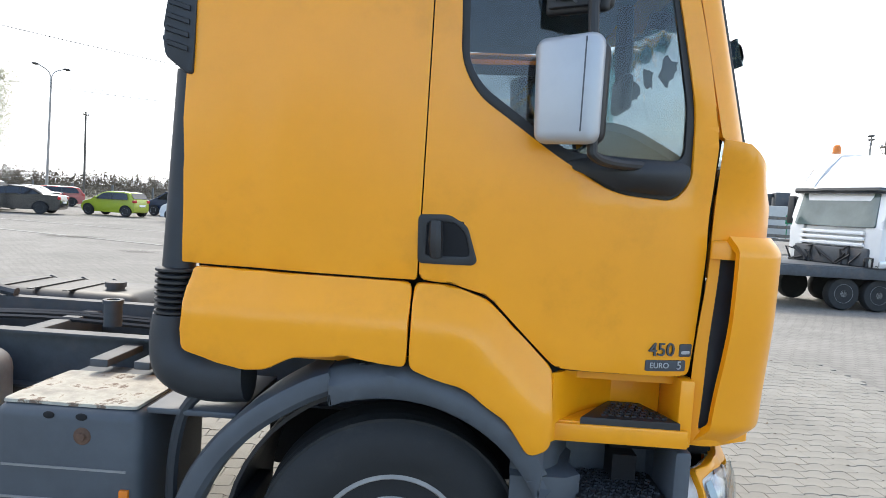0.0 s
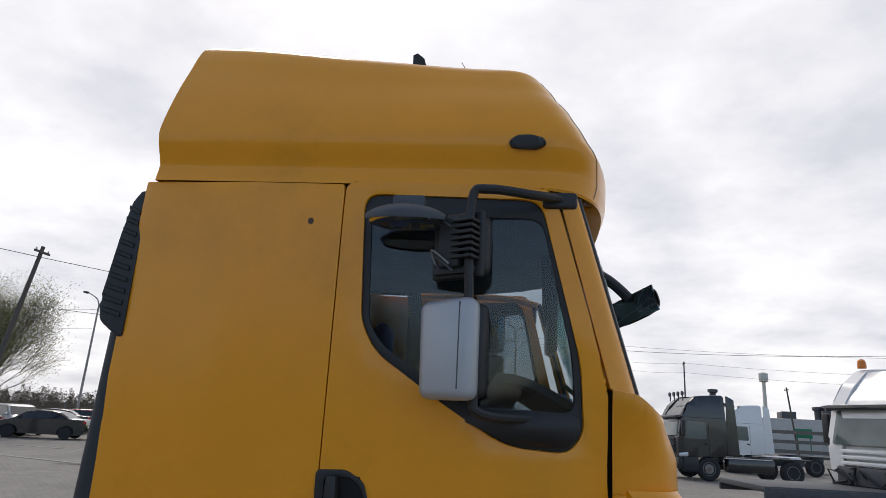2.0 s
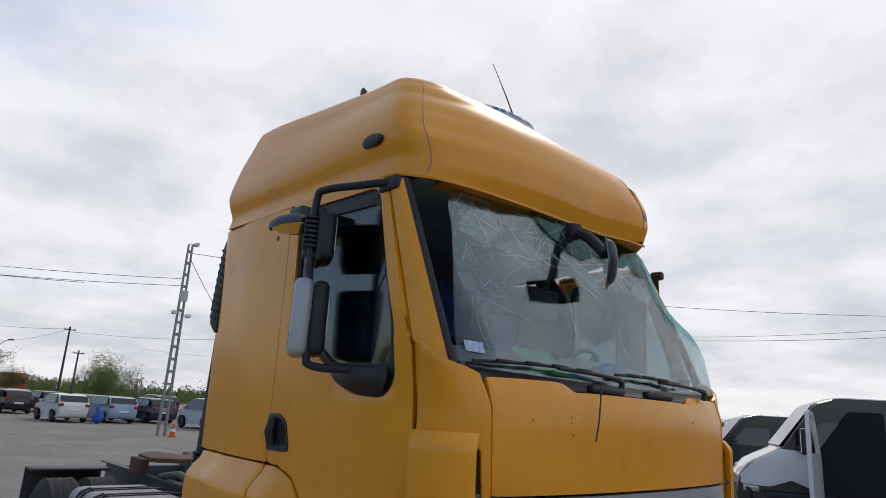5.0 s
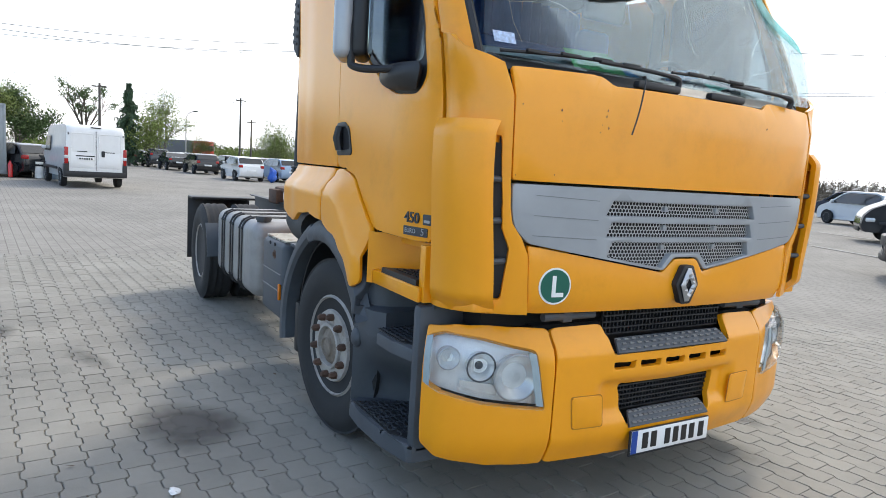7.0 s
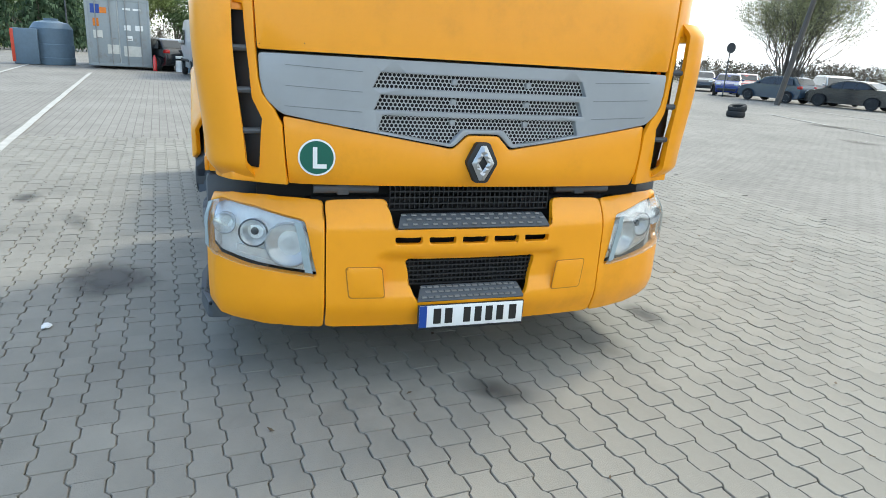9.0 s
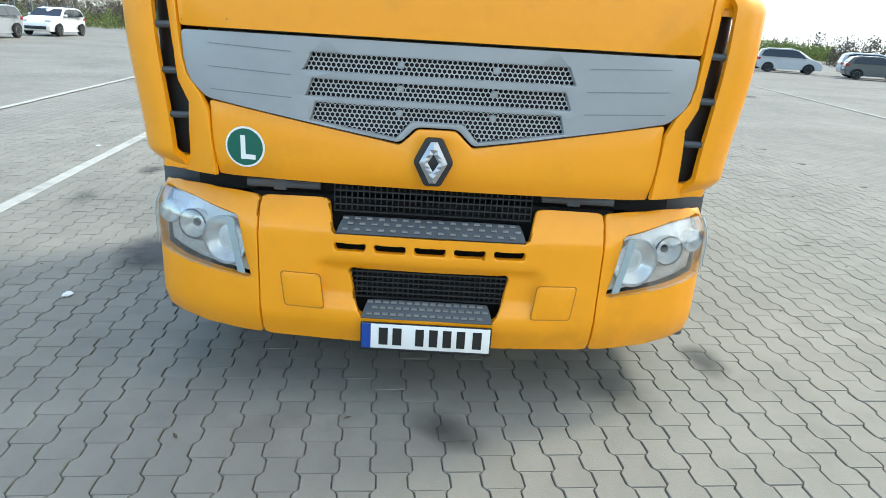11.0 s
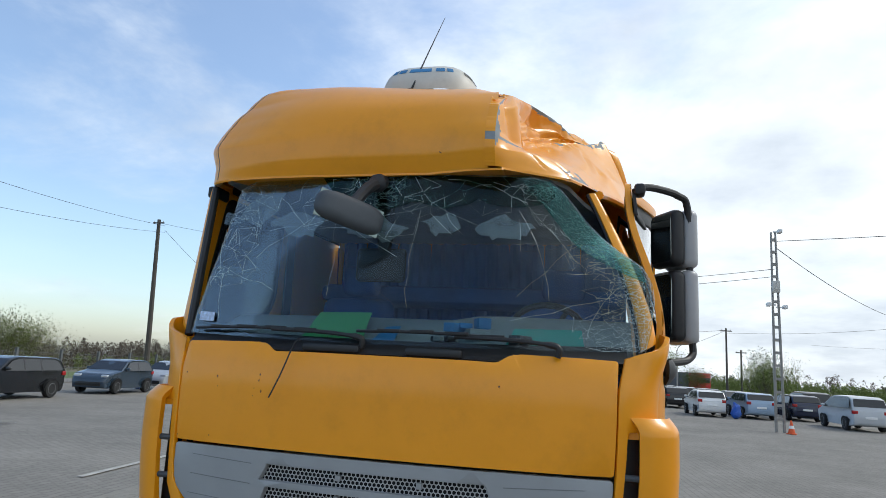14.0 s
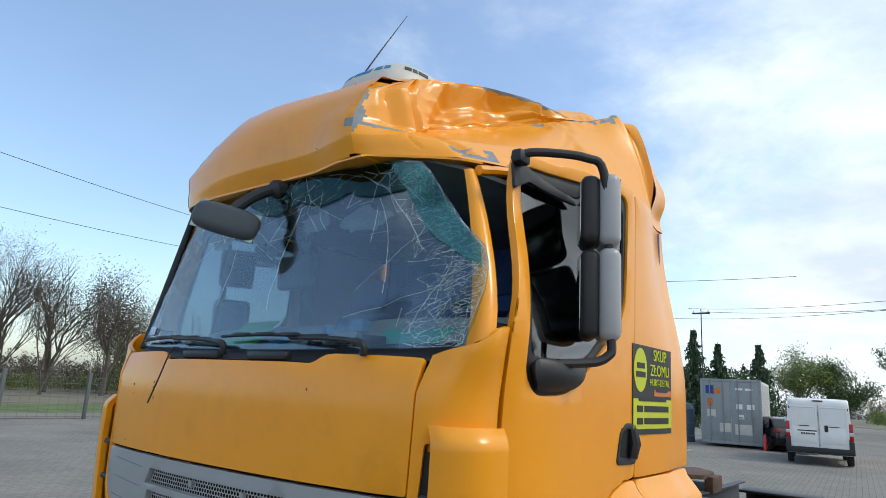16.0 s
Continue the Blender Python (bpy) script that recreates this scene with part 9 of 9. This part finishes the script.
def pole(x, y, h, lean=(0, 0), r=0.13, mat=WOODP, lamp=0, label="tarred wooden power pole"):
    p = thing("utility_pole", label, "pole", pose(x, y, 0), "poles")
    bm = bmesh.new()
    tube(bm, [(0, 0, 0), (lean[0], lean[1], h)], [r, r * 0.62], 10)
    part("shaft", bm, mat, p)
    if lamp:
        for k in range(lamp):
            s = -1 if k else 1
            bm = bmesh.new()
            tube(bm, curve_pts([(lean[0], lean[1], h - 0.1), (lean[0] + 0.1 * s, lean[1] + 0.25 * s, h + 0.45), (lean[0] + 0.5 * s, lean[1] + 0.8 * s, h + 0.8)], 4), 0.045, 6)
            part("lamp_arm", bm, ALU, p)
            bm = bmesh.new()
            bmesh.ops.create_uvsphere(bm, u_segments=10, v_segments=6, radius=1, matrix=Matrix.Translation((lean[0] + 0.62 * s, lean[1] + 1.0 * s, h + 0.82)) @ Matrix.Diagonal((0.2, 0.34, 0.1, 1)))
            part("lamp_head", bm, STEEL, p)
    else:
        bm = bmesh.new()
        box(bm, lean[0] - 0.05, lean[0] + 0.05, lean[1] - 0.55, lean[1] + 0.55, h - 0.35, h - 0.25)
        part("cross_arm", bm, mat, p)
        for yy in (-0.45, 0, 0.45):
            bm = bmesh.new()
            lathe(bm, [(0.03, 0), (0.05, 0.05), (0.04, 0.12), (0, 0.14)], origin=(lean[0], lean[1] + yy, h - 0.25), axis="z", n=8)
            part("insulator", bm, WHITE, p)
    return p


def wire(a, b, sag=0.6, r=0.016):
    bm = bmesh.new()
    A, B = Vector(a), Vector(b)
    tube(bm, [A.lerp(B, t) - Vector((0, 0, sag * 4 * t * (1 - t))) for t in steps(0, 1, 16)], r, 4, False)
    tagged(part("overhead_wire", bm, WIRE, None), "thin black overhead wire between poles", "wire", "overhead wires")


LATT = thing("camera_pole", "tall concrete lattice pole with cameras and a junction box", "pole", pose(-28.2, 8.3, 0))
bm = bmesh.new()
for s in (-1, 1):
    box(bm, -0.07, 0.07, s * 0.16 - 0.05, s * 0.16 + 0.05, 0, 8.6, 0.01)
for k in range(15):
    box(bm, -0.06, 0.06, -0.13, 0.13, 0.5 + 0.55 * k, 0.62 + 0.55 * k)
for v in bm.verts:
    v.co.y *= lerp(1.0, 0.55, v.co.z / 8.6)
part("shaft", bm, CONC, LATT)
for (y, z) in ((0.25, 8.55), (0.35, 5.2), (-0.3, 5.3)):
    bm = bmesh.new()
    box(bm, -0.1, 0.25, y - 0.08, y + 0.08, z, z + 0.16, 0.02)
    box(bm, -0.03, 0.03, min(0, y), max(0, y), z + 0.05, z + 0.1)
    part("camera_head", bm, WHITE, LATT)
bm = bmesh.new()
box(bm, 0.05, 0.25, -0.15, 0.15, 5.9, 6.4, 0.02)
part("junction_box", bm, CREAM, LATT)
cone = thing("traffic_cone", "orange traffic cone with a white band beside the pole", "cone", pose(-27.7, 8.6, 0))
bm = bmesh.new()
lathe(bm, [(0.2, 0), (0.2, 0.03), (0.14, 0.035), (0.03, 0.55), (0, 0.55)], axis="z", n=20)
part("body", bm, material("cone_orange", (0.7, 0.10, 0.02), 0.5), cone)
bm = bmesh.new()
lathe(bm, [(0.105, 0.22), (0.078, 0.34)], axis="z", n=20)
part("band", bm, WHITE, cone)
pole(-34.0, 46.8, 9.8, (0.2, 0), 0.11, CONC, 2, "slim concrete lamp post with two lamp heads")
pole(29.7, 47.9, 8.2, (0, 0), 0.11, CONC, 2, "slim concrete lamp post with two lamp heads")
pole(22.8, 34.6, 7.0, (-0.2, 0), 0.16)
pole(22.8, 83.5, 11.0)
pole(34.4, 79.5, 8.0, (-0.8, 0))
pole(0.8, 66.6, 11.4, (0, 0), 0.11, CONC, 2, "slim concrete lamp post with two lamp heads")
pole(-3.2, 46.5, 9.1, (0, 0), 0.14, CONC)
pole(-30.6, 31.0, 7.6, (0.4, 0))
pole(-25.4, 26.0, 9.5, (1.3, 0.6), 0.15)
pole(-58.1, -0.2, 6.6)
pole(-71.3, 13.8, 7.7)
pole(-107.3, 10.6, 7.8)
pole(-75.9, 16.1, 5.7)
pole(-87.2, 10.6, 5.9, (0, 0), 0.1, CONC, 1, "concrete lamp post with one lamp head")
pole(-47.5, -37.5, 13.5, (1.2, 0.2), 0.24)
pole(-66.3, 30.2, 8.6)
pole(-41.7, -10.2, 7.9, (0, 0), 0.05, STEEL, 0, "thin steel mast behind the container")
pole(-40, 62, 9.0)
for a, b in (((-30.2, 8.9, 7.3), (-45, -12.0, 8.4)), ((-30.2, 8.9, 6.95), (-46, -14.0, 7.9)), ((-28.2, 8.4, 8.2), (-3.2, 46.5, 9.0)), ((-58.1, -0.2, 6.4), (-71.3, 13.8, 7.5)), ((-71.3, 13.8, 7.5), (-107.3, 10.6, 7.6)), ((-71.3, 13.8, 7.2), (-66.3, 30.2, 8.2)),
             ((-3.2, 46.5, 9.0), (22.8, 83.5, 10.8)), ((-3.2, 46.5, 8.6), (22.8, 83.5, 9.6)), ((22.8, 83.5, 10.8), (80, 70, 11)), ((22.8, 83.5, 9.6), (80, 66, 9.4)), ((22.8, 34.6, 6.8), (-3.2, 46.5, 8.4)), ((22.8, 34.6, 6.5), (60, 20, 9)),
             ((-47.5, -37.5, 13.2), (-8.0, -31.4, 11.4)), ((-8, -31.4, 11.4), (30, -25, 13)), ((-47.5, -37.5, 12.6), (-8.0, -31.4, 8.9)), ((-8, -31.4, 8.9), (30, -25, 10)), ((-46.3, -37.3, 13.2), (-38, -4, 9)), ((-47.5, -37.5, 12.8), (-110, -60, 10)), ((-34.0, 46.8, 9.4), (-3.2, 46.5, 8.8)), ((-34.0, 46.8, 9.4), (-66.3, 30.2, 8.2)),
             ((-34, 46.8, 7.8), (-100, 30, 8)), ((-30.2, 31, 7.4), (-3.2, 46.5, 8.2)), ((-30.6, 31.0, 7.4), (-66.3, 30.2, 8.0)), ((0.8, 66.6, 11.2), (60, 60, 11)), ((-28.2, 8.4, 7.9), (-66.3, 30.2, 8.4)), ((-41.7, -10.2, 7.7), (-36, 6, 7.2))):
    wire(a, b, 0.02 * (Vector(a) - Vector(b)).length)
mastt = thing("radio_mast", "slim lattice radio mast with antennas, far away", "mast", pose(58, 150, 0))
bm = bmesh.new()
tube(bm, [(0, 0, 0), (0, 0, 15)], [0.5, 0.35], 6)
lathe(bm, [(0.3, 14), (1.0, 14.3), (1.0, 16), (0.3, 16.3)], axis="z", n=10)
part("mast", bm, CREAM, mastt)
rs = thing("road_sign", "round road sign seen from behind on its post", "sign", pose(-31.5, 27.6, 0))
bm = bmesh.new()
tube(bm, [(0, 0, 0), (0, 0, 3.2)], 0.035, 8)
part("post", bm, STEEL, rs)
bm = bmesh.new()
lathe(bm, [(0.0, -0.01), (0.32, -0.01), (0.32, 0.01), (0, 0.01)], origin=(0.05, 0, 2.9), axis="x", n=24)
part("disc", bm, STEEL, rs)
for x, y in ((40.5, 88), (36, 89.5)):
    g = thing("road_sign", "green road sign board far away", "sign", pose(x, y - 8, 0), "green boards")
    bm = bmesh.new()
    box(bm, -1.0, 1.0, -0.05, 0.05, 2.2, 3.3, 0.02)
    box(bm, -0.8, -0.7, 0, 0.08, 0, 2.3)
    box(bm, 0.7, 0.8, 0, 0.08, 0, 2.3)
    part("board", bm, material("sign_green", (0.0, 0.16, 0.07), 0.5), g)

# ---- fence and verge on the far sides ----
FENCE = material("fence_grey", (0.10, 0.11, 0.11), 0.7, var=0.1)


def fence(pts, h=1.6):
    f = thing("fence", "wire mesh fence on grey concrete posts", "fence", None, "", "structure")
    bm = bmesh.new()
    for (xa, ya), (xb, yb) in zip(pts, pts[1:]):
        n = max(1, int(math.hypot(xb - xa, yb - ya) / 3.0))
        for k in range(n):
            x, y = lerp(xa, xb, k / n), lerp(ya, yb, k / n)
            bq = bmesh.new()
            box(bq, x - 0.06, x + 0.06, y - 0.06, y + 0.06, 0, h + 0.15, 0.01)
            part("post", bq, FENCE, f)
        for k in range(7):
            z = 0.1 + (h - 0.15) * k / 6
            tube(bm, [(xa, ya, z), (xb, yb, z)], 0.008, 3, False)
        m = int(math.hypot(xb - xa, yb - ya) / 0.35)
        for k in range(m):
            x, y = lerp(xa, xb, k / m), lerp(ya, yb, k / m)
            tube(bm, [(x, y, 0.05), (x, y, h)], 0.005, 3, False)
    tagged(part("wires", bm, FENCE, f, recalc=False), kind="stuff")


fence([(8, -22.0), (-10.5, -24.2), (-36, -28.0), (-60, -33)])
fence([(-60, 46), (-38, 46.5), (-12, 45)])
GRASS = material("grass_verge", (0.10, 0.14, 0.035), 0.95, var=0.35, scale=0.6, stain=(0.17, 0.14, 0.08), stain_amt=0.8, stain_scale=0.15)
FIELD = material("dry_field", (0.17, 0.15, 0.10), 0.95, var=0.25, scale=0.3, stain=(0.09, 0.11, 0.04), stain_amt=0.7, stain_scale=0.08)
GRAVEL = material("gravel_track", (0.20, 0.18, 0.16), 0.95, var=0.25, scale=0.8, stain=(0.10, 0.12, 0.05), stain_amt=0.5, stain_scale=0.4, bump=0.4, bscale=20)
for nm, pts, mat, lab in (("verge", [(12, -22.9), (-10.4, -24.6), (-90, -37), (-90, -41), (-10.6, -27.6), (12, -25.8)], GRAVEL, "grey gravel track along the fence"), ("verge", [(12, -25.8), (-10.6, -27.6), (-90, -41), (-90, -48), (-14, -35), (12, -33)], GRASS, "green grass strip beyond the gravel track"), ("verge", [(12, -33), (-14, -35), (-90, -48), (-180, -70), (-180, -140), (30, -140)], FIELD, "straw-coloured and grey field beyond the grass strip"), ("verge", [(-200, 60), (-60, 48), (-10, 47), (60, 130), (60, 260), (-200, 260)], FIELD, "dry straw-coloured field beyond the yard"),
                          ("verge", [(-90, 20), (-75, 10), (-110, -12), (-200, -30), (-260, 20), (-200, 58)], FIELD, "rough ground beyond the parked cars")):
    bm = bmesh.new()
    panel(bm, pts, lambda x, y: (x, y, 0.02 + 0.1 * ss((abs(y) - 36) / 6) * 0), (), 0.03, 8.0, 0, (0, 0, 1))
    tagged(part(nm, bm, mat, None), lab, "ground", kind="structure")


# ---- trees ----
BARK = material("tree_bark", (0.10, 0.085, 0.07), 0.9, var=0.3, scale=5, bump=0.4, bscale=20)
LEAFS = material("spring_leaves", (0.13, 0.17, 0.035), 0.8, var=0.35, scale=1.5, rand=0.3)
LEAFD = material("dark_leaves", (0.055, 0.095, 0.028), 0.8, var=0.3, scale=1.5, rand=0.3)
TWIG = material("bare_twigs", (0.085, 0.07, 0.05), 0.9, var=0.3, scale=1.5, rand=0.3)
LEAFP = material("pale_buds", (0.20, 0.20, 0.09), 0.85, var=0.3, scale=1.5, rand=0.25)
NEEDLE = material("spruce_needles", (0.045, 0.082, 0.04), 0.85, var=0.3, scale=1.5, rand=0.3)


def branches(bm, p, d, length, r, depth, tips, rng):
    q = p + d * length * 0.5 + Vector((rng.uniform(-1, 1), rng.uniform(-1, 1), 0)) * length * 0.05
    e = p + d * length + Vector((rng.uniform(-1, 1), rng.uniform(-1, 1), rng.uniform(-0.3, 0.6))) * length * 0.08
    tube(bm, [p, q, e], [r, r * 0.8, r * 0.62], 5 if depth > 1 else 3, False)
    tips.append((e, d))
    if depth == 0:
        return
    for k in range(rng.randint(2, 3) if depth < 3 else 4):
        ax = d.orthogonal().normalized()
        ax.rotate(Matrix.Rotation(rng.uniform(0, 6.28), 3, d))
        nd = d.copy()
        nd.rotate(Matrix.Rotation(rng.uniform(0.25, 0.75), 3, ax))
        nd = (nd + Vector((0, 0, 0.18))).normalized()
        branches(bm, (q if k % 2 else e), nd, length * rng.uniform(0.62, 0.82), r * 0.58, depth - 1, tips, rng)


def leaves(bm, tips, rng, n, spread, size):
    for e, d in tips:
        for k in range(n):
            c = e + Vector((rng.gauss(0, 1), rng.gauss(0, 1), rng.gauss(0, 0.8))) * spread
            a = Vector((rng.uniform(-1, 1), rng.uniform(-1, 1), rng.uniform(-1, 1))).normalized() * size * rng.uniform(0.6, 1.4)
            b = a.orthogonal().normalized() * size * rng.uniform(0.3, 0.7)
            bm.faces.new((bm.verts.new(c - a), bm.verts.new(c + b), bm.verts.new(c + a), bm.verts.new(c - b)))


def tree(x, y, h, seed, leaf=None, n=4, spread=0.5, size=0.12, stems=1, depth=4, label="bare tree", mist=0, wide=1.0):
    rng = random.Random(seed)
    t = thing("tree", label, "tree", pose(x, y, 0, 0, 0, seed * 37), "trees")
    bm, tips = bmesh.new(), []
    for k in range(stems):
        d = Vector((rng.uniform(-0.35, 0.35) * (stems > 1) * wide, rng.uniform(-0.35, 0.35) * (stems > 1) * wide, 1)).normalized()
        branches(bm, Vector((rng.uniform(-0.2, 0.2), rng.uniform(-0.2, 0.2), -0.1)) * (stems > 1), d, h * 0.33, h * (0.022 if stems == 1 else 0.0075), depth, tips, rng)
    part("trunk", bm, BARK, t, recalc=False)
    if leaf:
        bm = bmesh.new()
        leaves(bm, [q for q in tips if q[0].z > h * 0.25], rng, n, spread, size)
        part("crown", bm, leaf, t, recalc=False, angle=180)
    if mist:
        bm = bmesh.new()
        for e, d in rng.sample([q for q in tips if q[0].z > h * 0.45], mist):
            leaves(bm, [(e, d)], rng, 70, 0.22, 0.10)
        part("mistletoe", bm, LEAFD, t, recalc=False, angle=180)
    return t


def spruce(x, y, h, seed):
    rng = random.Random(seed)
    t = thing("spruce", "dark green spruce tree", "tree", pose(x, y, 0), "trees")
    bm = bmesh.new()
    tube(bm, [(0, 0, 0), (0, 0, h)], [h * 0.02, 0.02], 6)
    part("trunk", bm, BARK, t)
    bm = bmesh.new()
    for k in range(int(h * 5)):
        z = h * (0.12 + 0.88 * k / (h * 5))
        R_ = (h - z) * 0.36 + 0.15
        for j in range(5):
            a = rng.uniform(0, 6.28)
            L_ = R_ * rng.uniform(0.6, 1.1)
            for q in range(9):
                f = q / 8
                c = Vector((math.cos(a) * L_ * f, math.sin(a) * L_ * f, z - L_ * 0.35 * f))
                b_ = rng.uniform(0, 3.14)
                s_ = Vector((math.cos(b_), math.sin(b_), rng.uniform(-0.3, 0.3))) * 0.22 * (1.3 - f)
                w = Vector((rng.uniform(-0.1, 0.1), rng.uniform(-0.1, 0.1), rng.uniform(-0.5, -0.12)))
                bm.faces.new((bm.verts.new(c - s_), bm.verts.new(c + s_), bm.verts.new(c + w)))
    part("crown", bm, NEEDLE, t, recalc=False, angle=180)


tree(-29.9, 30.6, 8.6, 1, LEAFP, 11, 0.26, 0.045, 7, 5, "large bushy tree just breaking into pale leaf", 0, 1.25)
tree(-73.1, -1.2, 9.8, 2, None, depth=4, label="bare tree hung with balls of mistletoe", mist=26)
spruce(-63.1, 2.3, 7.4, 3)
tree(-73.0, 6.0, 8.0, 4, LEAFS, 34, 0.55, 0.10, 1, 4, "round tree in fresh green leaf")
tree(-66.0, 16.0, 5.6, 5, LEAFS, 24, 0.4, 0.06, 7, 3, "wide bush in pale green leaf", 0, 1.8)
tree(-68.5, 17.5, 5.0, 6, LEAFS, 24, 0.4, 0.06, 6, 3, "wide bush in pale green leaf", 0, 1.8)
tree(-81.0, 34.0, 5.6, 7, LEAFS, 5, 0.4, 0.12, 3, 3, "small tree in fresh leaf")
tree(27.0, 39.0, 9.5, 8, LEAFP, 10, 0.4, 0.035, 1, 4, "bare spreading tree with pale buds")
tree(30.0, 36.0, 8.5, 13, LEAFP, 10, 0.4, 0.035, 1, 4, "bare spreading tree with pale buds")
tree(-24.5, 47.0, 2.9, 9, None, depth=4, stems=5, label="bare shrub with upright twigs", wide=0.7)
tree(-33.4, -46.9, 5.8, 10, LEAFS, 22, 0.45, 0.06, 8, 3, "wide bush coming into leaf beyond the fence", 0, 1.8)
tree(-39.0, -43.5, 5.2, 11, LEAFS, 22, 0.45, 0.06, 7, 3, "wide bush coming into leaf beyond the fence", 0, 1.8)
tree(-44, -46, 4.6, 15, LEAFP, 20, 0.45, 0.05, 7, 3, "wide bush coming into leaf beyond the fence", 0, 1.8)
tree(-26, -52, 6.2, 16, LEAFS, 22, 0.45, 0.06, 8, 3, "wide bush coming into leaf beyond the fence", 0, 1.8)
for k, (x, y, h) in enumerate(((-9.3, -47, 9.5), (-17.8, -47.5, 10.2), (-22.5, -48.5, 9.6), (-26.5, -50.5, 9.0), (-31.0, -53, 9.2), (-15.7, -50, 11.5), (-20.4, -53.5, 10.8), (-24.5, -52, 9.8), (-11.5, -52, 12.5), (-7.0, -50, 11.0), (-13, -57, 12), (-28, -56, 9), (-18, -58, 12), (-3, -54, 11))):
    tree(x, y, h * 1.0, 40 + k, TWIG, 16, 0.5, 0.06, 1 + k % 2, 4, "tall bare tree beyond the field")
for k, (x, y, h) in enumerate(((-55.9, -15.0, 8.2), (-58, -13.6, 7.2), (-61, -11, 7.4), (-54, -17.5, 7.0), (-57, -19.5, 7.8))):
    spruce(x, y, h, 60 + k)
tree(-67.6, -9.0, 7.4, 63, LEAFS, 60, 0.5, 0.10, 1, 4, "round tree in fresh green leaf")
tree(-70.5, -6.5, 6.6, 64, LEAFD, 60, 0.5, 0.10, 1, 4, "round tree in dark green leaf")
tree(-62.0, 4.0, 5.0, 65, LEAFS, 26, 0.45, 0.08, 3, 3, "green shrub behind the parked cars")
tree(-90.0, 6.0, 5.0, 66, None, depth=4, label="small bare tree far away")
tree(-95.0, 14.0, 4.5, 67, LEAFS, 24, 0.45, 0.08, 4, 3, "green shrub behind the parked cars")

# distant woods all round
random.seed(77)
for lab, a0, a1, dist, hmin, hmax, mat, den, fine in (("hazy brown bare wood along the horizon", -10, 370, 230, 3.0, 8.0, TWIG, 1300, 46), ("brown hedge with green scrub beyond the field", 195, 262, 72, 1.6, 3.6, TWIG, 520, 60), ("green scrub in front of the brown hedge", 195, 262, 66, 0.8, 2.2, LEAFS, 260, 60),
                                                      ("low scrub beyond the yard's far edge", 100, 150, 95, 1.5, 4.0, TWIG, 420, 46), ("dark wood behind the container", 190, 204, 80, 4.5, 7.2, LEAFD, 240, 60), ("bare scrub beyond the factory road", 60, 100, 110, 2, 4.5, TWIG, 260, 46),
                                                      ("misty green wood far behind the parked cars", 150, 184, 150, 2, 4.2, LEAFS, 420, 46)):
    rg = np.random.default_rng(int(dist + a0))
    den, fine = int(den * 2.2), 80
    ang = np.radians(rg.uniform(a0, a1, den))
    far = dist * rg.uniform(0.9, 1.15, den)
    rise = np.array([0.5 + 0.5 * noise.noise(Vector((math.cos(t) * 9, math.sin(t) * 9, dist))) for t in ang])
    h = ((hmin + (hmax - hmin) * rise) * rg.uniform(0.6, 1.1, den))[:, None]
    f = rg.random((den, fine)) ** 1.1
    sp = h * rg.uniform(0.2, 0.4, (den, 1)) * (1.1 - f)
    c = np.stack([(far * np.cos(ang))[:, None] + rg.normal(0, 1, f.shape) * sp, (far * np.sin(ang))[:, None] + rg.normal(0, 1, f.shape) * sp, h * f], -1).reshape(-1, 3)
    q = np.stack([rg.uniform(-0.7, 0.7, len(c)), rg.uniform(-0.7, 0.7, len(c)), rg.uniform(0, 1, len(c))], -1)
    q *= (np.maximum(dist * 0.0016, (h * rg.uniform(0.025, 0.07, f.shape)).reshape(-1)) / np.linalg.norm(q, axis=1))[:, None]
    o_ = np.cross(q, rg.normal(0, 1, q.shape))
    o_ *= (np.linalg.norm(q, axis=1) * rg.uniform(0.3, 0.7, len(q)) / (np.linalg.norm(o_, axis=1) + 1e-9))[:, None]
    tris = np.stack([c - q, c + o_, c + q], 1).reshape(-1, 3)
    me = bpy.data.meshes.new("distant_woods")
    me.from_pydata(tris.tolist(), [], np.arange(len(tris)).reshape(-1, 3).tolist())
    me.materials.append(mat)
    tagged(new("distant_woods", me), lab, "woods", kind="stuff")
